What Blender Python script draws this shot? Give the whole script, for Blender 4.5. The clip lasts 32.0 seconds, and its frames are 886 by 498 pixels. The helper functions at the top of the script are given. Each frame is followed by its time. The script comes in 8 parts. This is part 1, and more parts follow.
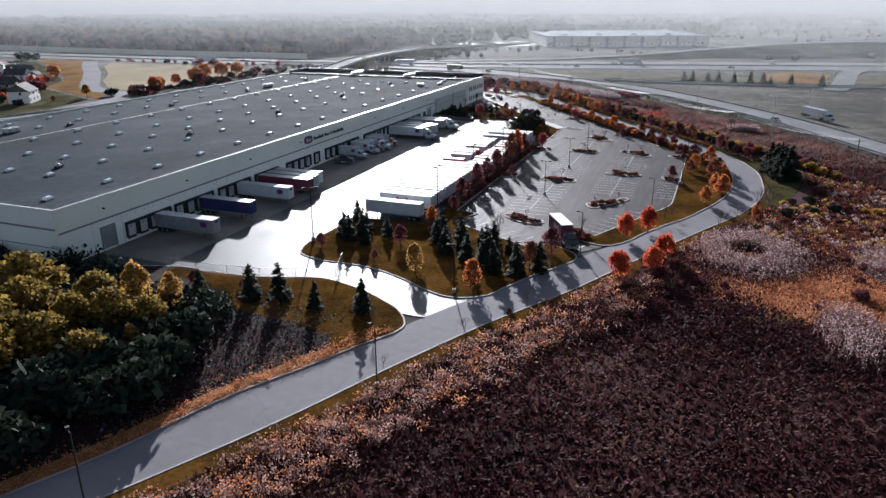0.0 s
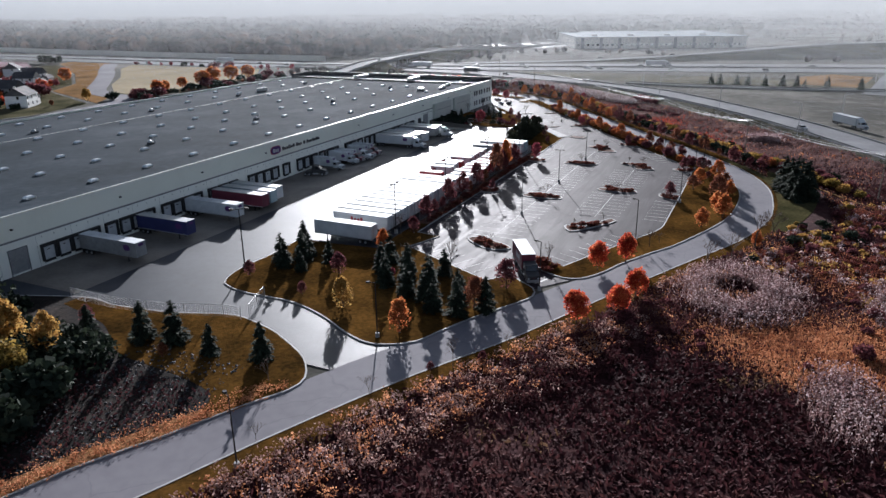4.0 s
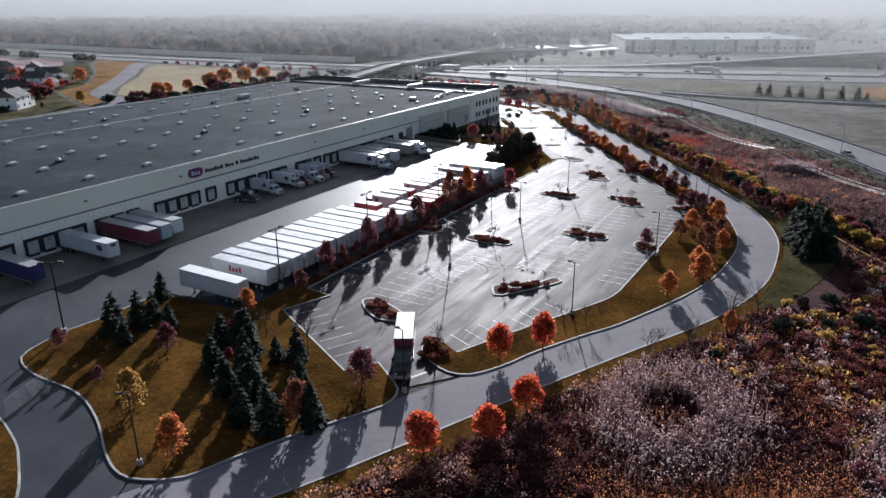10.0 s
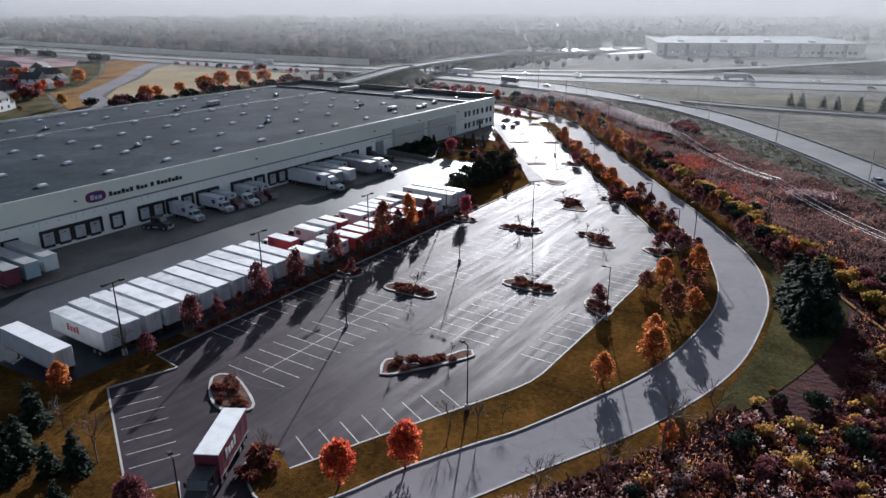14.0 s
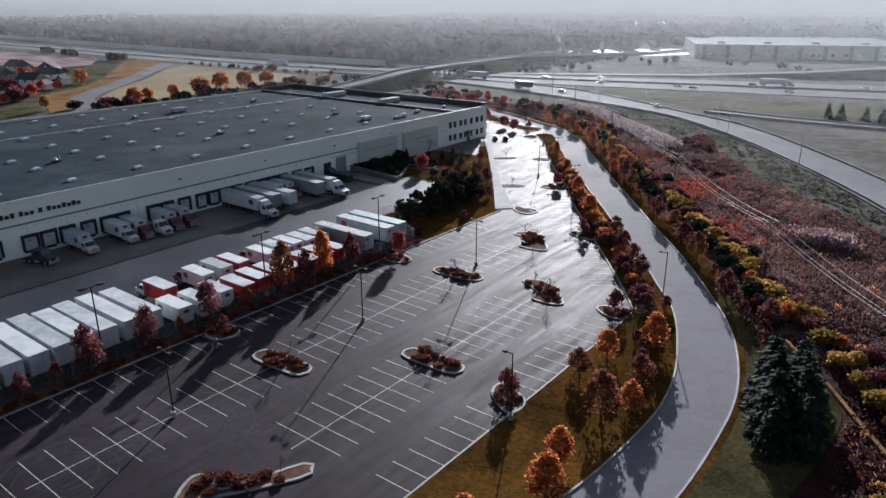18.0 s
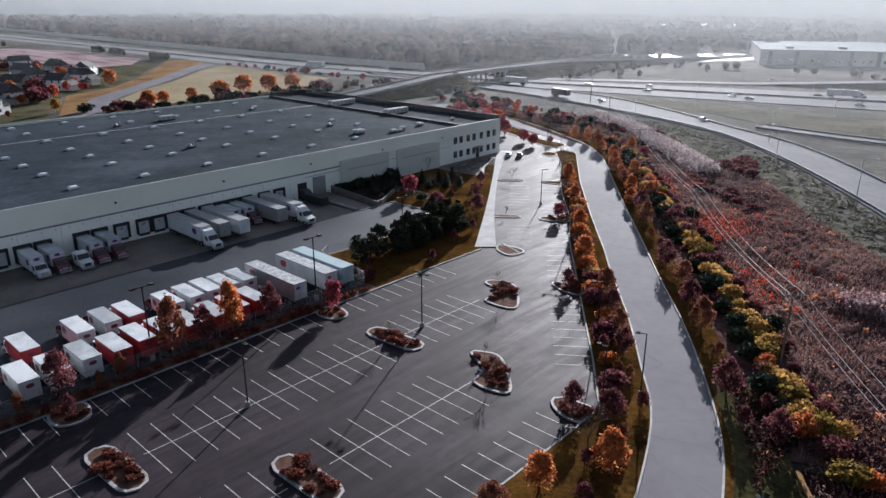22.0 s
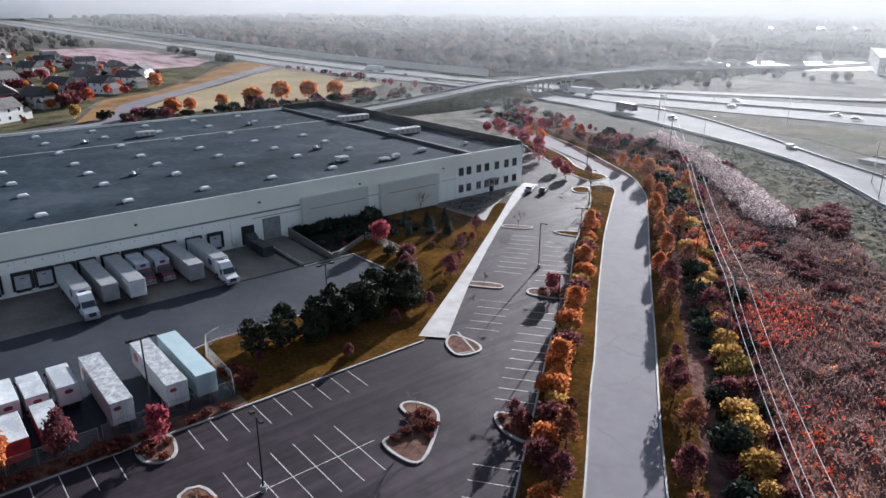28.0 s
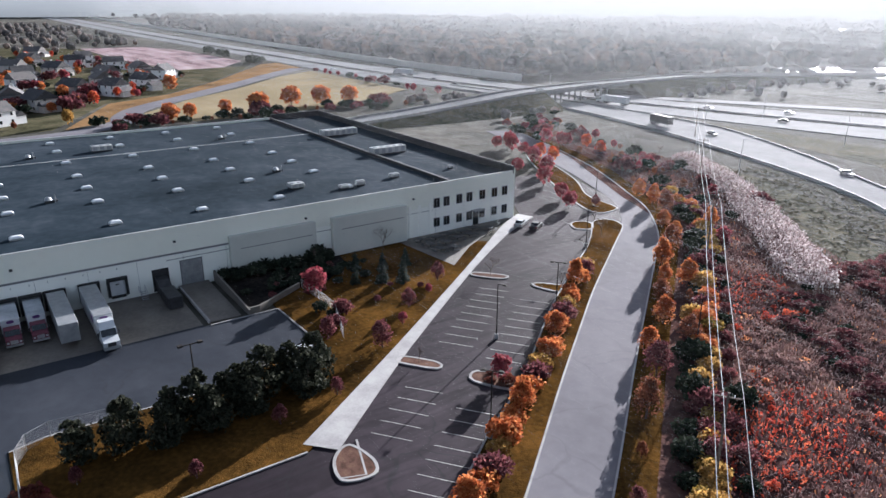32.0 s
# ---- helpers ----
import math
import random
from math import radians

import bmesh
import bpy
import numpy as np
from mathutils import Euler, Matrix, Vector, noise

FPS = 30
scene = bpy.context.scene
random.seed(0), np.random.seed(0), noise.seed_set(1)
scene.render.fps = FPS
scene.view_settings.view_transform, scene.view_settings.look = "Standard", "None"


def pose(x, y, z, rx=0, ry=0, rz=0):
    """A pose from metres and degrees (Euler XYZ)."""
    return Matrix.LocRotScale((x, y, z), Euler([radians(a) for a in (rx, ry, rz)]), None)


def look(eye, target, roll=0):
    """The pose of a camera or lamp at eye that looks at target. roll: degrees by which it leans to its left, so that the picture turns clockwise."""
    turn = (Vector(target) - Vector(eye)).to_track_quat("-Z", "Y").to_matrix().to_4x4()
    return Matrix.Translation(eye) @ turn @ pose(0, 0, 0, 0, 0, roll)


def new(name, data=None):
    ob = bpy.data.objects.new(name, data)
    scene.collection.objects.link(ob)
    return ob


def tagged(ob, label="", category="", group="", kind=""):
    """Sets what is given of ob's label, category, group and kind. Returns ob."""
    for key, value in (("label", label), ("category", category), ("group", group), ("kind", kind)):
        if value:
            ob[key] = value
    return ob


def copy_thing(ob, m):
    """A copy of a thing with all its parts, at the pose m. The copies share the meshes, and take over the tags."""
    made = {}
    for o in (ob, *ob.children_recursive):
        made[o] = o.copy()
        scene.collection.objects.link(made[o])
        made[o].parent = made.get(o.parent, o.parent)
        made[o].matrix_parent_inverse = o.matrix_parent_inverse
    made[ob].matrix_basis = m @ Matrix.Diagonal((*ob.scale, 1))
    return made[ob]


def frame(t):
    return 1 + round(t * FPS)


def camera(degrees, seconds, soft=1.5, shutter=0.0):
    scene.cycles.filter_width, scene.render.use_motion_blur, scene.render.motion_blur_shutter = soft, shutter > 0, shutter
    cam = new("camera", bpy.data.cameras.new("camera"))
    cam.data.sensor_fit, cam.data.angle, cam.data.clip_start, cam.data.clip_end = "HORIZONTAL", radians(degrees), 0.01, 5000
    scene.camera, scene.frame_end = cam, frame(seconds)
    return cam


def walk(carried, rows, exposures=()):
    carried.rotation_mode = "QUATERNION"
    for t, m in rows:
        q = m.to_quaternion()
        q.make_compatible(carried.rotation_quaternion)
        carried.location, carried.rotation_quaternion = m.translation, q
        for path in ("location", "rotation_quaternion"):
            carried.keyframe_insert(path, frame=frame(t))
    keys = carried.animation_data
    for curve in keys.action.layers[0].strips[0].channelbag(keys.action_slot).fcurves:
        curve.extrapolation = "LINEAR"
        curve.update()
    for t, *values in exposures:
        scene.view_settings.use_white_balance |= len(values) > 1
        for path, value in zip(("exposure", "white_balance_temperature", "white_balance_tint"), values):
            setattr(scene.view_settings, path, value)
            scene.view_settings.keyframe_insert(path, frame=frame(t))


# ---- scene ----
cam = camera(64.9, 32.0, soft=1.5)
# seconds, x, y, z in metres, yaw, pitch, roll in degrees
PATH = [
    (0.0, 111.76, -178.11, 47.59, 21.12, -19.64, 0.21),
    (0.5, 112.85, -175.24, 47.35, 21.49, -19.62, 0.27),
    (1.0, 113.94, -172.36, 47.14, 21.86, -19.59, 0.33),
    (1.5, 115.06, -169.45, 46.95, 22.24, -19.57, 0.39),
    (2.0, 116.22, -166.51, 46.81, 22.62, -19.55, 0.45),
    (2.5, 117.42, -163.53, 46.73, 23.01, -19.53, 0.49),
    (3.0, 118.66, -160.51, 46.71, 23.43, -19.51, 0.53),
    (3.5, 119.89, -157.52, 46.71, 23.93, -19.50, 0.56),
    (5.5, 124.65, -145.67, 47.17, 26.13, -19.61, 0.60),
    (6.0, 125.83, -142.40, 47.21, 26.52, -19.62, 0.58),
    (6.5, 127.02, -139.06, 47.24, 26.89, -19.63, 0.55),
    (7.0, 128.16, -135.62, 47.27, 27.29, -19.62, 0.51),
    (7.5, 129.25, -132.07, 47.29, 27.73, -19.60, 0.47),
    (8.0, 130.26, -128.44, 47.29, 28.24, -19.58, 0.43),
    (8.5, 131.22, -124.71, 47.26, 28.73, -19.57, 0.40),
    (9.0, 132.11, -120.84, 47.19, 29.16, -19.56, 0.39),
    (9.5, 132.93, -116.68, 47.13, 29.54, -19.56, 0.38),
    (10.0, 133.67, -112.43, 47.07, 29.99, -19.56, 0.38),
    (10.5, 134.34, -108.11, 47.02, 30.48, -19.55, 0.37),
    (11.0, 134.99, -103.75, 46.95, 30.96, -19.53, 0.35),
    (11.5, 135.67, -99.36, 46.88, 31.38, -19.52, 0.32),
    (12.0, 136.36, -95.00, 46.83, 31.79, -19.50, 0.30),
    (12.5, 137.02, -90.70, 46.80, 32.28, -19.50, 0.27),
    (13.0, 137.71, -86.39, 46.80, 32.72, -19.49, 0.24),
    (13.5, 138.43, -82.06, 46.82, 33.10, -19.50, 0.21),
    (14.0, 139.13, -77.72, 46.87, 33.53, -19.51, 0.20),
    (14.5, 139.78, -73.41, 46.93, 34.05, -19.52, 0.18),
    (16.5, 142.02, -55.82, 46.98, 36.08, -19.59, 0.18),
    (17.0, 142.34, -51.45, 46.94, 36.46, -19.60, 0.17),
    (17.5, 142.58, -47.10, 46.93, 36.91, -19.60, 0.16),
    (18.0, 142.73, -42.76, 46.93, 37.43, -19.60, 0.15),
    (18.5, 142.79, -38.46, 46.94, 38.04, -19.59, 0.13),
    (19.0, 142.77, -34.21, 46.93, 38.69, -19.57, 0.10),
    (19.5, 142.70, -30.04, 46.87, 39.39, -19.57, 0.07),
    (20.0, 142.58, -25.96, 46.85, 40.06, -19.56, 0.05),
    (20.5, 142.36, -21.99, 46.87, 40.73, -19.55, 0.02),
    (21.0, 142.05, -18.15, 46.93, 41.41, -19.55, 0.00),
    (21.5, 141.65, -14.40, 47.01, 42.07, -19.55, -0.01),
    (22.0, 141.19, -10.68, 47.09, 42.68, -19.56, -0.02),
    (22.5, 140.68, -6.98, 47.18, 43.29, -19.58, -0.03),
    (23.0, 140.10, -3.30, 47.27, 43.94, -19.60, -0.03),
    (23.5, 139.42, 0.37, 47.36, 44.66, -19.60, -0.03),
    (24.0, 138.64, 4.02, 47.44, 45.47, -19.61, -0.02),
    (24.5, 137.79, 7.68, 47.48, 46.30, -19.61, -0.01),
    (25.0, 136.92, 11.38, 47.49, 47.10, -19.61, -0.01),
    (25.5, 136.01, 15.13, 47.49, 47.83, -19.60, -0.01),
    (27.5, 131.57, 31.03, 47.43, 50.08, -19.53, -0.05),
    (28.0, 130.58, 35.02, 47.40, 50.65, -19.52, -0.07),
    (28.5, 129.60, 38.98, 47.34, 51.27, -19.53, -0.09),
    (29.0, 128.52, 42.94, 47.34, 51.93, -19.52, -0.11),
    (29.5, 127.33, 46.90, 47.39, 52.55, -19.52, -0.13),
    (30.0, 126.06, 50.88, 47.46, 53.11, -19.51, -0.15),
    (30.5, 124.65, 54.85, 47.54, 53.64, -19.51, -0.16),
    (31.0, 123.14, 58.80, 47.63, 54.15, -19.52, -0.18),
    (31.5, 121.52, 62.70, 47.72, 54.68, -19.54, -0.19),
    (32.0, 119.84, 66.55, 47.80, 55.24, -19.56, -0.19),
]
walk(cam, [(t, pose(x, y, z, 90 + pitch, 0, yaw) @ pose(0, 0, 0, 0, 0, -roll)) for t, x, y, z, yaw, pitch, roll in PATH],
     [(0.0, 0.86, 5700, 10), (6.0, 0.76, 5700, 10), (14.0, 0.74, 5700, 10), (17.5, 0.58, 5700, 10), (19.0, 0.6, 5700, 10), (24.0, 0.98, 5750, 10), (28.0, 1.27, 5750, 10), (32.0, 1.38, 5750, 11)])

# ---- world, sun ----
SUN_AZ = 26.5     # degrees left of +y towards which the sun stands
SUN_EL = 15.5
world = bpy.data.worlds.new("world")
scene.world = world
world.use_nodes = True
wn = world.node_tree
sky = wn.nodes.new("ShaderNodeTexSky")
sky.sky_type = "NISHITA"
sky.sun_disc = False
sky.sun_elevation = radians(SUN_EL)
sky.sun_rotation = radians(-SUN_AZ)
sky.altitude, sky.air_density, sky.dust_density, sky.ozone_density = 200, 1.0, 3.0, 3.0
haze_sky = wn.nodes.new("ShaderNodeHueSaturation")
haze_sky.inputs["Saturation"].default_value = 0.5
wn.links.new(sky.outputs[0], haze_sky.inputs["Color"])
wn.links.new(haze_sky.outputs[0], wn.nodes["Background"].inputs[0])
wn.nodes["Background"].inputs[1].default_value = 0.064
sun_data = bpy.data.lights.new("sun", "SUN")
sun_data.energy, sun_data.angle, sun_data.color = 6.8, radians(0.6), (1.0, 0.92, 0.85)
sun = new("sun", sun_data)
sx, sy, sz = -math.sin(radians(SUN_AZ)) * math.cos(radians(SUN_EL)), math.cos(radians(SUN_AZ)) * math.cos(radians(SUN_EL)), math.sin(radians(SUN_EL))
sun.matrix_world = look((sx * 500, sy * 500, sz * 500), (0, 0, 0))

# ---- materials ----
def mat(name, cols, scale=1.0, rough=0.8, metal=0.0, bump=0.0, bscale=None, rvar=0.0, spec=0.5, per="none", pvar=0.0, fine=0.35, stretch=None):
    """Procedural surface: colours blended by coarse and fine noise, with roughness and relief."""
    m = bpy.data.materials.new(name)
    m.use_nodes = True
    nt = m.node_tree
    b = nt.nodes["Principled BSDF"]
    L = nt.links.new
    geo = nt.nodes.new("ShaderNodeNewGeometry")
    vec = geo.outputs["Position"]
    if stretch:
        mp = nt.nodes.new("ShaderNodeMapping")
        mp.inputs["Scale"].default_value = stretch
        L(vec, mp.inputs["Vector"])
        vec = mp.outputs[0]
    n1 = nt.nodes.new("ShaderNodeTexNoise")
    n1.inputs["Scale"].default_value = scale
    n1.inputs["Detail"].default_value = 5
    n1.inputs["Roughness"].default_value = 0.6
    L(vec, n1.inputs["Vector"])
    n2 = nt.nodes.new("ShaderNodeTexNoise")
    n2.inputs["Scale"].default_value = scale * 14
    n2.inputs["Detail"].default_value = 3
    L(vec, n2.inputs["Vector"])
    mx = nt.nodes.new("ShaderNodeMath")
    mx.operation = "MULTIPLY_ADD"
    mx.inputs[1].default_value = fine
    sub = nt.nodes.new("ShaderNodeMath")
    sub.operation = "MULTIPLY_ADD"
    sub.inputs[1].default_value = 1.0
    sub.inputs[2].default_value = -fine * 0.5
    L(n1.outputs[0], sub.inputs[0])
    L(n2.outputs[0], mx.inputs[0])
    L(sub.outputs[0], mx.inputs[2])
    fac = mx.outputs[0]
    if per != "none":
        if per == "object":
            src = nt.nodes.new("ShaderNodeObjectInfo").outputs["Random"]
        else:
            src = geo.outputs["Random Per Island"]
        ad = nt.nodes.new("ShaderNodeMath")
        ad.operation = "MULTIPLY_ADD"
        ad.inputs[1].default_value = pvar
        L(src, ad.inputs[0])
        sh = nt.nodes.new("ShaderNodeMath")
        sh.operation = "SUBTRACT"
        sh.inputs[1].default_value = pvar * 0.5
        L(fac, sh.inputs[0])
        L(sh.outputs[0], ad.inputs[2])
        fac = ad.outputs[0]
    ramp = nt.nodes.new("ShaderNodeValToRGB")
    el = ramp.color_ramp.elements
    lo, hi = 0.3, 0.7
    for i, c in enumerate(cols):
        p = lo + (hi - lo) * i / max(1, len(cols) - 1)
        e = el[i] if i < 2 else el.new(p)
        e.position = p
        e.color = (*c, 1)
    L(fac, ramp.inputs[0])
    L(ramp.outputs[0], b.inputs["Base Color"])
    b.inputs["Roughness"].default_value = rough
    b.inputs["Metallic"].default_value = metal
    b.inputs["Specular IOR Level"].default_value = spec
    if rvar:
        rr = nt.nodes.new("ShaderNodeMapRange")
        rr.inputs[1].default_value, rr.inputs[2].default_value = 0.3, 0.7
        rr.inputs[3].default_value, rr.inputs[4].default_value = max(0.02, rough - rvar), min(1, rough + rvar)
        L(n1.outputs[0], rr.inputs[0])
        L(rr.outputs[0], b.inputs["Roughness"])
    if bump:
        bp = nt.nodes.new("ShaderNodeBump")
        bp.inputs["Strength"].default_value = 1.0
        bp.inputs["Distance"].default_value = bump
        if bscale:
            n3 = nt.nodes.new("ShaderNodeTexNoise")
            n3.inputs["Scale"].default_value = bscale
            n3.inputs["Detail"].default_value = 4
            L(vec, n3.inputs["Vector"])
            L(n3.outputs[0], bp.inputs["Height"])
        else:
            L(n2.outputs[0], bp.inputs["Height"])
        L(bp.outputs[0], b.inputs["Normal"])
    return m


def leaf_mat(name, cols, per="object", glow=0.35, pvar=0.5, scale=0.35):
    """Thin leaves: part of the light passes through them."""
    m = mat(name, cols, scale=scale, rough=0.8, per="island", pvar=pvar, spec=0.06)
    nt = m.node_tree
    b = nt.nodes["Principled BSDF"]
    out = nt.nodes["Material Output"]
    tr = nt.nodes.new("ShaderNodeBsdfTranslucent")
    col = b.inputs["Base Color"].links[0].from_socket
    nt.links.new(col, tr.inputs[0])
    mixs = nt.nodes.new("ShaderNodeMixShader")
    mixs.inputs[0].default_value = glow
    nt.links.new(b.outputs[0], mixs.inputs[1])
    nt.links.new(tr.outputs[0], mixs.inputs[2])
    nt.links.new(mixs.outputs[0], out.inputs[0])
    return m


def asphalt_mat(name, cols, rough, rvar, crack=0.0, ior=1.5):
    """Asphalt: grain, patches, oil stains, fine cracks."""
    m = mat(name, cols, scale=0.045, rough=rough, rvar=rvar, bump=0.006, bscale=60, fine=0.25, spec=0.5)
    m.node_tree.nodes["Principled BSDF"].inputs["IOR"].default_value = ior
    if crack:
        nt = m.node_tree
        b = nt.nodes["Principled BSDF"]
        old = b.inputs["Base Color"].links[0].from_socket
        vo = nt.nodes.new("ShaderNodeTexVoronoi")
        vo.feature = "DISTANCE_TO_EDGE"
        vo.inputs["Scale"].default_value = 0.09
        nz = nt.nodes.new("ShaderNodeTexNoise")
        nz.inputs["Scale"].default_value = 0.25
        nz.inputs["Detail"].default_value = 6
        geo = nt.nodes.new("ShaderNodeNewGeometry")
        nt.links.new(geo.outputs["Position"], nz.inputs["Vector"])
        vm = nt.nodes.new("ShaderNodeVectorMath")
        vm.operation = "MULTIPLY_ADD"
        vm.inputs[1].default_value = (4, 4, 0)
        nt.links.new(nz.outputs["Color"], vm.inputs[0])
        nt.links.new(geo.outputs["Position"], vm.inputs[2])
        nt.links.new(vm.outputs[0], vo.inputs["Vector"])
        mr = nt.nodes.new("ShaderNodeMapRange")
        mr.inputs[1].default_value, mr.inputs[2].default_value = 0.004, 0.012
        mr.inputs[3].default_value, mr.inputs[4].default_value = crack, 0.0
        nt.links.new(vo.outputs["Distance"], mr.inputs[0])
        mix = nt.nodes.new("ShaderNodeMix")
        mix.data_type = "RGBA"
        nt.links.new(mr.outputs[0], mix.inputs[0])
        nt.links.new(old, mix.inputs[6])
        mix.inputs[7].default_value = (0.02, 0.02, 0.022, 1)
        nt.links.new(mix.outputs[2], b.inputs["Base Color"])
    return m


def streaks(m, low, high):
    """Long soft wear streaks along the driving lanes."""
    nt = m.node_tree
    b = nt.nodes["Principled BSDF"]
    old = b.inputs["Base Color"].links[0].from_socket
    geo = nt.nodes.new("ShaderNodeNewGeometry")
    mp = nt.nodes.new("ShaderNodeMapping")
    mp.inputs["Rotation"].default_value = (0, 0, radians(12))
    mp.inputs["Scale"].default_value = (0.55, 0.05, 1)
    nz = nt.nodes.new("ShaderNodeTexNoise")
    nz.inputs["Scale"].default_value = 1.0
    nz.inputs["Detail"].default_value = 6
    nz.inputs["Distortion"].default_value = 1.2
    mr = nt.nodes.new("ShaderNodeMapRange")
    mr.inputs[1].default_value, mr.inputs[2].default_value = 0.32, 0.68
    mr.inputs[3].default_value, mr.inputs[4].default_value = low, high
    mul = nt.nodes.new("ShaderNodeVectorMath")
    mul.operation = "SCALE"
    rr = nt.nodes.new("ShaderNodeMapRange")
    rr.inputs[1].default_value, rr.inputs[2].default_value = 0.32, 0.68
    rr.inputs[3].default_value, rr.inputs[4].default_value = 0.72, 0.59
    nt.links.new(geo.outputs["Position"], mp.inputs[0])
    nt.links.new(mp.outputs[0], nz.inputs["Vector"])
    nt.links.new(nz.outputs[0], mr.inputs[0])
    nt.links.new(nz.outputs[0], rr.inputs[0])
    nt.links.new(old, mul.inputs[0])
    nt.links.new(mr.outputs[0], mul.inputs[3])
    nt.links.new(mul.outputs[0], b.inputs["Base Color"])
    nt.links.new(rr.outputs[0], b.inputs["Roughness"])
    return m


M_ASPHALT = asphalt_mat("lot_asphalt", [(0.0145, 0.0112, 0.0143), (0.025, 0.0194, 0.0243), (0.042, 0.033, 0.0405)], 0.66, 0.03, 0.6, 1.135)
streaks(M_ASPHALT, 0.8, 1.28)
M_ROAD = asphalt_mat("road_asphalt", [(0.13, 0.124, 0.138), (0.165, 0.158, 0.173), (0.195, 0.188, 0.2)], 0.8, 0.04, 0.12, 1.12)
M_YARD = asphalt_mat("yard_asphalt", [(0.016, 0.019, 0.026), (0.027, 0.031, 0.04), (0.042, 0.047, 0.058)], 0.54, 0.08, 0.3, 1.2)
M_HWY = asphalt_mat("highway_concrete", [(0.16, 0.16, 0.166), (0.21, 0.21, 0.216), (0.27, 0.27, 0.27)], 0.84, 0.04, 0.0, 1.09)
M_APRON = mat("apron_concrete", [(0.075, 0.067, 0.058), (0.125, 0.112, 0.096), (0.17, 0.153, 0.132)], 0.12, 0.75, bump=0.004)
M_KERB = mat("kerb_concrete", [(0.19, 0.185, 0.18), (0.28, 0.275, 0.27), (0.36, 0.35, 0.34)], 0.4, 0.8, bump=0.004)
M_WALK = mat("walk_concrete", [(0.26, 0.25, 0.25), (0.33, 0.32, 0.315), (0.39, 0.38, 0.37)], 0.25, 0.9, bump=0.004)
M_LINE = mat("line_paint", [(0.12, 0.12, 0.12), (0.34, 0.34, 0.33), (0.5, 0.5, 0.47)], 2.0, 0.7, fine=0.8)
M_GRASS = mat("lawn", [(0.027, 0.016, 0.006), (0.066, 0.035, 0.01), (0.12, 0.061, 0.016)], 0.11, 1.0, bump=0.1, bscale=5, fine=0.5, spec=0.0)
M_GROUND = mat("rough_ground", [(0.03, 0.03, 0.026), (0.065, 0.062, 0.052), (0.15, 0.14, 0.12)], 0.012, 1.0, bump=0.15, bscale=1.5, fine=0.4, spec=0.05)
M_HWYGRASS = mat("highway_grass", [(0.045, 0.046, 0.032), (0.092, 0.088, 0.06), (0.145, 0.126, 0.085)], 0.04, 1.0, bump=0.2, bscale=0.8, fine=0.9, spec=0.02)
M_DRYFIELD = mat("dry_field", [(0.17, 0.135, 0.075), (0.24, 0.19, 0.105), (0.3, 0.24, 0.14)], 0.02, 1.0, bump=0.1, bscale=2, fine=0.3, spec=0.05)
M_FIELD = mat("field_soil", [(0.012, 0.005, 0.006), (0.03, 0.0105, 0.012), (0.06, 0.023, 0.021)], 0.04, 1.0, bump=0.25, bscale=1.2, fine=0.5, spec=0.05)
# near-black: the shade lying on the slope is partly put into this soil
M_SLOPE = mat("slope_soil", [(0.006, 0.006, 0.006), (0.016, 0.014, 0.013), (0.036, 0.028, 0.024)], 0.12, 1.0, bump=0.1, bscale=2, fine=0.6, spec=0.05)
M_MULCH = mat("mulch", [(0.05, 0.03, 0.022), (0.11, 0.06, 0.045), (0.17, 0.1, 0.07)], 0.6, 1.0, bump=0.05, fine=0.6, spec=0.05)
M_LITTER = mat("leaf_litter", [(0.11, 0.05, 0.02), (0.2, 0.095, 0.035), (0.3, 0.16, 0.06)], 0.5, 1.0, bump=0.04, fine=0.8, spec=0.1)
M_ROOF = mat("roof_membrane", [(0.009, 0.0165, 0.0235), (0.0205, 0.031, 0.042), (0.042, 0.054, 0.068)], 0.045, 1.0, bump=0.02, bscale=3, fine=0.3, spec=0.03)
M_WALL_UP = mat("wall_paint_upper", [(0.74, 0.755, 0.66), (0.8, 0.815, 0.71), (0.825, 0.84, 0.74)], 0.06, 0.75, fine=0.2, bump=0.002)
M_WALL_LO = mat("wall_paint_lower", [(0.77, 0.785, 0.715), (0.84, 0.85, 0.775), (0.86, 0.87, 0.8)], 0.07, 0.75, fine=0.2, bump=0.002)
M_PANEL = mat("feature_panel_paint", [(0.5, 0.51, 0.46), (0.58, 0.59, 0.53)], 0.07, 0.8, fine=0.2, bump=0.002)
M_STRIPE = mat("stripe_paint", [(0.16, 0.17, 0.17), (0.22, 0.22, 0.22)], 0.3, 0.7)
M_COPING = mat("coping_metal", [(0.45, 0.45, 0.44), (0.6, 0.6, 0.58)], 0.4, 0.45, metal=0.5)
M_WHITE = mat("white_paint", [(0.42, 0.44, 0.45), (0.53, 0.55, 0.56), (0.6, 0.615, 0.625)], 0.5, 0.5, fine=0.3, per="object", pvar=0.25)
M_TROOF = mat("trailer_roof", [(0.26, 0.28, 0.3), (0.4, 0.425, 0.445), (0.54, 0.56, 0.58)], 0.35, 0.7, fine=0.4, per="object", pvar=0.4)
M_GREY = mat("grey_metal", [(0.3, 0.31, 0.32), (0.42, 0.43, 0.44)], 1.0, 0.45, metal=0.6)
M_DARK = mat("dark_metal", [(0.02, 0.02, 0.022), (0.05, 0.05, 0.055)], 1.0, 0.55, metal=0.2)
M_RUBBER = mat("rubber", [(0.012, 0.012, 0.013), (0.03, 0.03, 0.03)], 3.0, 0.85)
M_GLASS = mat("dark_glass", [(0.012, 0.016, 0.02), (0.02, 0.026, 0.03)], 0.6, 0.08, spec=0.8)
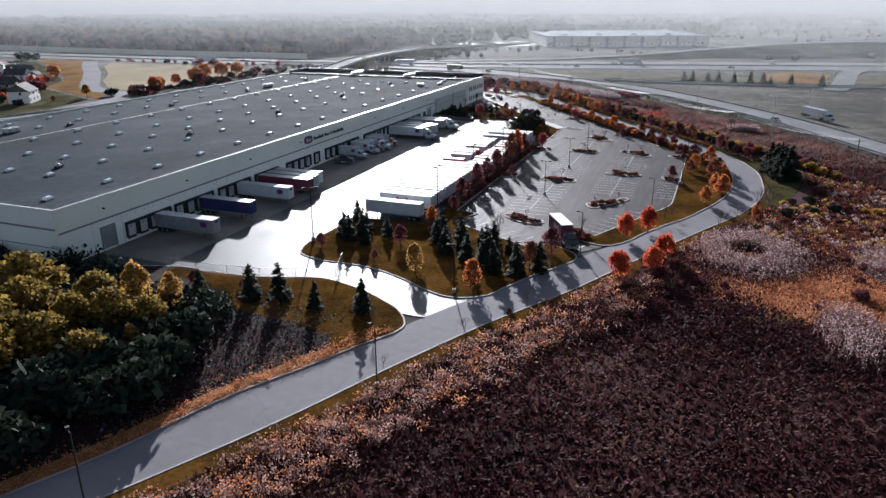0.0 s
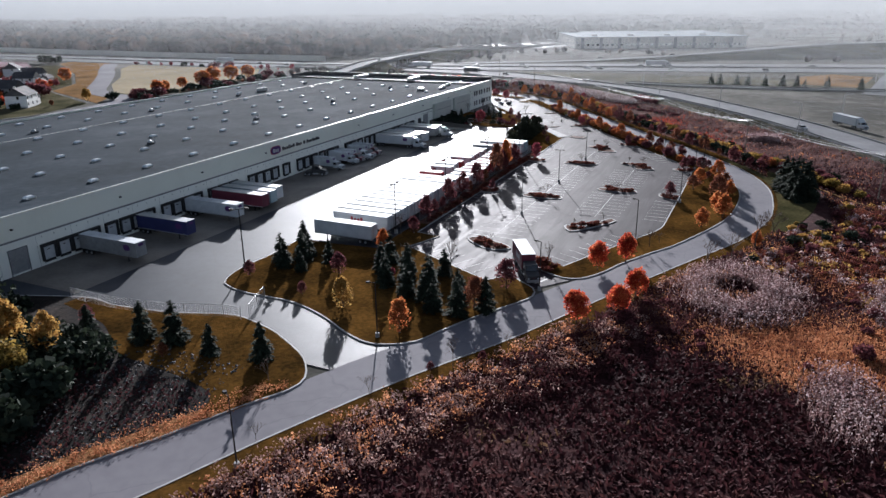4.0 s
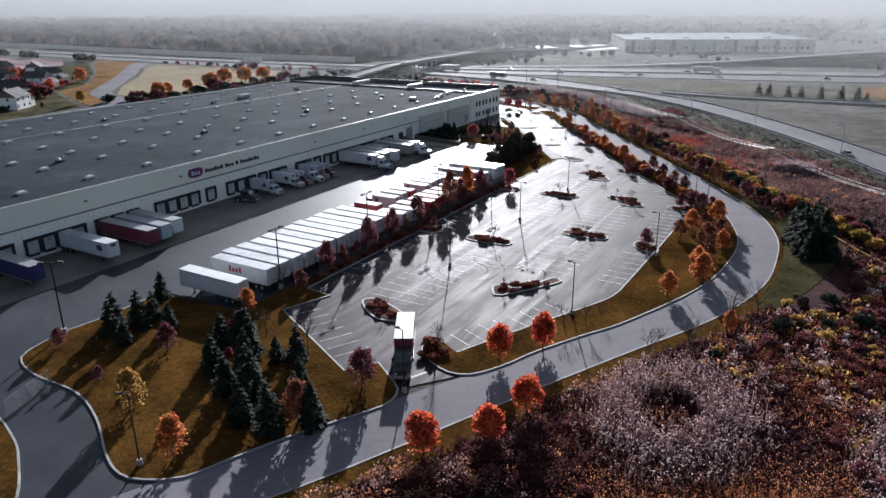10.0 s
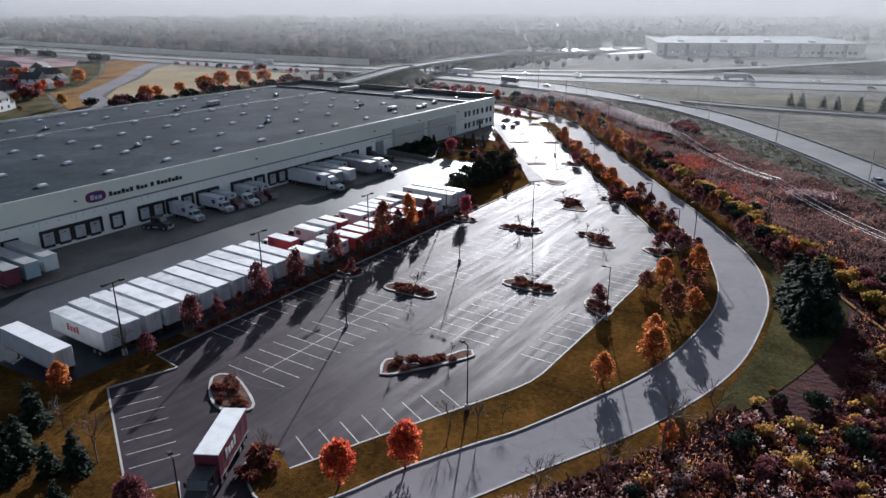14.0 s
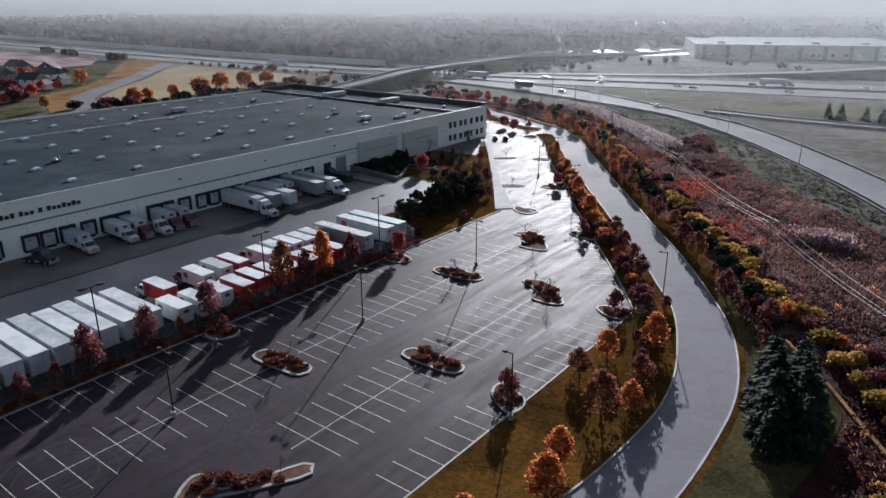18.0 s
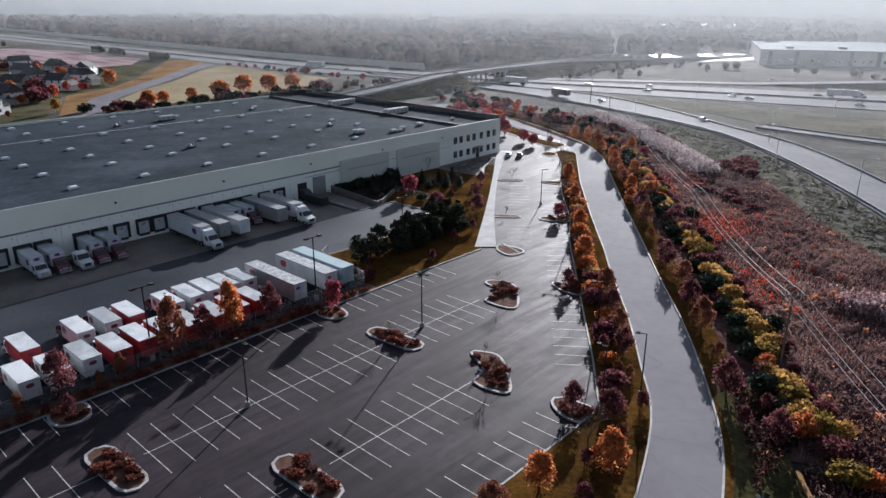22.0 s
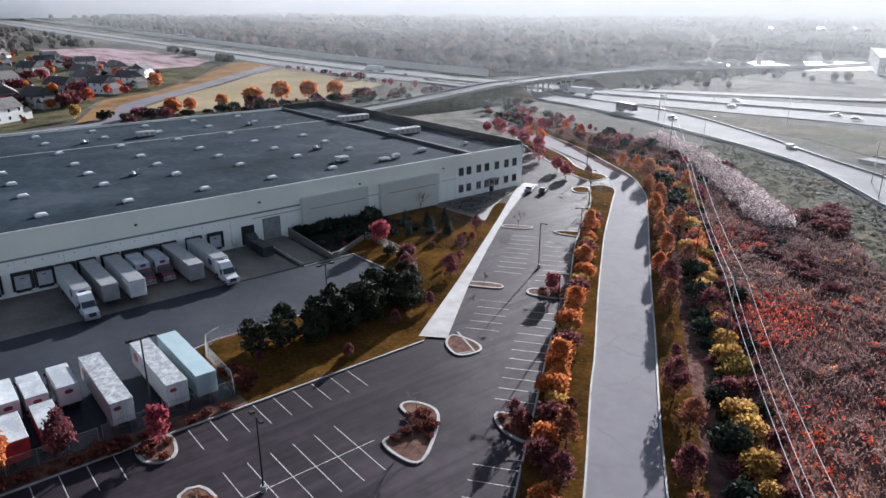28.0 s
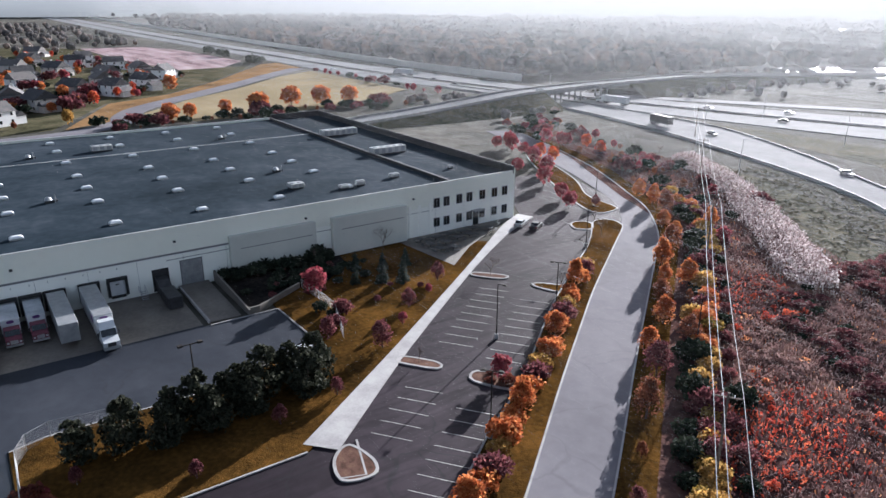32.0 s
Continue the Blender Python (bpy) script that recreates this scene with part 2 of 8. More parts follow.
M_RED = mat("red_paint", [(0.27, 0.018, 0.022), (0.38, 0.03, 0.032)], 0.6, 0.4)
M_MAROON = mat("maroon_paint", [(0.1, 0.018, 0.035), (0.16, 0.028, 0.05)], 0.6, 0.4)
M_NAVY = mat("navy_paint", [(0.02, 0.024, 0.09), (0.035, 0.04, 0.14)], 0.6, 0.4)
M_BLUE = mat("pale_blue_paint", [(0.27, 0.36, 0.39), (0.34, 0.43, 0.46)], 0.6, 0.4)
M_LOGO = mat("logo_purple", [(0.07, 0.02, 0.12), (0.1, 0.03, 0.16)], 1.0, 0.5)
M_TEXT = mat("letter_black", [(0.015, 0.015, 0.02), (0.03, 0.03, 0.035)], 1.0, 0.5)
M_BLACK = mat("black_vinyl", [(0.012, 0.012, 0.013), (0.028, 0.028, 0.03)], 1.0, 0.8)
M_BARK = mat("bark", [(0.05, 0.035, 0.025), (0.1, 0.075, 0.055), (0.15, 0.12, 0.095)], 2.0, 0.95, bump=0.02)
M_TWIG = mat("twig", [(0.09, 0.065, 0.05), (0.15, 0.11, 0.09)], 2.0, 0.95)
M_STONE = mat("broken_rock", [(0.02, 0.021, 0.024), (0.045, 0.046, 0.05), (0.11, 0.108, 0.108)], 0.8, 0.9, bump=0.03, per="island", pvar=0.5)
M_WIRE = mat("wire", [(0.42, 0.42, 0.42), (0.55, 0.55, 0.55)], 1.0, 0.55, metal=0.7)
M_POLE = mat("bronze_pole", [(0.02, 0.017, 0.015), (0.035, 0.03, 0.027)], 1.0, 0.85, spec=0.2)
M_DULL = mat("dull_lawn", [(0.03, 0.029, 0.014), (0.055, 0.05, 0.024), (0.09, 0.075, 0.036)], 0.12, 1.0, bump=0.1, bscale=4, fine=0.6, spec=0.0)
M_WOODPOLE = mat("timber_pole", [(0.09, 0.075, 0.06), (0.15, 0.125, 0.1)], 1.5, 0.95, stretch=(4, 4, 0.3))
M_SKYL = mat("skylight_acrylic", [(0.7, 0.72, 0.74), (0.82, 0.84, 0.85)], 0.6, 0.25)
M_SHINGLE = mat("roof_shingle", [(0.04, 0.04, 0.045), (0.08, 0.078, 0.08), (0.12, 0.11, 0.105)], 0.5, 0.9, per="object", pvar=0.5)
M_SIDING = mat("house_siding", [(0.4, 0.37, 0.33), (0.62, 0.6, 0.57), (0.8, 0.8, 0.79)], 0.05, 0.8, per="object", pvar=1.2)
M_SIDE_W = mat("white_siding", [(0.72, 0.72, 0.71), (0.8, 0.8, 0.79)], 0.3, 0.8)
M_SIDE_T = mat("grey_siding", [(0.38, 0.36, 0.34), (0.52, 0.49, 0.46)], 0.3, 0.85)
M_DRYVERGE = mat("dry_verge", [(0.13, 0.085, 0.045), (0.23, 0.14, 0.07), (0.3, 0.18, 0.085)], 0.05, 1.0, fine=0.5, spec=0.0)
M_GARDEN = mat("garden_ground", [(0.035, 0.036, 0.022), (0.08, 0.075, 0.045), (0.14, 0.12, 0.08)], 0.06, 1.0, fine=0.5, spec=0.0)
M_BRICKW = mat("tan_concrete", [(0.5, 0.49, 0.45), (0.62, 0.6, 0.55)], 0.1, 0.8)
L_RED = leaf_mat("red_leaf", [(0.34, 0.045, 0.03), (0.54, 0.09, 0.045), (0.64, 0.19, 0.075)], glow=0.5)
L_ORANGE = leaf_mat("orange_leaf", [(0.3, 0.08, 0.03), (0.46, 0.145, 0.05), (0.56, 0.24, 0.085)], glow=0.5)
L_GOLD = leaf_mat("gold_leaf", [(0.25, 0.14, 0.04), (0.38, 0.22, 0.065), (0.5, 0.32, 0.1)], glow=0.45)
L_PURPLE = leaf_mat("purple_leaf", [(0.07, 0.024, 0.03), (0.135, 0.046, 0.054), (0.22, 0.085, 0.085)], glow=0.4)
L_PINK = leaf_mat("pink_leaf", [(0.19, 0.035, 0.052), (0.29, 0.06, 0.08), (0.37, 0.11, 0.115)], glow=0.4)
L_BROWN = leaf_mat("brown_leaf", [(0.12, 0.045, 0.03), (0.21, 0.078, 0.045), (0.3, 0.12, 0.065)], glow=0.35)
L_OLIVE = leaf_mat("olive_leaf", [(0.085, 0.062, 0.018), (0.18, 0.125, 0.03), (0.32, 0.215, 0.055)], glow=0.35)
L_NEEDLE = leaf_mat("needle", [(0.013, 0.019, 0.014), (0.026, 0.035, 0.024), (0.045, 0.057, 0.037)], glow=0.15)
L_PINE = leaf_mat("pine_needle", [(0.018, 0.022, 0.015), (0.034, 0.038, 0.025), (0.06, 0.062, 0.042)], glow=0.2)
L_SHRUB = leaf_mat("shrub_leaf", [(0.075, 0.025, 0.022), (0.14, 0.04, 0.032), (0.21, 0.075, 0.045)], glow=0.35)
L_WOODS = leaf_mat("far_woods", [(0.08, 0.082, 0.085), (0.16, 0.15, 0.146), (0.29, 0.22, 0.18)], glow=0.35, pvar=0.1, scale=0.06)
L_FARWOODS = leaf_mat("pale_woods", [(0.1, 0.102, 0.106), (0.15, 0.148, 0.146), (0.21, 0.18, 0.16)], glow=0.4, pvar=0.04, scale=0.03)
# colour of the thin strips that stand in for haze
L_HAZE = leaf_mat("haze_strips", [(0.295, 0.305, 0.314), (0.318, 0.328, 0.336)], glow=0.7, pvar=0.05, scale=0.01)
L_GRASS = leaf_mat("dry_grass", [(0.07, 0.07, 0.048), (0.12, 0.115, 0.08), (0.19, 0.165, 0.115)], glow=0.3, pvar=0.3)
M_FROST = mat("frosted_roof", [(0.13, 0.14, 0.15), (0.25, 0.265, 0.28), (0.46, 0.475, 0.49)], 1.6, 0.7, fine=0.9)
L_REED = leaf_mat("reed_plume", [(0.22, 0.125, 0.122), (0.4, 0.265, 0.262), (0.6, 0.475, 0.468)], glow=0.32, pvar=0.6)
L_STEM = leaf_mat("weed_stem", [(0.03, 0.011, 0.013), (0.062, 0.022, 0.025), (0.115, 0.05, 0.045)], glow=0.3, pvar=0.12, scale=0.035)
L_RUST = leaf_mat("rust_weed", [(0.25, 0.095, 0.05), (0.45, 0.185, 0.09), (0.62, 0.31, 0.165)], glow=0.45, pvar=0.3)
L_BRUSH = leaf_mat("bank_brush", [(0.1, 0.06, 0.062), (0.18, 0.11, 0.105), (0.28, 0.185, 0.165)], glow=0.35, pvar=0.16, scale=0.05)
L_CRIMSON = leaf_mat("crimson_weed", [(0.26, 0.035, 0.028), (0.44, 0.075, 0.045), (0.54, 0.14, 0.07)], glow=0.4, pvar=0.25)
L_PALEREED = leaf_mat("pale_reed_plume", [(0.2, 0.135, 0.135), (0.4, 0.325, 0.32), (0.64, 0.57, 0.56)], glow=0.38, pvar=0.8)
L_BROWNWEED = leaf_mat("brown_weed", [(0.07, 0.038, 0.024), (0.13, 0.07, 0.04), (0.22, 0.13, 0.075)], glow=0.35, pvar=0.4)
L_TAN = leaf_mat("tan_weed", [(0.17, 0.09, 0.075), (0.29, 0.17, 0.145), (0.44, 0.3, 0.265)], glow=0.38, pvar=0.5)

M_PINKFIELD = mat("pink_field", [(0.12, 0.08, 0.085), (0.33, 0.24, 0.25), (0.46, 0.37, 0.37)], 0.04, 1.0, bump=0.1, bscale=2, fine=0.4, spec=0.0, stretch=(0.5, 2.0, 1))
M_BRUSHSOIL = mat("brush_soil", [(0.045, 0.026, 0.026), (0.095, 0.055, 0.049), (0.17, 0.1, 0.08)], 0.05, 1.0, bump=0.3, bscale=1.2, fine=0.6, spec=0.0)
M_HALLROOF = mat("hall_roof_membrane", [(0.16, 0.2, 0.22), (0.22, 0.26, 0.28), (0.28, 0.32, 0.34)], 0.02, 0.9, fine=0.2, spec=0.1)
M_POND = mat("pond_water", [(0.05, 0.055, 0.06), (0.08, 0.085, 0.09)], 0.05, 0.62, spec=0.2)
M_SKID = mat("tyre_mark", [(0.02, 0.018, 0.022), (0.05, 0.046, 0.053)], 0.7, 0.85, fine=0.8, spec=0.12)


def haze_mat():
    """Bright hazy distance as emission: haze painted paler with height, brighter towards the sun."""
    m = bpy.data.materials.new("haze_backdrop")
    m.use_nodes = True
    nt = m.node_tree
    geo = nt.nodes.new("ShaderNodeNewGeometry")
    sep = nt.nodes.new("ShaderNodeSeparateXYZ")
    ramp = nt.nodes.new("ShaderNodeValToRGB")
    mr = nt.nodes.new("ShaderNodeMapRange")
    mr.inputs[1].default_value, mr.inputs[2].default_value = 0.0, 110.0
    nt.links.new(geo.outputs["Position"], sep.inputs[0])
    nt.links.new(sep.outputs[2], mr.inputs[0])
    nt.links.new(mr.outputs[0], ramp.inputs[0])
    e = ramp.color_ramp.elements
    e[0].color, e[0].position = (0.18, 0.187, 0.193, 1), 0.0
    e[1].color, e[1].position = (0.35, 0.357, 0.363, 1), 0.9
    # sunward glow of the haze, also put into the emission
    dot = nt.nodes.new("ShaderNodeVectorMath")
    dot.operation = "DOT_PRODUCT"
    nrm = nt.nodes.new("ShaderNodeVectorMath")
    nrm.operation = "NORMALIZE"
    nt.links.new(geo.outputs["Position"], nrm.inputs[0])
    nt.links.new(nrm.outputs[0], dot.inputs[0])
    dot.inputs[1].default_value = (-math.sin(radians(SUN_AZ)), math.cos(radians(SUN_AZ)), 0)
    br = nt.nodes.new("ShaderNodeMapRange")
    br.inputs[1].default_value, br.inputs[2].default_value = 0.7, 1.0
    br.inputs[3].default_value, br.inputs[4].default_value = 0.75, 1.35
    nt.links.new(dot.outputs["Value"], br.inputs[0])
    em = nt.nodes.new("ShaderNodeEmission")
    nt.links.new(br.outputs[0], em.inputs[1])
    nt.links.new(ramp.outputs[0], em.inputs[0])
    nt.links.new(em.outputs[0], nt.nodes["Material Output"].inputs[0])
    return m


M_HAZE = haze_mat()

# ---- building blocks ----
from mathutils.geometry import tessellate_polygon

class Geo:
    """Collects vertices and faces for one mesh."""
    def __init__(self):
        self.v, self.f = [], []

    def add(self, vs, fs):
        o = len(self.v)
        self.v += [tuple(p) for p in vs]
        self.f += [tuple(i + o for i in f) for f in fs]
        return self

    def box(self, x0, x1, y0, y1, z0, z1, bev=0.0):
        if bev:
            b = bev
            ring = lambda z, k: [(x0 + k, y0, z), (x1 - k, y0, z), (x1, y0 + k, z), (x1, y1 - k, z), (x1 - k, y1, z), (x0 + k, y1, z), (x0, y1 - k, z), (x0, y0 + k, z)]
            r0, r1 = ring(z0, b), ring(z1 - b, b)
            r2 = [(x0 + b + (x - x0 - b) * 1.0 if False else min(max(x, x0 + b), x1 - b), min(max(y, y0 + b), y1 - b), z1) for x, y, z in r1]
            vs = r0 + r1 + r2
            fs = [tuple(range(7, -1, -1)), tuple(range(16, 24))]
            for a in (0, 8):
                fs += [(a + i, a + (i + 1) % 8, a + 8 + (i + 1) % 8, a + 8 + i) for i in range(8)]
            return self.add(vs, fs)
        return self.add([(x0, y0, z0), (x1, y0, z0), (x1, y1, z0), (x0, y1, z0), (x0, y0, z1), (x1, y0, z1), (x1, y1, z1), (x0, y1, z1)],
                        [(0, 3, 2, 1), (4, 5, 6, 7), (0, 1, 5, 4), (1, 2, 6, 5), (2, 3, 7, 6), (3, 0, 4, 7)])

    def tube(self, p0, p1, r0, r1, n=6, caps=True):
        p0, p1 = Vector(p0), Vector(p1)
        d = (p1 - p0)
        if d.length < 1e-6:
            return self
        d.normalize()
        a = d.orthogonal().normalized()
        b = d.cross(a)
        vs = [p0 + (a * math.cos(t) + b * math.sin(t)) * r0 for t in (2 * math.pi * i / n for i in range(n))]
        vs += [p1 + (a * math.cos(t) + b * math.sin(t)) * r1 for t in (2 * math.pi * i / n for i in range(n))]
        fs = [(i, (i + 1) % n, n + (i + 1) % n, n + i) for i in range(n)]
        if caps:
            fs += [tuple(range(n - 1, -1, -1)), tuple(range(n, 2 * n))]
        return self.add(vs, fs)

    def line(self, pts, r, n=4):
        """One continuous thin tube through the points."""
        vs, fs = [], []
        P = [Vector(p) for p in pts]
        for i, p in enumerate(P):
            d = (P[min(i + 1, len(P) - 1)] - P[max(i - 1, 0)]).normalized()
            a = d.orthogonal().normalized() if abs(d.z) > 0.9 else d.cross(Vector((0, 0, 1))).normalized()
            b = d.cross(a)
            vs += [p + (a * math.cos(t) + b * math.sin(t)) * r for t in (2 * math.pi * k / n for k in range(n))]
        for i in range(len(P) - 1):
            fs += [(i * n + k, i * n + (k + 1) % n, (i + 1) * n + (k + 1) % n, (i + 1) * n + k) for k in range(n)]
        return self.add(vs, fs)

    def prism(self, outline, axis, a, b):
        """Extrudes a 2D outline along an axis (0 x, 1 y, 2 z) from a to b."""
        def place(u, v, w):
            return [(w, u, v), (u, w, v), (u, v, w)][axis]
        n = len(outline)
        vs = [place(u, v, a) for u, v in outline] + [place(u, v, b) for u, v in outline]
        fs = [(i, (i + 1) % n, n + (i + 1) % n, n + i) for i in range(n)] + [tuple(range(n - 1, -1, -1)), tuple(range(n, 2 * n))]
        return self.add(vs, fs)

    def mesh(self, name, fix=True):
        me = bpy.data.meshes.new(name)
        me.from_pydata(self.v, [], self.f)
        if fix and len(self.f) < 20000:
            bm = bmesh.new()
            bm.from_mesh(me)
            bmesh.ops.recalc_face_normals(bm, faces=bm.faces)
            bm.to_mesh(me)
            bm.free()
        return me


def part(name, g, material, parent=None, label="", loc=None):
    """Links a Geo or mesh as one object, under a thing or a part."""
    me = g.mesh(name) if isinstance(g, Geo) else g
    if not me.materials:
        me.materials.append(material)
    ob = new(name, me)
    if loc:
        ob.location = loc
    if parent:
        ob.parent = parent
    if label:
        tagged(ob, label)
    return ob


def thing(name, label, category, group="", kind="", at=None):
    ob = new(name)
    ob.empty_display_size = 0.3
    if at is not None:
        ob.matrix_basis = at
    return tagged(ob, label, category, group, kind)


def setting(name, g, material, label, category):
    return tagged(part(name, g, material), label, category, kind="structure")


def crom(pts, closed=False, step=1.5):
    """A smooth line through the points."""
    P = [Vector((p[0], p[1], 0)) for p in pts]
    n = len(P)
    out = []
    for i in range(n if closed else n - 1):
        p0 = P[(i - 1) % n] if closed or i > 0 else P[0] * 2 - P[1]
        p1, p2 = P[i], P[(i + 1) % n]
        p3 = P[(i + 2) % n] if closed or i + 2 < n else P[-1] * 2 - P[-2]
        k = max(1, int((p2 - p1).length / step))
        for j in range(k):
            t = j / k
            q = 0.5 * ((2 * p1) + (p2 - p0) * t + (2 * p0 - 5 * p1 + 4 * p2 - p3) * t * t + (3 * p1 - p0 - 3 * p2 + p3) * t ** 3)
            out.append((q.x, q.y))
    if not closed:
        out.append((P[-1].x, P[-1].y))
    return out


def resample(pts, n):
    a = np.array(pts)
    d = np.r_[0, np.cumsum(np.hypot(*np.diff(a, axis=0).T))]
    s = np.linspace(0, d[-1], n)
    return [(float(np.interp(q, d, a[:, 0])), float(np.interp(q, d, a[:, 1]))) for q in s]


def slab(pts, z0, z1):
    g = Geo()
    n = len(pts)
    g.add([(x, y, z0) for x, y in pts] + [(x, y, z1) for x, y in pts], [(i, (i + 1) % n, n + (i + 1) % n, n + i) for i in range(n)])
    tris = tessellate_polygon([[Vector((x, y, 0)) for x, y in pts]])
    g.add([(x, y, z1) for x, y in pts], [tuple(t) for t in tris])
    return g


def offset(pts, d, closed=False):
    n = len(pts)
    out = []
    for i in range(n):
        a = pts[(i - 1) % n] if closed or i > 0 else pts[i]
        b = pts[(i + 1) % n] if closed or i < n - 1 else pts[i]
        tx, ty = b[0] - a[0], b[1] - a[1]
        l = math.hypot(tx, ty) or 1
        out.append((pts[i][0] - ty / l * d, pts[i][1] + tx / l * d))
    return out


def band(pa, pb, z, z0=None):
    """A strip between two lines of equal length, with skirts if z0 is given."""
    g = Geo()
    n = len(pa)
    g.add([(x, y, z) for x, y in pa] + [(x, y, z) for x, y in pb], [(i, i + 1, n + i + 1, n + i) for i in range(n - 1)])
    if z0 is not None:
        g.add([(x, y, z) for x, y in pa] + [(x, y, z0) for x, y in pa], [(i, i + 1, n + i + 1, n + i) for i in range(n - 1)])
        g.add([(x, y, z) for x, y in pb] + [(x, y, z0) for x, y in pb], [(i, i + 1, n + i + 1, n + i) for i in range(n - 1)])
    return g


def kerb(pts, closed=False, w=0.24, z=0.16, z0=-0.05, side=0.5):
    p = list(pts) + ([pts[0]] if closed else [])
    if closed:
        a, b = offset(pts, w * side, True), offset(pts, -w * (1 - side), True)
        a, b = a + [a[0]], b + [b[0]]
    else:
        a, b = offset(p, w * side), offset(p, -w * (1 - side))
    return band(a, b, z, z0)


def quads(c, u, v):
    """One mesh of separate quads, by numpy: centres and half-axes."""
    n = len(c)
    vs = np.empty((n, 4, 3))
    vs[:, 0], vs[:, 1], vs[:, 2], vs[:, 3] = c - u - v, c + u - v, c + u + v, c - u + v
    return vs.reshape(-1, 3)


def quad_mesh(name, verts):
    me = bpy.data.meshes.new(name)
    n = len(verts) // 4
    me.vertices.add(n * 4)
    me.vertices.foreach_set("co", verts.astype(np.float32).ravel())
    me.loops.add(n * 4)
    me.loops.foreach_set("vertex_index", np.arange(n * 4, dtype=np.int32))
    me.polygons.add(n)
    me.polygons.foreach_set("loop_start", np.arange(0, n * 4, 4, dtype=np.int32))
    me.update(calc_edges=True)
    return me


def rand_unit(r, n):
    a = r.normal(size=(n, 3))
    return a / np.linalg.norm(a, axis=1)[:, None]


def leaf_axes(r, n, s, flat=0.5):
    u = rand_unit(r, n)
    w = rand_unit(r, n)
    v = np.cross(u, w)
    v /= np.linalg.norm(v, axis=1)[:, None] + 1e-9
    k = (s * r.uniform(0.6, 1.4, n))[:, None]
    return u * k, v * k * flat

# ---- ground, paving, lawns ----
g = Geo()
xs = [-4000, -2000, -1000, -500, 0, 500, 1000, 2000, 4000]
for i in range(len(xs) - 1):
    for j in range(len(xs) - 1):
        g.add([(xs[i], xs[j], -0.12), (xs[i + 1], xs[j], -0.12), (xs[i + 1], xs[j + 1], -0.12), (xs[i], xs[j + 1], -0.12)], [(0, 1, 2, 3)])
setting("ground", g, M_GROUND, "rough open ground of dry grass and weeds", "ground")

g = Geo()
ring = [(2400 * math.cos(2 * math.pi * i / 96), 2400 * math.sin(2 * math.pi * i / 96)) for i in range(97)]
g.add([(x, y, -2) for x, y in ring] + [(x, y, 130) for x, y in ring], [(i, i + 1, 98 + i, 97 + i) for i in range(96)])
setting("backdrop", g, M_HAZE, "glowing backdrop of pale hazy distance at the skyline", "backdrop")

OUTER = crom([(30, -190), (44, -163), (58.5, -136), (67.5, -118), (74.8, -100.7), (83, -83), (91.8, -67), (100, -49.3), (106.9, -34.4), (113, -21.8), (121, -5.3), (125.9, 12.2),
              (126.5, 29), (125, 43), (119.8, 58.3), (111.3, 73), (101.3, 87.8), (91.7, 100.5), (77.2, 120.4), (64, 138.2), (45, 164.5), (34.8, 178.6), (27, 188.6), (13.5, 201.2), (0, 209.4), (-24.5, 222.8), (-54.5, 234.7), (-90, 246)])
INNER_A = crom([(20, -195), (34, -168), (48.5, -139.8), (53.3, -129.6), (58.2, -115.6), (63.2, -106), (67.4, -97.5), (70.3, -91.5)])
EDGE = crom([(20, -195), (34, -168), (48.5, -139.8), (58.2, -115.6), (67, -97.5), (73, -84), (78.5, -73), (86.5, -58), (92, -46), (98.3, -34.5), (105, -21), (109.4, -12.8), (116.6, 7), (118.9, 25.2), (118.1, 38), (114.4, 50.4), (109.8, 61), (103.7, 70),
             (94.8, 82.8), (82.2, 99.2), (75.6, 108.2), (62, 125.9), (50, 142), (41.5, 153.6), (29.9, 170.6), (18, 187), (5, 199), (-10, 206.5), (-30, 215), (-60, 226), (-95, 236)])
N_ROAD = 220
setting("road", band(resample(OUTER, N_ROAD), resample(EDGE, N_ROAD), 0.006, -0.1), M_ROAD, "grey asphalt perimeter road curving round the car park", "road")
LOT = [(57, -27), (62.4, -27.5), (59.5, -36), (80.4, -47), (89, -47.5), (94, -41), (99, -36), (104, -20), (112, -2), (116, 20), (116, 45), (108, 62), (60, 126), (22, 183), (10, 199), (-30, 212), (-30, 190), (0, 172), (8, 160), (57, 92)]
setting("parking_lot", slab(LOT, -0.1, 0.0), M_ASPHALT, "worn dark asphalt car park with faded white stalls", "car park")
YARD = [(0, -90), (20, -81), (38.6, -79.5), (51, -76.4), (60.8, -80), (68.4, -85), (72.5, -85), (78.5, -74), (68, -74), (54, -68), (44, -68), (36, -58), (37, -40), (54, -40), (54, 64), (38, 64), (37.4, 85), (31, 104), (18, 104), (18, 92), (0, 92)]
setting("truck_yard", slab(YARD, -0.1, 0.003), M_YARD, "smooth dark asphalt truck yard beside the docks", "truck yard")
g = Geo().box(0.02, 17.5, -80, 92, -0.1, 0.008)
setting("dock_apron", g, M_APRON, "stained concrete apron before the loading docks", "dock apron")

PEN_W = crom([(20, -195), (34, -168), (48.5, -139.8), (53.3, -129.6), (58.2, -115.6), (63.2, -106), (67.6, -96.8), (70.5, -91.5), (70.6, -88.3), (68.4, -85), (65.7, -82.7), (60.8, -79.9), (57.7, -78.4), (51, -76.5), (46.7, -76.7), (38.6, -79.5), (27.6, -81), (19.9, -80.8), (0.5, -88)])
PEN_W += [(-15, -92), (-60, -195)]
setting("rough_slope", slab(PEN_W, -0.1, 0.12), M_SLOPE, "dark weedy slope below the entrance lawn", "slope")
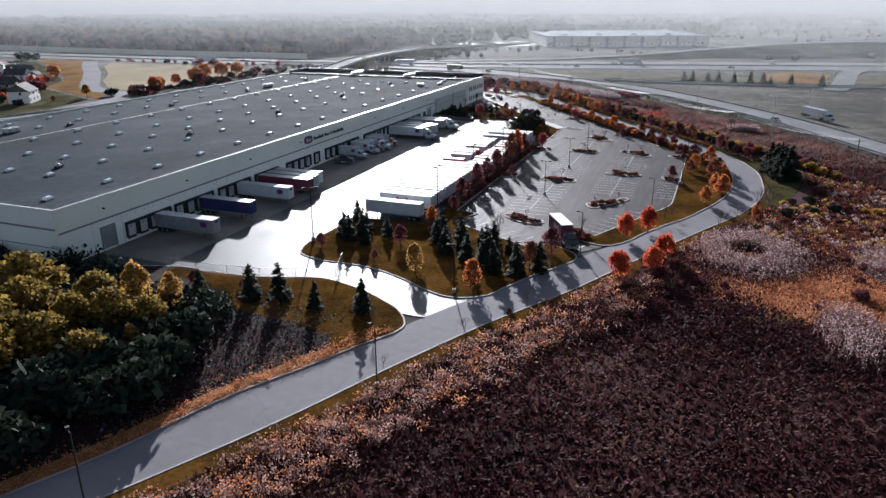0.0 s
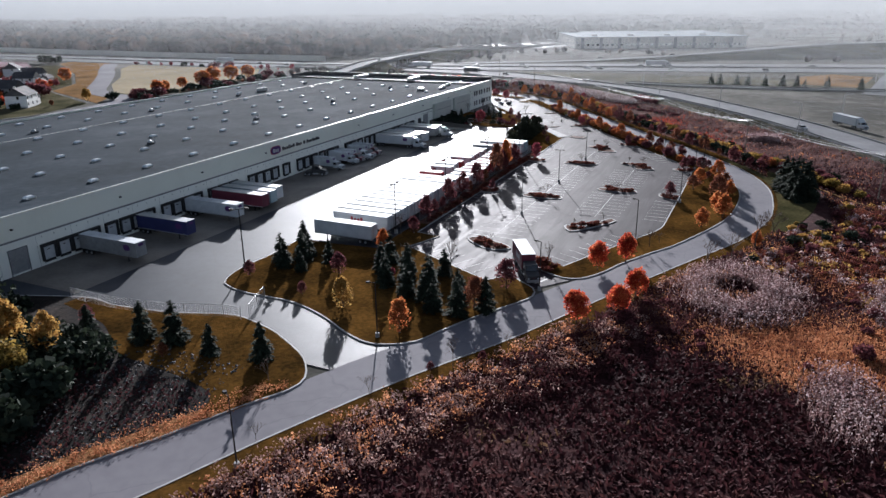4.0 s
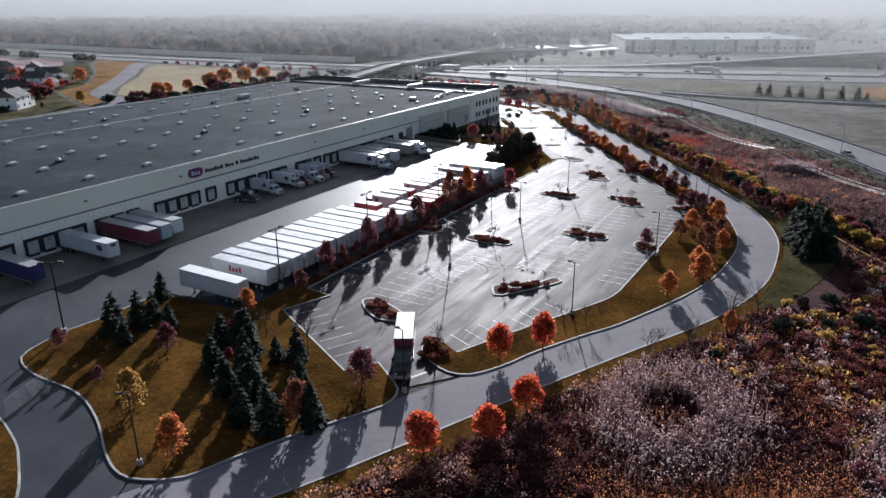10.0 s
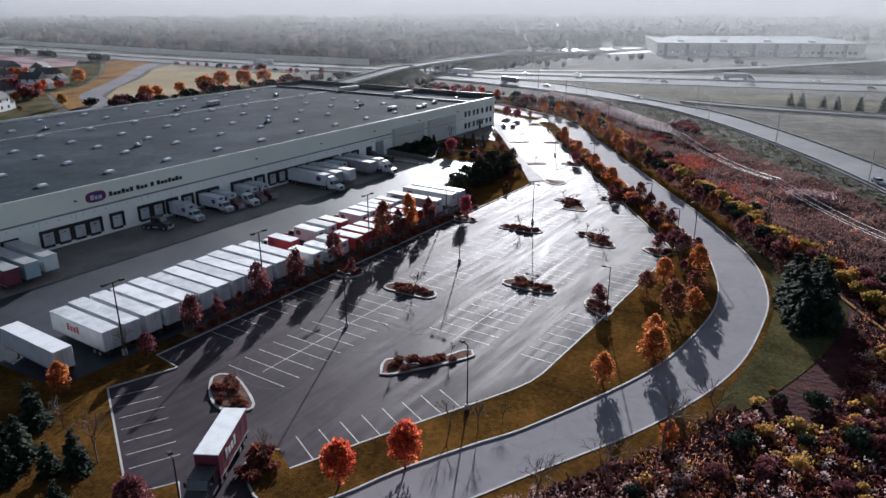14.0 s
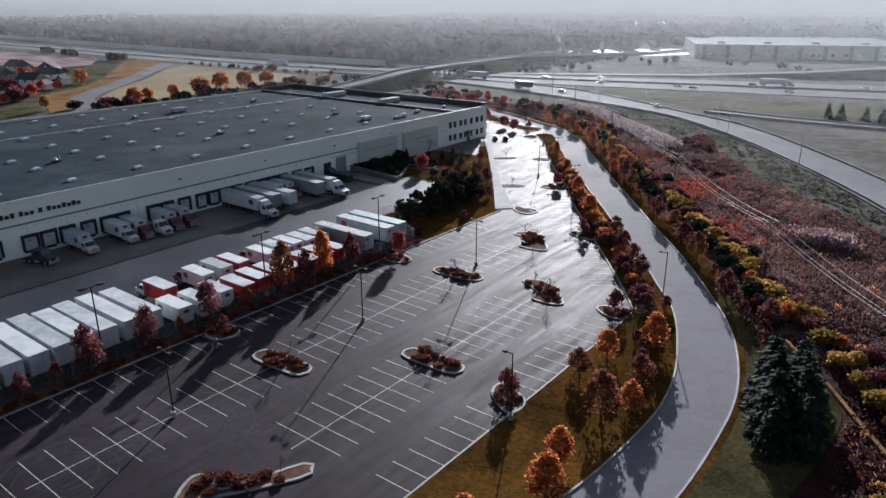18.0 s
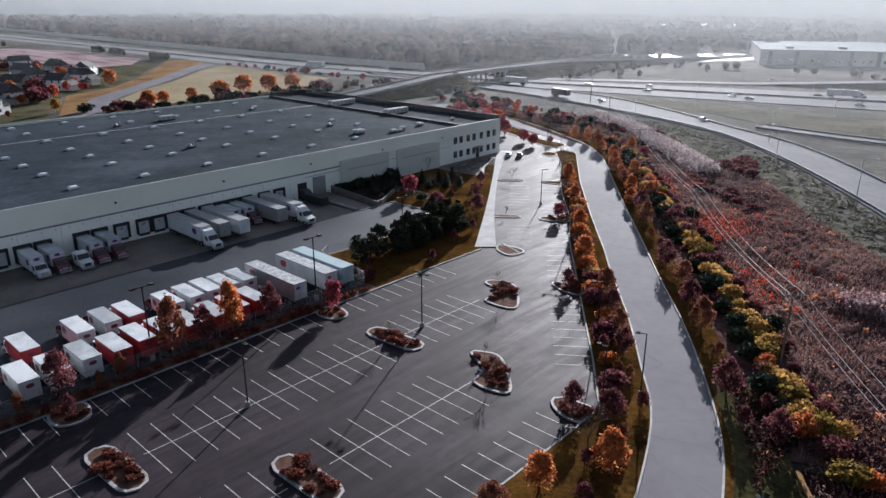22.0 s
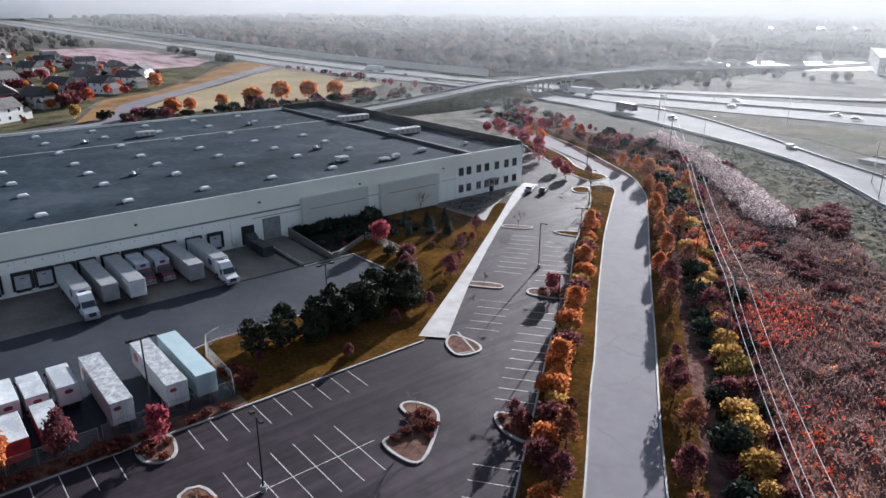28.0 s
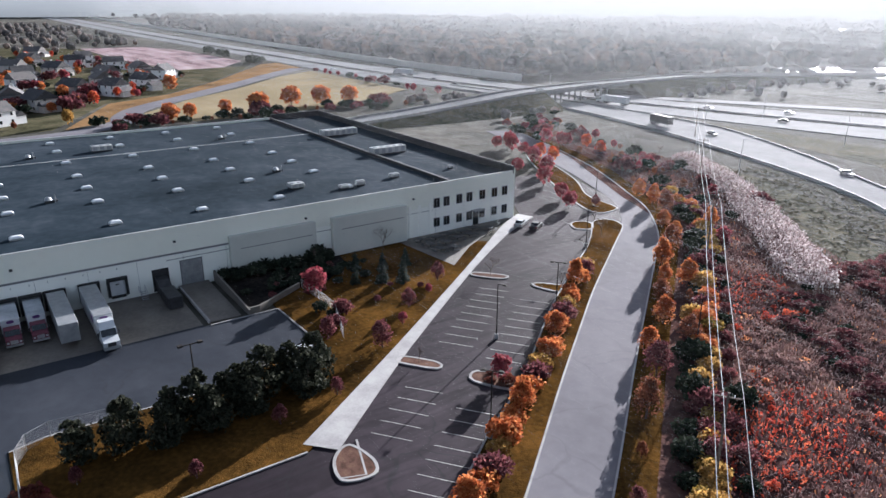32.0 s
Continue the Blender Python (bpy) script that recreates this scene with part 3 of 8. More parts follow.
LAWN_W = [p for p in PEN_W if p[1] > -101 and p[0] > 19] + crom([(19.5, -84), (32, -87), (42, -93), (54, -94.5), (62, -96.5), (63.5, -100)])
setting("lawn_1", slab(LAWN_W, 0.0, 0.135), M_GRASS, "yellowing mown lawn beside the truck entrance", "lawn")
edge_w = resample(INNER_A, 60)
setting("verge_2", band(edge_w, offset(edge_w, 2.6), 0.132, 0.0), M_LITTER, "narrow orange grass verge inside the kerb", "verge")
PEN_M = crom([(36.2, -41), (36.5, -51.5), (35.9, -58.6), (37.2, -64.8), (39.5, -67), (44.7, -68.2), (53.7, -68.3), (61.4, -70.8), (68.6, -74.7), (73, -76.2), (76, -75.6), (79.4, -73.1), (81.4, -68.4), (84.5, -61.4), (88.7, -53.9), (90.1, -50.4), (89.2, -47.3), (86.2, -45)])
PEN_M += [(83.1, -42.9), (81.3, -45.8), (80.4, -47), (59.5, -36), (62.5, -27.6), (57, -27), (57, -21), (54, -21), (54, -39.5)]
setting("lawn_2", slab(PEN_M, -0.1, 0.135), M_GRASS, "yellowing lawn island planted with conifers and small trees", "lawn")
S_IN = crom([(91.1, -35), (96.6, -22.6), (103.6, -7.3), (104.8, -2)]) + [(105.2, 25), (105.3, 51), (104.6, 57.5)] + crom([(98, 67), (83, 87.2), (66.2, 110), (58.9, 121.5), (44.1, 140.5), (37, 150.7), (28.7, 163)])
S_OUT = crom([(28.9, 168), (29.9, 170.6)][1:] + [(41.5, 153.6), (50, 142), (62, 125.9), (75.6, 108.2), (82.2, 99.2), (94.8, 82.8), (103.7, 70), (109.8, 61), (114.4, 50.4), (118.1, 38), (118.9, 25.2), (116.6, 7), (109.4, -12.8), (105, -21), (100.9, -29), (98.5, -35.1), (95.7, -39.5), (92.7, -40.4), (89.5, -39.2), (86.6, -37.1), (85.8, -34.2), (87.8, -33.2)])
S_IN[-1] = (29.5, 162)
S_END = crom([(29.5, 162), (25.5, 168), (20.5, 174.5), (14.2, 181.5), (13.2, 184.5), (15, 187), (18, 186.6), (20.4, 184.6), (25, 177.8), (29.9, 170.6)])
STRIP = S_IN + S_END[1:-1] + S_OUT
setting("lawn_3", slab(STRIP, -0.1, 0.13), M_GRASS, "long lawn strip between car park and road", "lawn")
EAST = [(38.2, 64.2), (57, 64.2), (57, 91.8), (40.2, 115), (19.8, 143.2), (11.3, 154), (8, 150), (0.1, 150), (0.1, 104), (18.3, 104), (31.4, 104.3), (36, 94), (37.6, 85.4), (37.5, 79.7), (37.2, 68)]
setting("lawn_4", slab(EAST, -0.1, 0.132), M_GRASS, "shaded lawn and planting between yard and front walk", "lawn")
NSTRIP = [(54, -21), (57, -21), (57, 64.2), (54, 64.2)]
setting("planting_bed", slab(NSTRIP, -0.1, 0.12), M_MULCH, "mulched planting strip behind the parked trailers", "planting bed")
setting("groundcover_bed", slab([(0.4, 99.7), (17.3, 99.7), (17.3, 101), (11.9, 110.3), (12, 116), (6, 123), (0.4, 124)], 0.0, 0.15), M_SLOPE, "dark groundcover bed inside the low wall", "planting bed")
PATIO = [(3, 138), (18.5, 139.5), (11.3, 148.6), (1.5, 166), (0.1, 168), (0.1, 138)]
setting("patio", slab(PATIO, -0.05, 0.15), M_APRON, "paved break patio beside the office wall", "patio")
WALK_IN = crom([(55.4, 91.9), (39.6, 114.6), (19.2, 142.8), (4.2, 163), (-1, 172)])
WALK_OUT = crom([(58.6, 94.8), (43, 113.7), (25.2, 137.2), (16, 150.2), (8.5, 162), (3, 173.5)])
setting("sidewalk", band(resample(WALK_IN, 70), resample(WALK_OUT, 70), 0.16, -0.05), M_WALK, "wide pale concrete walk leading to the office", "sidewalk")

VERGE = [(p, q) for p, q in zip(resample(OUTER, 200), offset(resample(OUTER, 200), -4.2))]
setting("verge", band([a for a, b in VERGE], [b for a, b in VERGE], 0.1, -0.1), M_GRASS, "narrow grass verge outside the road kerb", "verge")
HBED = [p for p in resample(OUTER, 200) if p[1] > 58]
setting("hedge_bed", band(offset(HBED, -4.2), offset(HBED, -16.0), 0.05, -0.1), M_BRUSHSOIL, "dark leaf-strewn soil under the roadside bushes", "planting bed")
# tan ridge stands in for a strip of lawn lit by the sun
setting("ditch_edge", kerb(crom([(127, 60), (128.5, 57.6), (134.4, 49.4), (142, 37.6), (152, 24)]), False, 0.5, 0.4), M_DRYVERGE, "low tan ridge standing in for a sunlit strip of lawn", "ditch edge")
# lawn outside the bend and the hollow behind it
BEND = crom([(126.2, 2), (127.2, 16), (127.5, 29), (126, 43), (120.8, 58.5), (112, 73.5), (115.5, 75), (122.5, 66.5), (128, 58.2), (134, 49.6), (137, 43), (136.6, 33), (135, 22), (132, 11), (129, 3)], True)
setting("lawn_5", slab(BEND, -0.1, 0.11), M_DULL, "dull green lawn outside the road bend", "lawn")

for pts, closed in ((PEN_W[:-2], False), (PEN_M[:-9], False), (offset(OUTER, 0.0), False), (S_OUT, False), (S_END, False)):
    setting("kerb", kerb(pts, closed), M_KERB, "pale concrete kerb along the pavement edge", "kerb")
for pts in ([(59.5, -36), (80.4, -47), (81.3, -45.8), (83.1, -42.9), (86.2, -45)], [(62.5, -27.6), (59.5, -36)], [(57, 91.8), (57, -21), (57, -27), (62.5, -27.6)], S_IN, [(36.4, -40), (36.2, -41)],
            [(38.2, 64.2), (37.2, 68), (37.5, 79.7), (37.6, 85.4), (36, 94), (31.4, 104.3), (18.3, 104), (18.3, 93)], [(63.2, 92.6), (64.2, 95.3), (58, 97.4)]):
    setting("kerb", kerb(pts, False), M_KERB, "pale concrete kerb along the pavement edge", "kerb")

# planted islands: outline, soil, low shrubs are added later
def stadium(x0, y0, x1, y1, r):
    """Outline of a long island with round ends."""
    a0 = math.atan2(y1 - y0, x1 - x0)
    out = [(x1 + r * math.cos(a0 + t), y1 + r * math.sin(a0 + t)) for t in (-1.57, -0.8, 0, 0.8, 1.57)]
    return out + [(x0 + r * math.cos(a0 + t), y0 + r * math.sin(a0 + t)) for t in (1.57, 2.34, 3.14, 3.94, 4.71)]


ISLANDS = [
    stadium(69.6, 11.3, 76.8, 11.6, 1.5),
    stadium(86.0, 24.3, 93.0, 24.4, 1.5),
    stadium(69.5, 52.4, 76.6, 53.0, 1.5),
    [(68.6, -26.6), (69.6, -25.2), (72.3, -25.4), (78.2, -28.3), (78.1, -30.2), (75.2, -31.2), (71.5, -29.5)],
    [(85, -10.4), (86.5, -9.4), (89.1, -9.9), (92.6, -2), (94, -2.2), (94, -4), (87.9, -13.2), (86.2, -13)],
    [(84.3, 57), (85.6, 58.4), (88.4, 58.5), (94.2, 53.2), (94, 51.4), (89.9, 51.1), (88.4, 54.6)],
    [(69.2, 78.6), (69.8, 80.6), (73.6, 81), (79, 75), (78.9, 72.8), (74, 72.7), (74.1, 77.3)],
    [(57.2, 14.2), (60.6, 13.9), (61.4, 12.4), (60.4, 10.2), (57.2, 10.4)],
    [(57.2, 54), (60.6, 53.8), (61.9, 52.3), (60.5, 50.4), (57.2, 50.6)],
    [(105, 52.6), (102.4, 52.4), (100, 54), (100.4, 55.6), (104.8, 56)],
    [(105, 19.6), (101.4, 21.6), (100.2, 23.8), (101, 25), (105.1, 23)],
    [(84.4, 85.4), (81.2, 84.8), (78.2, 86.2), (78.4, 87.4), (82, 88.6)],
    [(59.6, 119.4), (55, 116.6), (53.2, 117.8), (54, 119.4), (58.6, 121.6)],
    [(48.8, 113.6), (44.6, 110.8), (43.8, 112.2), (48, 115.4), (49.6, 115)],
    [(28.7, 142.6), (24.6, 139.4), (23.6, 140.6), (27.8, 144.2), (29, 144)],
    [(63.6, 92.8), (64.6, 96), (62.4, 97.2), (58.4, 96.2), (60, 93.6)],
    [(9.6, 194), (8.4, 188.4), (-4, 192.4), (-32, 207), (-50, 218), (-48, 220.5), (-20, 209), (-4, 198.4), (7, 196.4)],
    [(11.6, 177.4), (12, 180.6), (14.6, 181), (17, 178.2), (15, 175.4)],
    [(40, 147.6), (35, 145.4), (34, 146.6), (38, 149.8)],
]
ISL_LINES = []
for n_i, o in enumerate(ISLANDS):
    line = crom(o, True, 0.6)
    ISL_LINES.append(line)
    isl = thing("traffic_island", "kerbed car park island with mulch and low shrubs", "traffic island", "car park islands")
    part("kerb_ring", kerb(line, True, 0.36, 0.17, -0.02), M_KERB, isl)
    part("soil", slab(offset(line, 0.0, True), -0.02, 0.14), M_MULCH if n_i < 16 else M_GRASS, isl, "brown mulch bed")

# ---- highways and far roads ----
RAMP_N = crom([(-230, 303), (-180, 307), (-122, 303), (-66, 293), (-10, 275), (35, 255), (64, 230), (92, 198), (124.5, 152.6), (153, 100.5), (190, 20), (220, -60), (240, -140)], step=5)
RAMP_F = crom([(-230, 315), (-180, 321), (-120, 324), (-51, 319), (-1, 296), (37, 270.5), (66, 252), (91, 226), (124.5, 181), (155, 130), (198, 34), (230, -60), (252, -140)], step=5)
setting("ramp_road", band(resample(RAMP_N, 90), resample(RAMP_F, 90), 0.3, -0.2), M_HWY, "pale concrete highway ramp", "road")
A_N = crom([(-2300, 320), (-1200, 296), (-880, 294), (-546, 295), (-400, 292), (-300, 292), (-187, 312), (-104, 325), (-41, 337), (25, 352), (86, 365), (160, 384), (420, 450), (900, 570)], step=8)
A_F = crom([(-2300, 385), (-1200, 348), (-730, 336), (-544, 337), (-413, 338), (-320, 344), (-230, 348), (-130, 362), (-63, 382), (8, 408), (77, 428), (158, 450), (420, 520), (900, 650)], step=8)
setting("motorway", band(resample(A_N, 120), resample(A_F, 120), 0.25, -0.2), M_HWY, "pale concrete motorway with several lanes", "road")
mid = [((a[0] + b[0]) / 2, (a[1] + b[1]) / 2) for a, b in zip(resample(A_N, 120), resample(A_F, 120))]
setting("motorway_median", band(offset(mid, 3.2), offset(mid, -3.2), 0.27, 0.2), M_HWYGRASS, "dark gravel median between the carriageways", "median")
setting("median_barrier", kerb(mid, False, 0.6, 1.1, 0.2), M_KERB, "low concrete median barrier", "barrier")
B_C = crom([(-190, 330), (-120, 372), (-64, 404), (-10, 431), (50, 466), (117, 513), (164, 541), (211, 563), (300, 600), (430, 650), (640, 720)], step=8)
def climb(x):
    return float(np.interp(x, [-64, -10, 50, 117, 164, 211, 300], [0.3, 0.8, 3.4, 7.4, 10.0, 11.2, 11.8]))
zb = [climb(x) for x, y in B_C]
g, n = Geo(), len(B_C)
for d0, d1, k0, k1 in ((5.5, -5.5, 0, 0), (5.5, 5.5, 0, 1), (-5.5, -5.5, 0, 1)):
    e0, e1 = offset(B_C, d0), offset(B_C, d1)
    g.add([(*e0[i], zb[i]) for i in range(n)] + [(*e1[i], zb[i] - 0.35 * (k1 or k0)) for i in range(n)], [(i, i + 1, n + i + 1, n + i) for i in range(n - 1)])
setting("link_road", g, M_HWY, "pale link road climbing an embankment", "road")
g = Geo()
for sd in (1, -1):
    e = offset(B_C, sd * 5.5)
    o = [(e[i][0] + (e[i][0] - B_C[i][0]) / 5.5 * zb[i] * 2.2, e[i][1] + (e[i][1] - B_C[i][1]) / 5.5 * zb[i] * 2.2) for i in range(n)]
    g.add([(*e[i], zb[i] - 0.3) for i in range(n)] + [(*o[i], -0.2) for i in range(n)], [(i, i + 1, n + i + 1, n + i) for i in range(n - 1)])
setting("link_embankment", g, M_HWYGRASS, "grassed embankment under the link road", "embankment")
LOOP = crom([(172, 262), (178, 284), (183, 310), (190, 349), (195, 374), (204, 398)], step=5)
setting("loop_road", band(offset(LOOP, 6), offset(LOOP, -6), 0.33, -0.2), M_HWY, "pale curved slip road joining the motorway", "road")
setting("dry_patch", slab([(138, 306), (168, 298), (176, 330), (182, 362), (160, 372), (140, 350)], -0.2, 0.0), M_DRYVERGE, "orange-pink patch of dry grass beside the slip road", "verge")
C_C = crom([(46, 279), (84, 274), (135, 276), (198, 284), (300, 292), (430, 292)], step=6)
setting("slip_road", band(offset(C_C, 3.5), offset(C_C, -3.5), 0.32, -0.2), M_HWY, "pale slip road between ramp and motorway", "road")
S_C = crom([(-172, 40), (-176, 95), (-193, 121), (-211, 127), (-234, 139), (-268, 172), (-307, 210), (-353, 251), (-386, 284)], step=4)
setting("estate_road", band(offset(S_C, 5.6), offset(S_C, -5.6), 0.06, -0.2), M_ROAD, "grey estate road past the dry field", "road")
setting("dry_field", slab([(-190, 131), (-216, 136), (-252, 166), (-285, 203), (-337, 250), (-362, 284), (-229, 282), (-207, 251), (-189, 215), (-180, 152)], -0.2, 0.02), M_DRYFIELD, "tan mown field of dry grass", "field")
setting("estate_verge", slab([(-188, 100), (-258, 129), (-280, 163), (-337, 209), (-436, 274), (-442, 290), (-392, 288), (-366, 262), (-312, 215), (-270, 177), (-236, 142), (-205, 126)], -0.2, -0.02), M_DRYVERGE, "orange dry verge along the estate road", "verge")
setting("highway_bank", slab([(-60, 232), (-10, 262), (30, 245), (80, 200), (112, 152), (142, 100), (175, 20), (210, -80), (150, -60), (136, 60), (112, 110), (80, 150), (40, 196), (0, 226)], -0.2, -0.02), M_HWYGRASS, "rough green highway bank", "bank")
setting("brush_bank", slab([(2, 205), (-40, 228), (-60, 236), (-14, 256), (12, 240), (31, 226), (50, 207), (74, 195), (84, 181), (98, 161), (113, 145), (128, 129), (146, 101), (162, 66), (136, 62), (118, 82), (92, 116), (66, 152), (40, 188)], -0.2, 0.03), M_BRUSHSOIL, "dark red-brown soil under the bank's brush", "bank")
setting("highway_median", slab([(-80, 322), (20, 333), (170, 338), (420, 446), (430, 298), (300, 298), (198, 290), (135, 282), (84, 280), (46, 285), (20, 300)], -0.2, -0.03), M_HWYGRASS, "grassed highway median", "bank")

setting("estate_ground", slab([(-190, 96), (-258, 127), (-280, 160), (-337, 206), (-424, 262), (-426, 206), (-543, 188), (-720, 184), (-820, 60), (-600, -90), (-230, -90), (-176, 40)], -0.2, -0.04), M_GARDEN, "dark gardens and lawns of the housing estate", "ground")
setting("pink_field", slab([(-720, 186), (-716, 246), (-644, 266), (-475, 272), (-425, 240), (-420, 206), (-543, 190)], -0.2, 0.0), M_PINKFIELD, "pale pinkish field of dry seed heads behind the houses", "field")
for o in ([(-190, 600), (-114, 690), (-80, 625), (-140, 555)], [(-620, 1480), (-350, 1760), (-330, 1640), (-520, 1440)], [(-520, 1335), (-255, 1445), (-250, 1400), (-500, 1300)], [(-760, 1960), (-500, 2120), (-470, 2030), (-700, 1880)], [(-60, 1150), (160, 1260), (180, 1190), (0, 1090)]):
    setting("pond", slab(crom(o, True, 12), -0.2, -0.02), M_POND, "pond glinting in the low sun", "water")

for pts in (offset(RAMP_N, 0.8), offset(RAMP_F, -0.8), offset(C_C, 4.4), offset(C_C, -4.4)):
    setting("guard_rail", kerb(pts, False, 0.25, 0.85, 0.35), M_STRIPE, "grey steel guard rail along the ramp", "guard rail")

# overpass behind the building
O_C = crom([(-205, -60), (-165, 60), (-140, 150), (-132, 215), (-136, 290), (-142, 350), (-140, 460), (-122, 575), (-90, 700), (-40, 860)], step=8)
def rise(y):
    return max(0.05, 7.2 * max(0.0, min(1, (y - 170) / 115)) * max(0.0, min(1, (620 - y) / 200)))
pa, pb = offset(O_C, 6.5), offset(O_C, -6.5)
g, n = Geo(), len(O_C)
zz = [rise(y) for x, y in O_C]
g.add([(*pa[i], zz[i]) for i in range(n)] + [(*pb[i], zz[i]) for i in range(n)] + [(*pa[i], zz[i] - 1.3) for i in range(n)] + [(*pb[i], zz[i] - 1.3) for i in range(n)],
      [(i, i + 1, n + i + 1, n + i) for i in range(n - 1)] + [(i, i + 1, 2 * n + i + 1, 2 * n + i) for i in range(n - 1)] + [(n + i, n + i + 1, 3 * n + i + 1, 3 * n + i) for i in range(n - 1)] + [(2 * n + i, 2 * n + i + 1, 3 * n + i + 1, 3 * n + i) for i in range(n - 1)])
bridge = setting("overpass", g, M_HWY, "pale concrete road overpass crossing the motorway", "overpass")
for sgn in (6.5, -6.5):
    e = offset(O_C, sgn)
    g = Geo()
    for k in range(n - 1):
        g.add([(*e[k], zz[k]), (*e[k + 1], zz[k + 1]), (*e[k + 1], zz[k + 1] + 0.9), (*e[k], zz[k] + 0.9)], [(0, 1, 2, 3)])
        q = offset(O_C, sgn * 0.95)
        g.add([(*q[k], zz[k]), (*q[k + 1], zz[k + 1]), (*q[k + 1], zz[k + 1] + 0.9), (*q[k], zz[k] + 0.9), (*e[k], zz[k] + 0.9), (*e[k + 1], zz[k + 1] + 0.9)], [(0, 1, 2, 3), (3, 2, 5, 4)])
    part("parapet", g, M_KERB, bridge)
for k in range(n):
    if 304 < O_C[k][1] < 362 and k % 2 == 0:
        gg = Geo()
        for d in (-4, 0, 4):
            gg.tube((O_C[k][0] + d, O_C[k][1], -0.2), (O_C[k][0] + d, O_C[k][1], zz[k] - 1.3), 0.5, 0.5, 8)
        gg.box(O_C[k][0] - 6, O_C[k][0] + 6, O_C[k][1] - 0.6, O_C[k][1] + 0.6, zz[k] - 2.2, zz[k] - 1.25)
        part("pier", gg, M_KERB, bridge)
for y0, y1 in ((60, 306), (360, 640)):
    pts = [(x, y) for x, y in O_C if y0 <= y <= y1]
    g = Geo()
    for d in (6.4, -6.4):
        e = offset(pts, d)
        o = offset(pts, d * (1 + 0.0))
        o = [(e[i][0] + (e[i][0] - pts[i][0]) / 6.4 * rise(pts[i][1]) * 2, e[i][1] + (e[i][1] - pts[i][1]) / 6.4 * rise(pts[i][1]) * 2) for i in range(len(pts))]
        for i in range(len(pts) - 1):
            g.add([(*e[i], rise(pts[i][1]) - 0.3), (*e[i + 1], rise(pts[i + 1][1]) - 0.3), (*o[i + 1], -0.2), (*o[i], -0.2)], [(0, 1, 2, 3)])
    setting("embankment", g, M_HWYGRASS, "grassed embankment carrying the overpass road", "embankment")

# ---- warehouse ----
BX0, BY0, BY1, BH = -104.0, -88.5, 169.6, 11.2
wh = thing("warehouse", "long pale concrete warehouse with a dark flat roof", "warehouse")
g = Geo()
g.box(BX0, -0.3, BY0, BY1, -0.1, 10.5)
part("core", g, M_WALL_LO, wh)
part("roof_deck", Geo().box(BX0 + 0.3, -0.35, BY0 + 0.3, 151.5, 10.5, 10.62), M_ROOF, wh, "dark ballasted roof membrane")
part("office_roof_deck", Geo().box(BX0 + 0.3, -0.35, 152.2, BY1 - 0.35, 10.5, 10.56), M_ROOF, wh, "dark roof membrane inside a tall parapet")
part("front_wall_lower", Geo().box(-0.3, 0.0, BY0, BY1, -0.1, 6.3), M_WALL_LO, wh, "off-white lower wall panels")
part("front_wall_upper", Geo().box(-0.3, -0.03, BY0, BY1, 6.3, BH), M_WALL_UP, wh, "grey-beige upper wall panels")
part("stripe", Geo().box(-0.05, 0.02, BY0, 102.5, 6.28, 6.62), M_STRIPE, wh, "dark reveal stripe")
part("thin_stripe", Geo().box(-0.05, 0.015, 91.5, 147, 5.37, 5.5), M_STRIPE, wh)
for yj in [BY0 + 7.62 * k for k in range(1, 34)]:
    part("panel_joint", Geo().box(-0.02, 0.006, yj - 0.02, yj + 0.02, 0, 6.27), M_STRIPE, wh)
part("end_wall", Geo().box(BX0, -0.3, BY0 - 0.3, BY0, -0.1, BH), M_WALL_LO, wh)
part("end_wall_stripe", Geo().box(BX0, -0.3, BY0 - 0.33, BY0 - 0.28, 7.2, 7.55), M_STRIPE, wh)
part("end_wall_stripe", Geo().box(BX0, -0.3, BY0 - 0.32, BY0 - 0.28, 3.6, 3.75), M_STRIPE, wh)
part("far_wall", Geo().box(BX0, 0.0, BY1, BY1 + 0.3, -0.1, BH + 0.5), M_WALL_UP, wh)
part("back_parapet", Geo().box(BX0 - 0.3, BX0 + 0.1, BY0, BY1, -0.1, BH), M_WALL_UP, wh)
part("coping", Geo().box(-0.36, 0.04, BY0 - 0.3, BY1 + 0.3, BH, BH + 0.08), M_COPING, wh)
part("coping", Geo().box(BX0, -0.36, BY0 - 0.34, BY0 + 0.04, BH, BH + 0.08), M_COPING, wh)
part("coping", Geo().box(BX0 - 0.34, BX0 + 0.12, BY0, BY1, BH, BH + 0.08), M_COPING, wh)
part("roof_divider", Geo().box(BX0, -0.36, 151.5, 152.2, 10.5, 11.3), M_DARK, wh, "dark roof divider wall")
part("office_parapet", Geo().box(BX0, -0.02, BY1 - 0.35, BY1 + 0.02, 10.5, 12.3), M_DARK, wh, "tall dark parapet behind the office roof")
part("office_parapet", Geo().box(BX0, BX0 + 0.4, 152, BY1, 10.5, 12.3), M_DARK, wh)
part("roof_seam", Geo().box(-72.3, -71.9, BY0 + 1, 151, 10.62, 10.72), M_COPING, wh, "pale raised expansion joint")

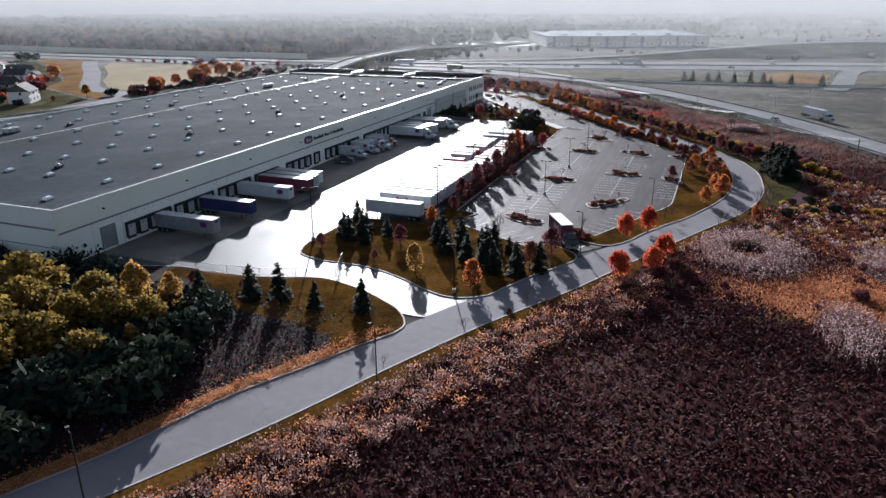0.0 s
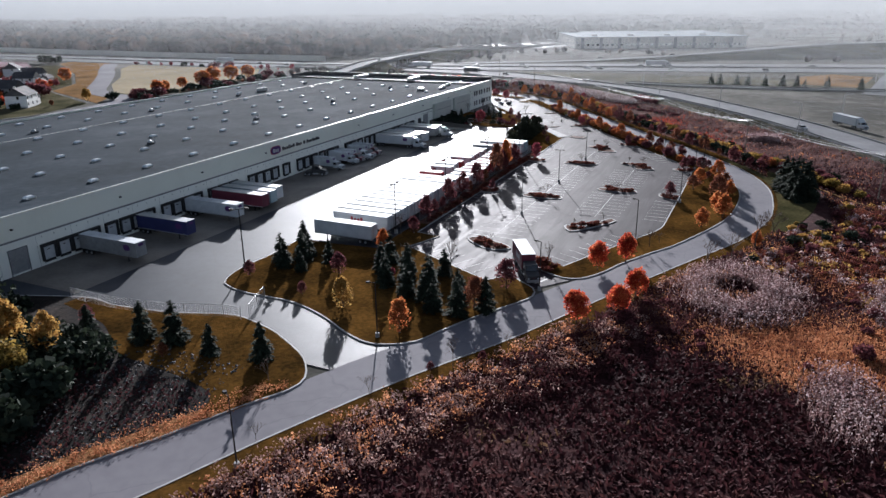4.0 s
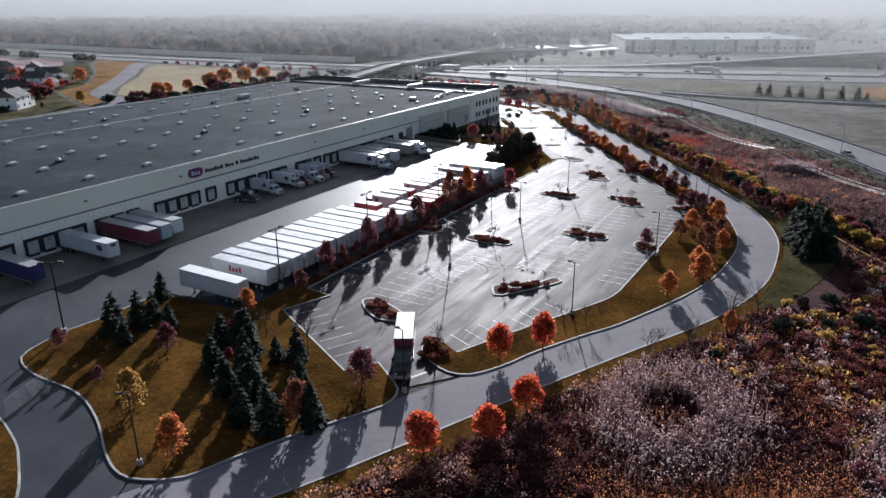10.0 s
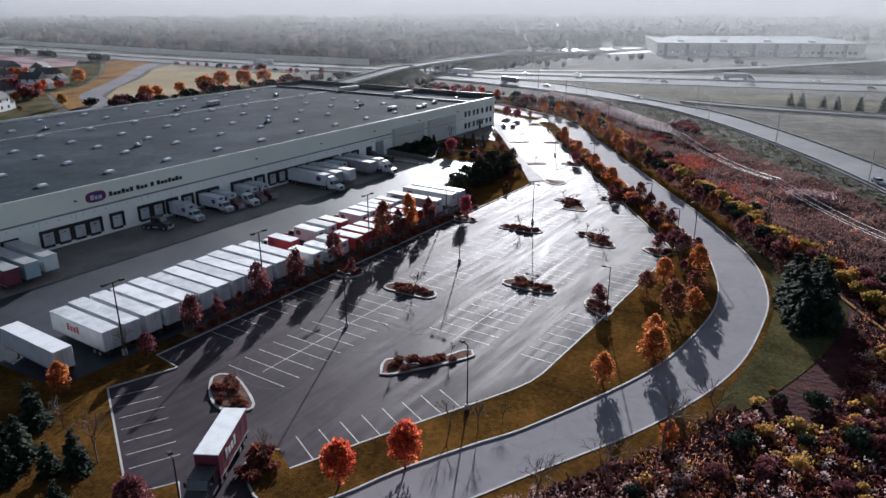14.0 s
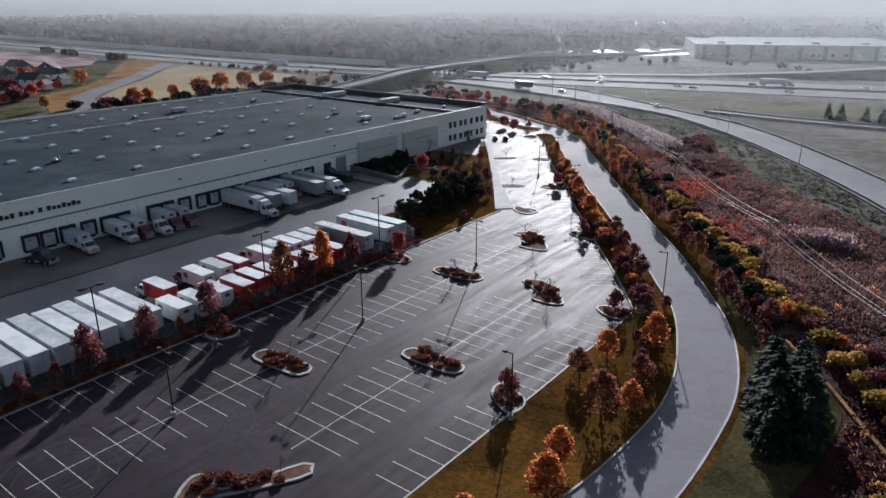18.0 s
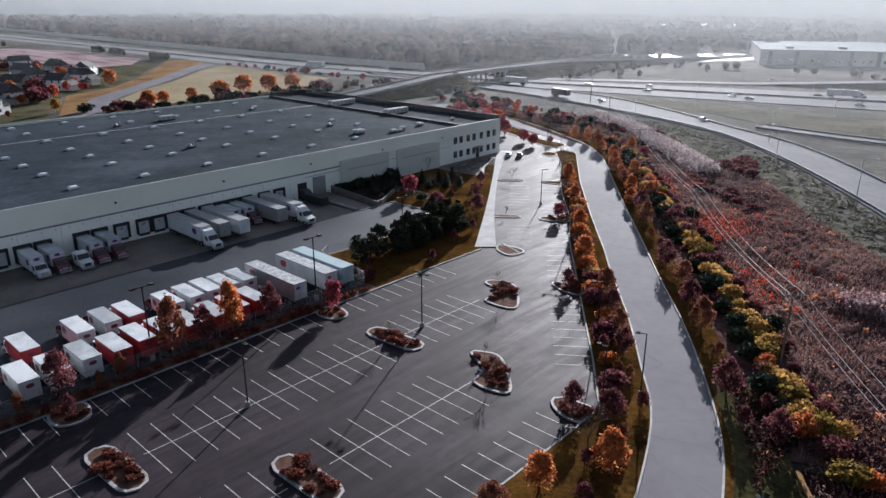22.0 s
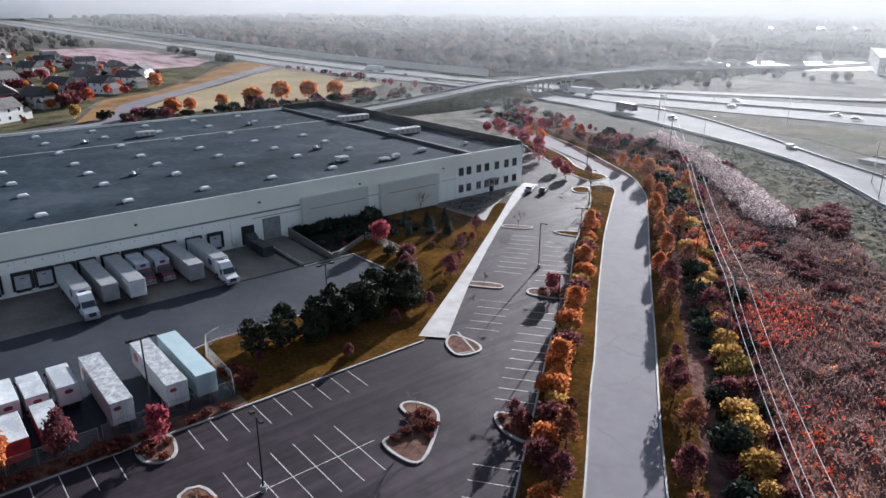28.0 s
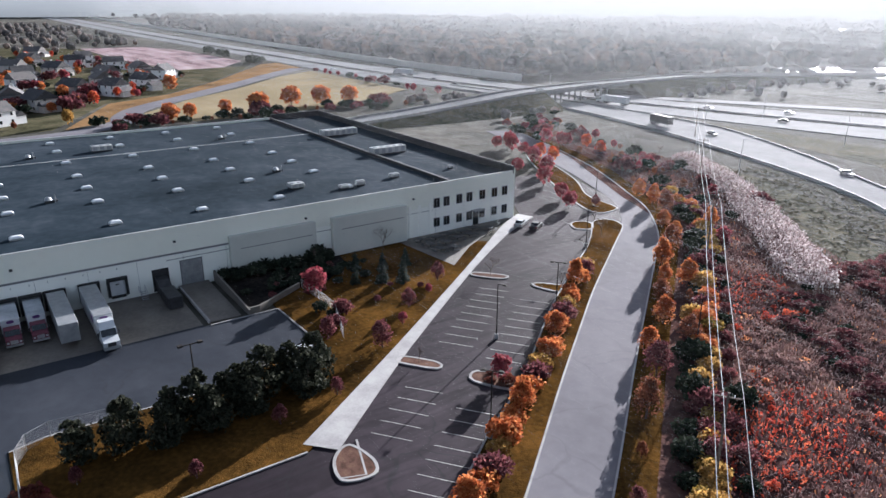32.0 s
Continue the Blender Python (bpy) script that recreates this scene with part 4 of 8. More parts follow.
# raised panels and office windows
for y0, y1 in ((102.5, 119.2), (122.8, 139.8)):
    part("feature_panel", Geo().box(0.0, 1.1, y0, y1, 0.2, 7.9), M_PANEL, wh, "projecting grey-beige wall panel")
    part("panel_reveal", Geo().box(1.08, 1.13, y0 + 1.8, y1 - 0.8, 5.35, 5.5), M_STRIPE, wh)
WIN = [148.0, 150.6, 154.0, 156.8, 160.4, 163.9, 166.9]
for y in WIN:
    for z0, z1 in ((1.6, 3.5), (5.9, 7.9)):
        w = part("window", Geo().box(-0.1, 0.05, y - 0.75, y + 0.75, z0, z1), M_GLASS, wh, "dark office window")
        gf = Geo()
        gf.box(-0.05, 0.09, y - 0.82, y - 0.73, z0 - 0.07, z1 + 0.07).box(-0.05, 0.09, y + 0.73, y + 0.82, z0 - 0.07, z1 + 0.07).box(-0.05, 0.09, y - 0.73, y + 0.73, z1 - 0.01, z1 + 0.07).box(-0.05, 0.1, y - 0.73, y + 0.73, z0 - 0.09, z0 + 0.01).box(-0.05, 0.08, y - 0.03, y + 0.03, z0, z1)
        part("window_frame", gf, M_GREY, w)
for y in (141.2, 143.6, 146.3):
    part("pilaster", Geo().box(0, 0.12, y - 0.35, y + 0.35, 0, 7.1), M_WALL_LO, wh)
door = part("office_door", Geo().box(-0.05, 0.06, 157.9, 159.4, 0.15, 3.4), M_GLASS, wh, "dark glazed office door under a small canopy")
part("canopy", Geo().box(0.0, 1.6, 157.3, 160.0, 3.5, 3.75), M_STRIPE, door)

# ---- plants ----
PROTO = {}


def lobes(r, n, rx, rz, zc, k=0.45):
    out = []
    for i in range(n):
        a = 2 * math.pi * (i / n) + r.uniform(-0.4, 0.4)
        h = r.uniform(-0.75, 0.85)
        w = math.sqrt(max(0.05, 1 - h * h)) * r.uniform(0.45, 0.75)
        out.append((math.cos(a) * w * rx, math.sin(a) * w * rx, zc + h * rz * 0.72, r.uniform(k * 0.75, k * 1.15) * rx))
    out.append((0, 0, zc + rz * 0.55, k * rx))
    return out


def limb_geo(r, trunk_h, trunk_r, tips):
    g = Geo()
    bend = Vector((r.uniform(-0.1, 0.1), r.uniform(-0.1, 0.1), 0))
    top = Vector((0, 0, trunk_h)) + bend
    g.tube((0, 0, -0.1), (0, 0, 0.25), trunk_r * 1.5, trunk_r, 7).tube((0, 0, 0.25), top, trunk_r, trunk_r * 0.7, 7)
    for tip in tips:
        tip = Vector(tip)
        s = top * r.uniform(0.75, 1.0)
        m = s.lerp(tip, 0.5) + Vector((r.uniform(-0.2, 0.2), r.uniform(-0.2, 0.2), r.uniform(0, 0.2)))
        g.tube(s, m, trunk_r * 0.45, trunk_r * 0.28, 5, False).tube(m, tip, trunk_r * 0.28, trunk_r * 0.1, 4, False)
    return g


def broadleaf(seed, rx, rz, zc, n, size, core=0.3, trunk=0.1, limbs_n=8, taper=0.0):
    """Trunk with limbs, and a crown of separate leaves on uneven lobes; about a 5 m tree."""
    r = np.random.default_rng(seed)
    lb = lobes(r, 11, rx, rz, zc)
    g = limb_geo(r, zc - rz * 0.55, trunk, [(x, y, z) for x, y, z, q in lb[:limbs_n]])
    idx = r.integers(0, len(lb), n)
    L = np.array(lb)[idx]
    d = rand_unit(r, n)
    rad = L[:, 3] * (r.random(n) ** 0.4) * r.uniform(0.85, 1.25, n)
    c = L[:, :3] + d * rad[:, None] * np.array([1, 1, 0.85])
    k = r.random(n) < core
    d2 = rand_unit(r, n) * (r.random(n) ** 0.33)[:, None]
    up = np.clip(d2[:, 2], -1, 1)
    c[k] = (d2 * np.array([rx, rx, rz]) * (0.98 - 0.22 * up)[:, None] + np.array([0, 0, zc]))[k]
    if taper:
        # ovate crown: full near the base, drawn in towards the tip
        t = np.clip((c[:, 2] - (zc - rz)) / (2.1 * rz), 0, 1.05)
        c[:, :2] *= (1 + 0.25 * taper - taper * t ** 1.3)[:, None]
        c[:, 2] -= 0.35 * taper * (1 - t) * rz * 0.6
    u, v = leaf_axes(r, n, size, 0.7)
    return g.mesh("trunk"), quad_mesh("crown", quads(c, u, v))


def boughs(seed, R, H, nb, per, size, rounded=False, low=0.06):
    """Evergreen: a stem with separate boughs, each a spray of needle tufts."""
    r = np.random.default_rng(seed)
    g = Geo().tube((0, 0, -0.1), (0, 0, H * 0.96), 0.14, 0.02, 6)
    h = low + (1 - low) * (1 - (1 - r.random(nb)) ** (0.8 if rounded else 0.62))
    az = np.arange(nb) * 2.399 + r.uniform(-0.5, 0.5, nb)
    prof = (1 - h) ** 0.5 * (0.7 + 0.3 * np.minimum(1, h / 0.25)) if rounded else (1 - h) ** 0.8
    ln = R * prof * r.uniform(0.6, 1.2, nb) + 0.12
    H0, A0, L0 = np.repeat(h, per), np.repeat(az, per), np.repeat(ln, per)
    n = nb * per
    t = r.random(n) ** (0.45 if rounded else 0.6)
    side = r.normal(0, 0.2 if rounded else 0.16, n) * L0 * (0.4 + 0.6 * t)
    rad = L0 * t
    lift = (0.28 if rounded else -0.22)
    c = np.c_[np.cos(A0) * rad - np.sin(A0) * side, np.sin(A0) * rad + np.cos(A0) * side, H0 * H + lift * rad * t + r.normal(0, 0.12 if rounded else 0.07, n) * L0]
    c[:, 2] = np.clip(c[:, 2], 0.12, H)
    if rounded:
        u, v = leaf_axes(r, n, size, 0.7)
    else:
        u = np.c_[np.cos(A0), np.sin(A0), r.uniform(-0.6, 0.1, n)] * (size * r.uniform(0.7, 1.4, n))[:, None]
        v = np.c_[-np.sin(A0), np.cos(A0), r.uniform(-0.5, 0.5, n)] * (size * 0.45 * r.uniform(0.6, 1.3, n))[:, None]
    return g.mesh("trunk"), quad_mesh("crown", quads(c, u, v))


def bare(seed, H):
    """Leafless tree: limbs that fork into fine twigs."""
    r = np.random.default_rng(seed)
    g, tw = Geo(), Geo()
    def grow(p, d, l, rad, depth):
        q = p + d * l
        (g if depth < 2 else tw).tube(p, q, rad, rad * 0.65, 5 if depth < 2 else 3, False)
        if depth >= 5:
            return
        for i in range(3 if depth < 4 else 2):
            e = (d + Vector(r.normal(size=3)) * (0.42 if depth else 0.36) + Vector((0, 0, 0.12))).normalized()
            grow(p.lerp(q, r.uniform(0.75, 1.0)), e, l * r.uniform(0.58, 0.84), rad * 0.62, depth + 1)
    grow(Vector((0, 0, -0.1)), Vector((0, 0, 1)), H * 0.33, H * 0.018, 0)
    return g.mesh("trunk"), tw.mesh("twigs", False)


def bush(seed, R, H, n, size):
    r = np.random.default_rng(seed)
    g = Geo()
    for i in range(7):
        a = r.uniform(0, 6.28)
        g.tube((0.1 * math.cos(a), 0.1 * math.sin(a), -0.05), (R * 0.6 * math.cos(a), R * 0.6 * math.sin(a), H * r.uniform(0.5, 0.8)), 0.03, 0.012, 4, False)
    lb = [(R * 0.55 * math.cos(a), R * 0.55 * math.sin(a), H * r.uniform(0.4, 0.65), R * r.uniform(0.4, 0.6)) for a in np.linspace(0, 5.4, 7) + r.uniform(0, 1)] + [(0, 0, H * 0.7, R * 0.5)]
    L = np.array(lb)[r.integers(0, len(lb), n)]
    d = rand_unit(r, n)
    c = L[:, :3] + d * (L[:, 3] * r.random(n) ** 0.35 * r.uniform(0.8, 1.25, n))[:, None] * np.array([1, 1, H / R * 0.6])
    c[:, 2] = np.maximum(c[:, 2], 0.05)
    u, v = leaf_axes(r, n, size, 0.7)
    return g.mesh("stems"), quad_mesh("foliage", quads(c, u, v))


KINDS = {
    # kind: builder, variants, wood material, leaf material, label, category, nominal height, part names
    "red_maple": (lambda s: broadleaf(s, 1.8, 1.95, 2.95, 2600, 0.115, 0.35, taper=0.3), 3, M_BARK, L_RED, "round red maple in full autumn colour", "tree", 5.0),
    "orange_tree": (lambda s: broadleaf(s, 1.5, 2.1, 3.0, 1900, 0.105, 0.3, taper=0.7), 3, M_BARK, L_ORANGE, "slender orange-leaved autumn tree", "tree", 5.2),
    "gold_tree": (lambda s: broadleaf(s, 1.6, 2.3, 3.1, 1900, 0.11, 0.3, taper=0.7), 3, M_BARK, L_GOLD, "golden yellow autumn tree with a loose crown", "tree", 5.4),
    "purple_tree": (lambda s: broadleaf(s, 1.55, 1.9, 2.7, 1350, 0.105, 0.3, taper=0.5), 3, M_BARK, L_PURPLE, "dark purple-leaved ornamental tree", "tree", 4.7),
    "pink_tree": (lambda s: broadleaf(s, 1.4, 1.6, 2.5, 900, 0.14), 2, M_BARK, L_PINK, "bright crimson pink burning bush tree", "tree", 4.2),
    "brown_tree": (lambda s: broadleaf(s, 1.65, 2.1, 3.1, 1450, 0.105, 0.3, taper=0.7), 3, M_BARK, L_BROWN, "rust brown tree keeping its dry leaves", "tree", 5.3),
    "olive_tree": (lambda s: broadleaf(s, 2.0, 2.3, 3.1, 1900, 0.14, 0.06), 3, M_BARK, L_OLIVE, "olive-yellow broadleaf tree beginning to turn", "tree", 5.4),
    "bare_tree": (lambda s: bare(s, 6.0), 4, M_BARK, M_TWIG, "leafless grey tree with fine twigs", "tree", 6.0),
    "spruce": (lambda s: boughs(s, 2.15, 7.0, 120, 20, 0.26), 3, M_BARK, L_NEEDLE, "dark green spruce, conical and dense", "conifer", 7.0),
    "pine": (lambda s: boughs(s + 40, 2.6, 6.0, 70, 34, 0.17, True), 3, M_BARK, L_PINE, "broad dark green pine tree", "conifer", 5.8),
    "red_shrub": (lambda s: bush(s, 0.75, 0.7, 260, 0.1), 3, M_TWIG, L_SHRUB, "low russet red shrub on mulch", "shrub", 0.9),
    "olive_bush": (lambda s: bush(s, 1.8, 2.6, 900, 0.15), 3, M_TWIG, L_OLIVE, "olive and yellow overgrown bush", "bush", 3.2),
    "gold_bush": (lambda s: bush(s, 1.7, 2.4, 850, 0.15), 3, M_TWIG, L_GOLD, "golden yellow rounded autumn bush", "bush", 3.0),
    "orange_bush": (lambda s: bush(s, 1.5, 2.4, 850, 0.15), 3, M_TWIG, L_ORANGE, "bright orange autumn bush beside the road", "bush", 3.0),
    "plum_bush": (lambda s: bush(s, 1.6, 2.4, 800, 0.15), 3, M_TWIG, L_PURPLE, "dense dark plum-coloured roadside bush", "bush", 3.0),
    "dark_bush": (lambda s: bush(s, 1.9, 2.6, 520, 0.22), 3, M_TWIG, L_NEEDLE, "dark green bushy undergrowth", "bush", 3.2),
    "lo:red_maple": (lambda s: broadleaf(s, 1.9, 1.9, 3.0, 420, 0.3, 0.5), 2, M_BARK, L_RED, "round red maple in full autumn colour", "tree", 5.0),
    "lo:pink_tree": (lambda s: broadleaf(s, 1.7, 1.6, 2.5, 380, 0.28, 0.5), 2, M_BARK, L_PINK, "crimson pink ornamental tree", "tree", 4.2),
    "lo:orange_tree": (lambda s: broadleaf(s, 1.9, 2.1, 3.0, 460, 0.3, 0.55), 2, M_BARK, L_ORANGE, "round orange-leaved autumn tree", "tree", 5.2),
    "lo:gold_tree": (lambda s: broadleaf(s, 1.8, 2.2, 3.2, 420, 0.3, 0.5), 2, M_BARK, L_GOLD, "golden yellow autumn tree", "tree", 5.4),
    "lo:brown_tree": (lambda s: broadleaf(s, 1.8, 2.0, 3.1, 400, 0.3, 0.5), 2, M_BARK, L_BROWN, "rust brown tree keeping its dry leaves", "tree", 5.3),
    "lo:plum_bush": (lambda s: bush(s, 1.9, 2.4, 260, 0.3), 2, M_TWIG, L_PURPLE, "dense dark plum-coloured bush", "bush", 3.0),
    "lo:dark_bush": (lambda s: bush(s, 2.1, 2.6, 260, 0.34), 2, M_TWIG, L_NEEDLE, "dark green bushy undergrowth", "bush", 3.2),
}
TURN = np.random.default_rng(7)


def plant(kind, x, y, height, z=0.12, wide=1.0, label="", group=""):
    build, variants, wood, leaf, lab, cat, nominal = KINDS[kind]
    k = int(TURN.integers(0, variants))
    s = height / nominal
    m = pose(x, y, z, 0, 0, float(TURN.uniform(0, 360))) @ Matrix.Diagonal((s * wide, s * wide, s, 1))
    name = kind.split(":")[-1]
    if (kind, k) not in PROTO:
        a, b = build(k * 13 + 5)
        t = thing(name, label or lab, cat, group, at=m)
        woodn, leafn = ("stem", "foliage") if "bush" in kind or "shrub" in kind else ("trunk", "twig_crown" if kind == "bare_tree" else "crown")
        part(woodn, a, wood, t)
        part(leafn, b, leaf, t)
        PROTO[(kind, k)] = t
        return t
    return copy_thing(PROTO[(kind, k)], m)


# conifers of the entrance lawns
for x, y, h in ((42.3, -88.6, 6.4), (47.1, -87.2, 6.6), (54.4, -88, 5.2), (62.3, -86.5, 5.8), (33.4, -90.5, 5.5),
                (43.4, -55.6, 6.8), (44.6, -51.6, 7.4), (40.6, -53, 6), (38.4, -42.4, 5.4), (47.6, -56.4, 5), (61.2, -50.4, 6.2), (60.4, -45.6, 6.4), (66.4, -50.2, 6.8), (72.6, -47.6, 5.6), (67.7, -52.5, 6), (70.6, -49.5, 5), (74.5, -58.5, 8.2), (77.5, -63, 6.8),
                (81.5, -62.5, 7.2), (85, -59.2, 6.6), (77.2, -52.2, 4.6), (65, -55.8, 6.2), (70.5, -58.8, 7), (79.6, -56, 5), (49.5, -50, 5), (44, -48.5, 5)):
    plant("spruce", x, y, h)
for kind, x, y, h in (("gold_tree", 63.2, -66.9, 6), ("orange_tree", 76, -71.6, 6.2), ("brown_tree", 83.2, -59.6, 6.4), ("purple_tree", 54.6, -54.6, 4.8), ("purple_tree", 54, -65.2, 2.6),
                      ("orange_tree", 55.6, -39.9, 5), ("bare_tree", 73, -45.6, 6), ("purple_tree", 84.9, -49, 6), ("purple_tree", 40.2, -61.8, 3.4), ("bare_tree", 54.5, -30, 4.5),
                      ("purple_tree", 56.6, -28, 4.2), ("bare_tree", 63.5, -44, 4.5), ("brown_tree", 49, -91.5, 2.6), ("purple_tree", 30, -88, 3.6), ("bare_tree", 66.8, -91, 5),
                      ("gold_tree", 28.3, -99.4, 8.6), ("gold_tree", 33, -97, 7.2), ("gold_tree", 38.5, -111, 5), ("purple_tree", 38, -85.5, 2.6), ("pink_tree", 64.5, -52.5, 2), ("red_shrub", 58, -45, 1.6)):
    plant(kind, x, y, h)
for x, y, h in ((20.6, -112, 8.4), (27.3, -110.8, 7), (32.4, -108, 7.6), (14, -106, 6), (11, -116, 6.4), (23, -120, 6), (30, -118, 5), (17, -127, 6.5), (36, -105, 3.6), (25, -104, 5), (28, -126, 5.4), (38, -118, 3.4), (20, -134, 6)):
    plant("olive_tree", x, y, h * 1.15, wide=1.1)
# dark bushes heaped here partly to stand in for tree shade
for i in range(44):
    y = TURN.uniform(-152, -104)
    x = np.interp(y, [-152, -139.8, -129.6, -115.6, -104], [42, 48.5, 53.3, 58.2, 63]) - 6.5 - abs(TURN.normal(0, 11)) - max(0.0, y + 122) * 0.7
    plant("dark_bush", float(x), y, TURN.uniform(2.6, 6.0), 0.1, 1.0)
# trees on the outer verge
for x, y, h in ((99.3, -57.6, 5.8), (104.5, -52, 5.4), (106, -44.6, 5.6)):
    plant("red_maple", x, y, h)
for kind, x, y, h in (("bare_tree", 115.5, -25.4, 7.2), ("bare_tree", 119.5, -18.3, 8), ("bare_tree", 123.4, -10.4, 7.4), ("bare_tree", 126.6, -1.6, 7.4), ("orange_tree", 123.6, -9.2, 4.2),
                      ("purple_tree", 85.2, -80.3, 3.2), ("purple_tree", 90.7, -75.3, 3.8), ("bare_tree", 80.5, -88.5, 4), ("bare_tree", 87.5, -78, 4.4), ("bare_tree", 73.5, -102, 3.2), ("bare_tree", 92.8, -70.6, 4.6)):
    plant(kind, x, y, h, 0.05)
# strip south of the car park
for x, y, h in ((97.4, -40.2 + 6, 5.2), (101.4, -28.2, 5.4)):
    plant("red_maple", x, y, h, wide=0.85)
for kind, x, y, h in (("bare_tree", 101, -18.8, 3), ("bare_tree", 104.1, -17.6, 3.2), ("bare_tree", 105.6, -14.4, 3), ("orange_tree", 112.4, 0, 4.8), ("orange_tree", 116.2, 8.4, 4.8), ("orange_tree", 114.4, 14.6, 5),
                      ("orange_tree", 108.4, 39.4, 4.6), ("brown_tree", 115.2, 35, 4.8), ("orange_tree", 112.5, 46.4, 4.6), ("purple_tree", 110, 46, 4), ("brown_tree", 114, 25.8, 5), ("purple_tree", 113, 40.5, 4.6), ("orange_tree", 116.4, 29, 4.4),
                      ("brown_tree", 110.5, 52.5, 4.8), ("purple_tree", 107.5, 55.5, 4.2), ("brown_tree", 107.5, 33, 4), ("purple_tree", 109, 60.2, 4.4), ("bare_tree", 108.5, 48.5, 4)):
    plant(kind, x, y, h * 1.08, 0.12, 1.2)
# shrubs and trees of the long strip
edge = resample([(104.6, 57.5), (98, 67), (83, 87.2), (66.2, 110), (58.9, 121.5), (44.1, 140.5), (37, 150.7), (30, 161)], 38)
line = offset(edge, -2.2)
for i, (x, y) in enumerate(line[1:-1]):
    if i < 9:
        kind, h = ("plum_bush", "brown_tree", "orange_bush", "purple_tree")[i % 4], (2.8, 4.4, 2.6, 4.2)[i % 4]
    else:
        kind, h = ("orange_bush", "orange_bush", "orange_tree", "orange_bush", "plum_bush", "gold_bush")[i % 6], (3, 2.6, 4.4, 3.2, 2.8, 2.4)[i % 6]
    plant(kind, x + TURN.uniform(-0.6, 0.6), y + TURN.uniform(-0.6, 0.6), h * TURN.uniform(1.0, 1.35))
for i, (x, y) in enumerate(offset(edge, -4.4)[2:13:2]):
    plant("purple_tree" if i % 2 else "brown_tree", x, y, 4.6)
# far bank of the road: trees near the kerb, then a close row of bushes
out = [p for p in resample(OUTER, 240) if p[1] > 62 and p[0] > 2]
for i, (x, y) in enumerate(resample(offset(out, -9.4), 104)):
    kind = ("olive_bush", "gold_bush", "gold_bush", "olive_bush", "olive_bush", "plum_bush", "gold_bush", "orange_bush", "gold_bush")[int(TURN.integers(0, 9))] if y < 150 else ("orange_bush", "gold_bush", "plum_bush", "olive_bush", "orange_bush")[int(TURN.integers(0, 5))]
    plant(kind, x + TURN.uniform(-0.9, 0.9), y + TURN.uniform(-0.9, 0.9), TURN.uniform(2.2, 3.8), 0.0)
for i, (x, y) in enumerate(resample(offset(out, -7.2), 40)):
    plant(("dark_bush", "plum_bush", "dark_bush")[int(TURN.integers(0, 3))], x + TURN.uniform(-0.6, 0.6), y + TURN.uniform(-0.6, 0.6), TURN.uniform(1.4, 2.6), 0.0)
for i, (x, y) in enumerate(resample(offset(out, -12.4), 34)):
    plant(("plum_bush", "plum_bush", "dark_bush", "plum_bush")[int(TURN.integers(0, 4))], x + TURN.uniform(-1, 1), y + TURN.uniform(-1, 1), TURN.uniform(1.4, 2.6), 0.0)
for i, (x, y) in enumerate(resample(offset(out, -2.3), 22)):
    kind = ("purple_tree", "purple_tree", "brown_tree", "brown_tree", "purple_tree", "brown_tree")[i % 6] if y < 140 else ("orange_tree", "brown_tree", "orange_tree")[i % 3]
    plant(kind, x + TURN.uniform(-0.3, 0.3), y + TURN.uniform(-1.5, 1.5), TURN.uniform(4.8, 6.2), 0.1)
for kind, x, y, h in (("orange_tree", 50, 168, 6), ("brown_tree", 55, 162, 5.6), ("gold_bush", 60, 156, 3.4), ("orange_tree", 32, 200, 5), ("pink_tree", 40, 193, 4.4), ("brown_tree", 64, 150, 5)):
    plant(kind, x, y, h, 0.05)
for x, y, h in ((128.8, 42, 8), (130, 38.4, 9), (132.6, 41, 8.4), (130.8, 34.4, 7.6), (133.8, 36.8, 8.2), (131.8, 45, 7.2), (134.6, 32.6, 6.8), (132, 30.6, 6)):
    plant("spruce", x, y, h * 1.22, 0.1, 1.1)
for kind, x, y, h in (("olive_bush", 131.4, 61.5, 3.4), ("gold_bush", 134.6, 56, 3), ("olive_bush", 137.6, 51.4, 3.6), ("gold_bush", 136, 58, 2.6), ("olive_bush", 140.2, 47, 3.4), ("plum_bush", 139.6, 53, 3), ("orange_bush", 133.4, 62.4, 2.4), ("gold_bush", 142.6, 43.6, 3), ("plum_bush", 144.6, 48, 2.8), ("plum_bush", 138, 60, 2.6),
                      ("olive_bush", 146, 39.6, 3), ("plum_bush", 129, 65.4, 3), ("olive_bush", 126.4, 68.6, 3.4), ("gold_bush", 128.6, 69.6, 2.8), ("purple_tree", 123.6, 63.6, 5.4), ("purple_tree", 120.4, 69.8, 5), ("dark_bush", 141, 57, 2.4), ("pink_tree", 148, 40, 2.4)):
    plant(kind, x, y, h, 0.05)
# trees behind the parked trucks
for kind, x, y, h in (("brown_tree", 54.6, 20.4, 5.6), ("brown_tree", 54.8, 27.6, 5.8), ("orange_tree", 54.4, 37.2, 5.4), ("brown_tree", 55, 8, 5), ("brown_tree", 55, 17.4, 3.6), ("pink_tree", 58.9, 52.6, 3.8), ("purple_tree", 54.8, 13, 5.2), ("purple_tree", 55.2, -5.8, 5.4), ("purple_tree", 55.4, -14.6, 5.4), ("purple_tree", 55.2, 2.4, 5.2), ("purple_tree", 55.4, -10.4, 4.8), ("purple_tree", 55.2, 32.4, 5), ("purple_tree", 55, 43.6, 5), ("purple_tree", 55.4, -19.4, 4.6), ("purple_tree", 59.5, 12, 2.4)):
    plant(kind, x, y, h * 1.48, 0.12, 0.72)
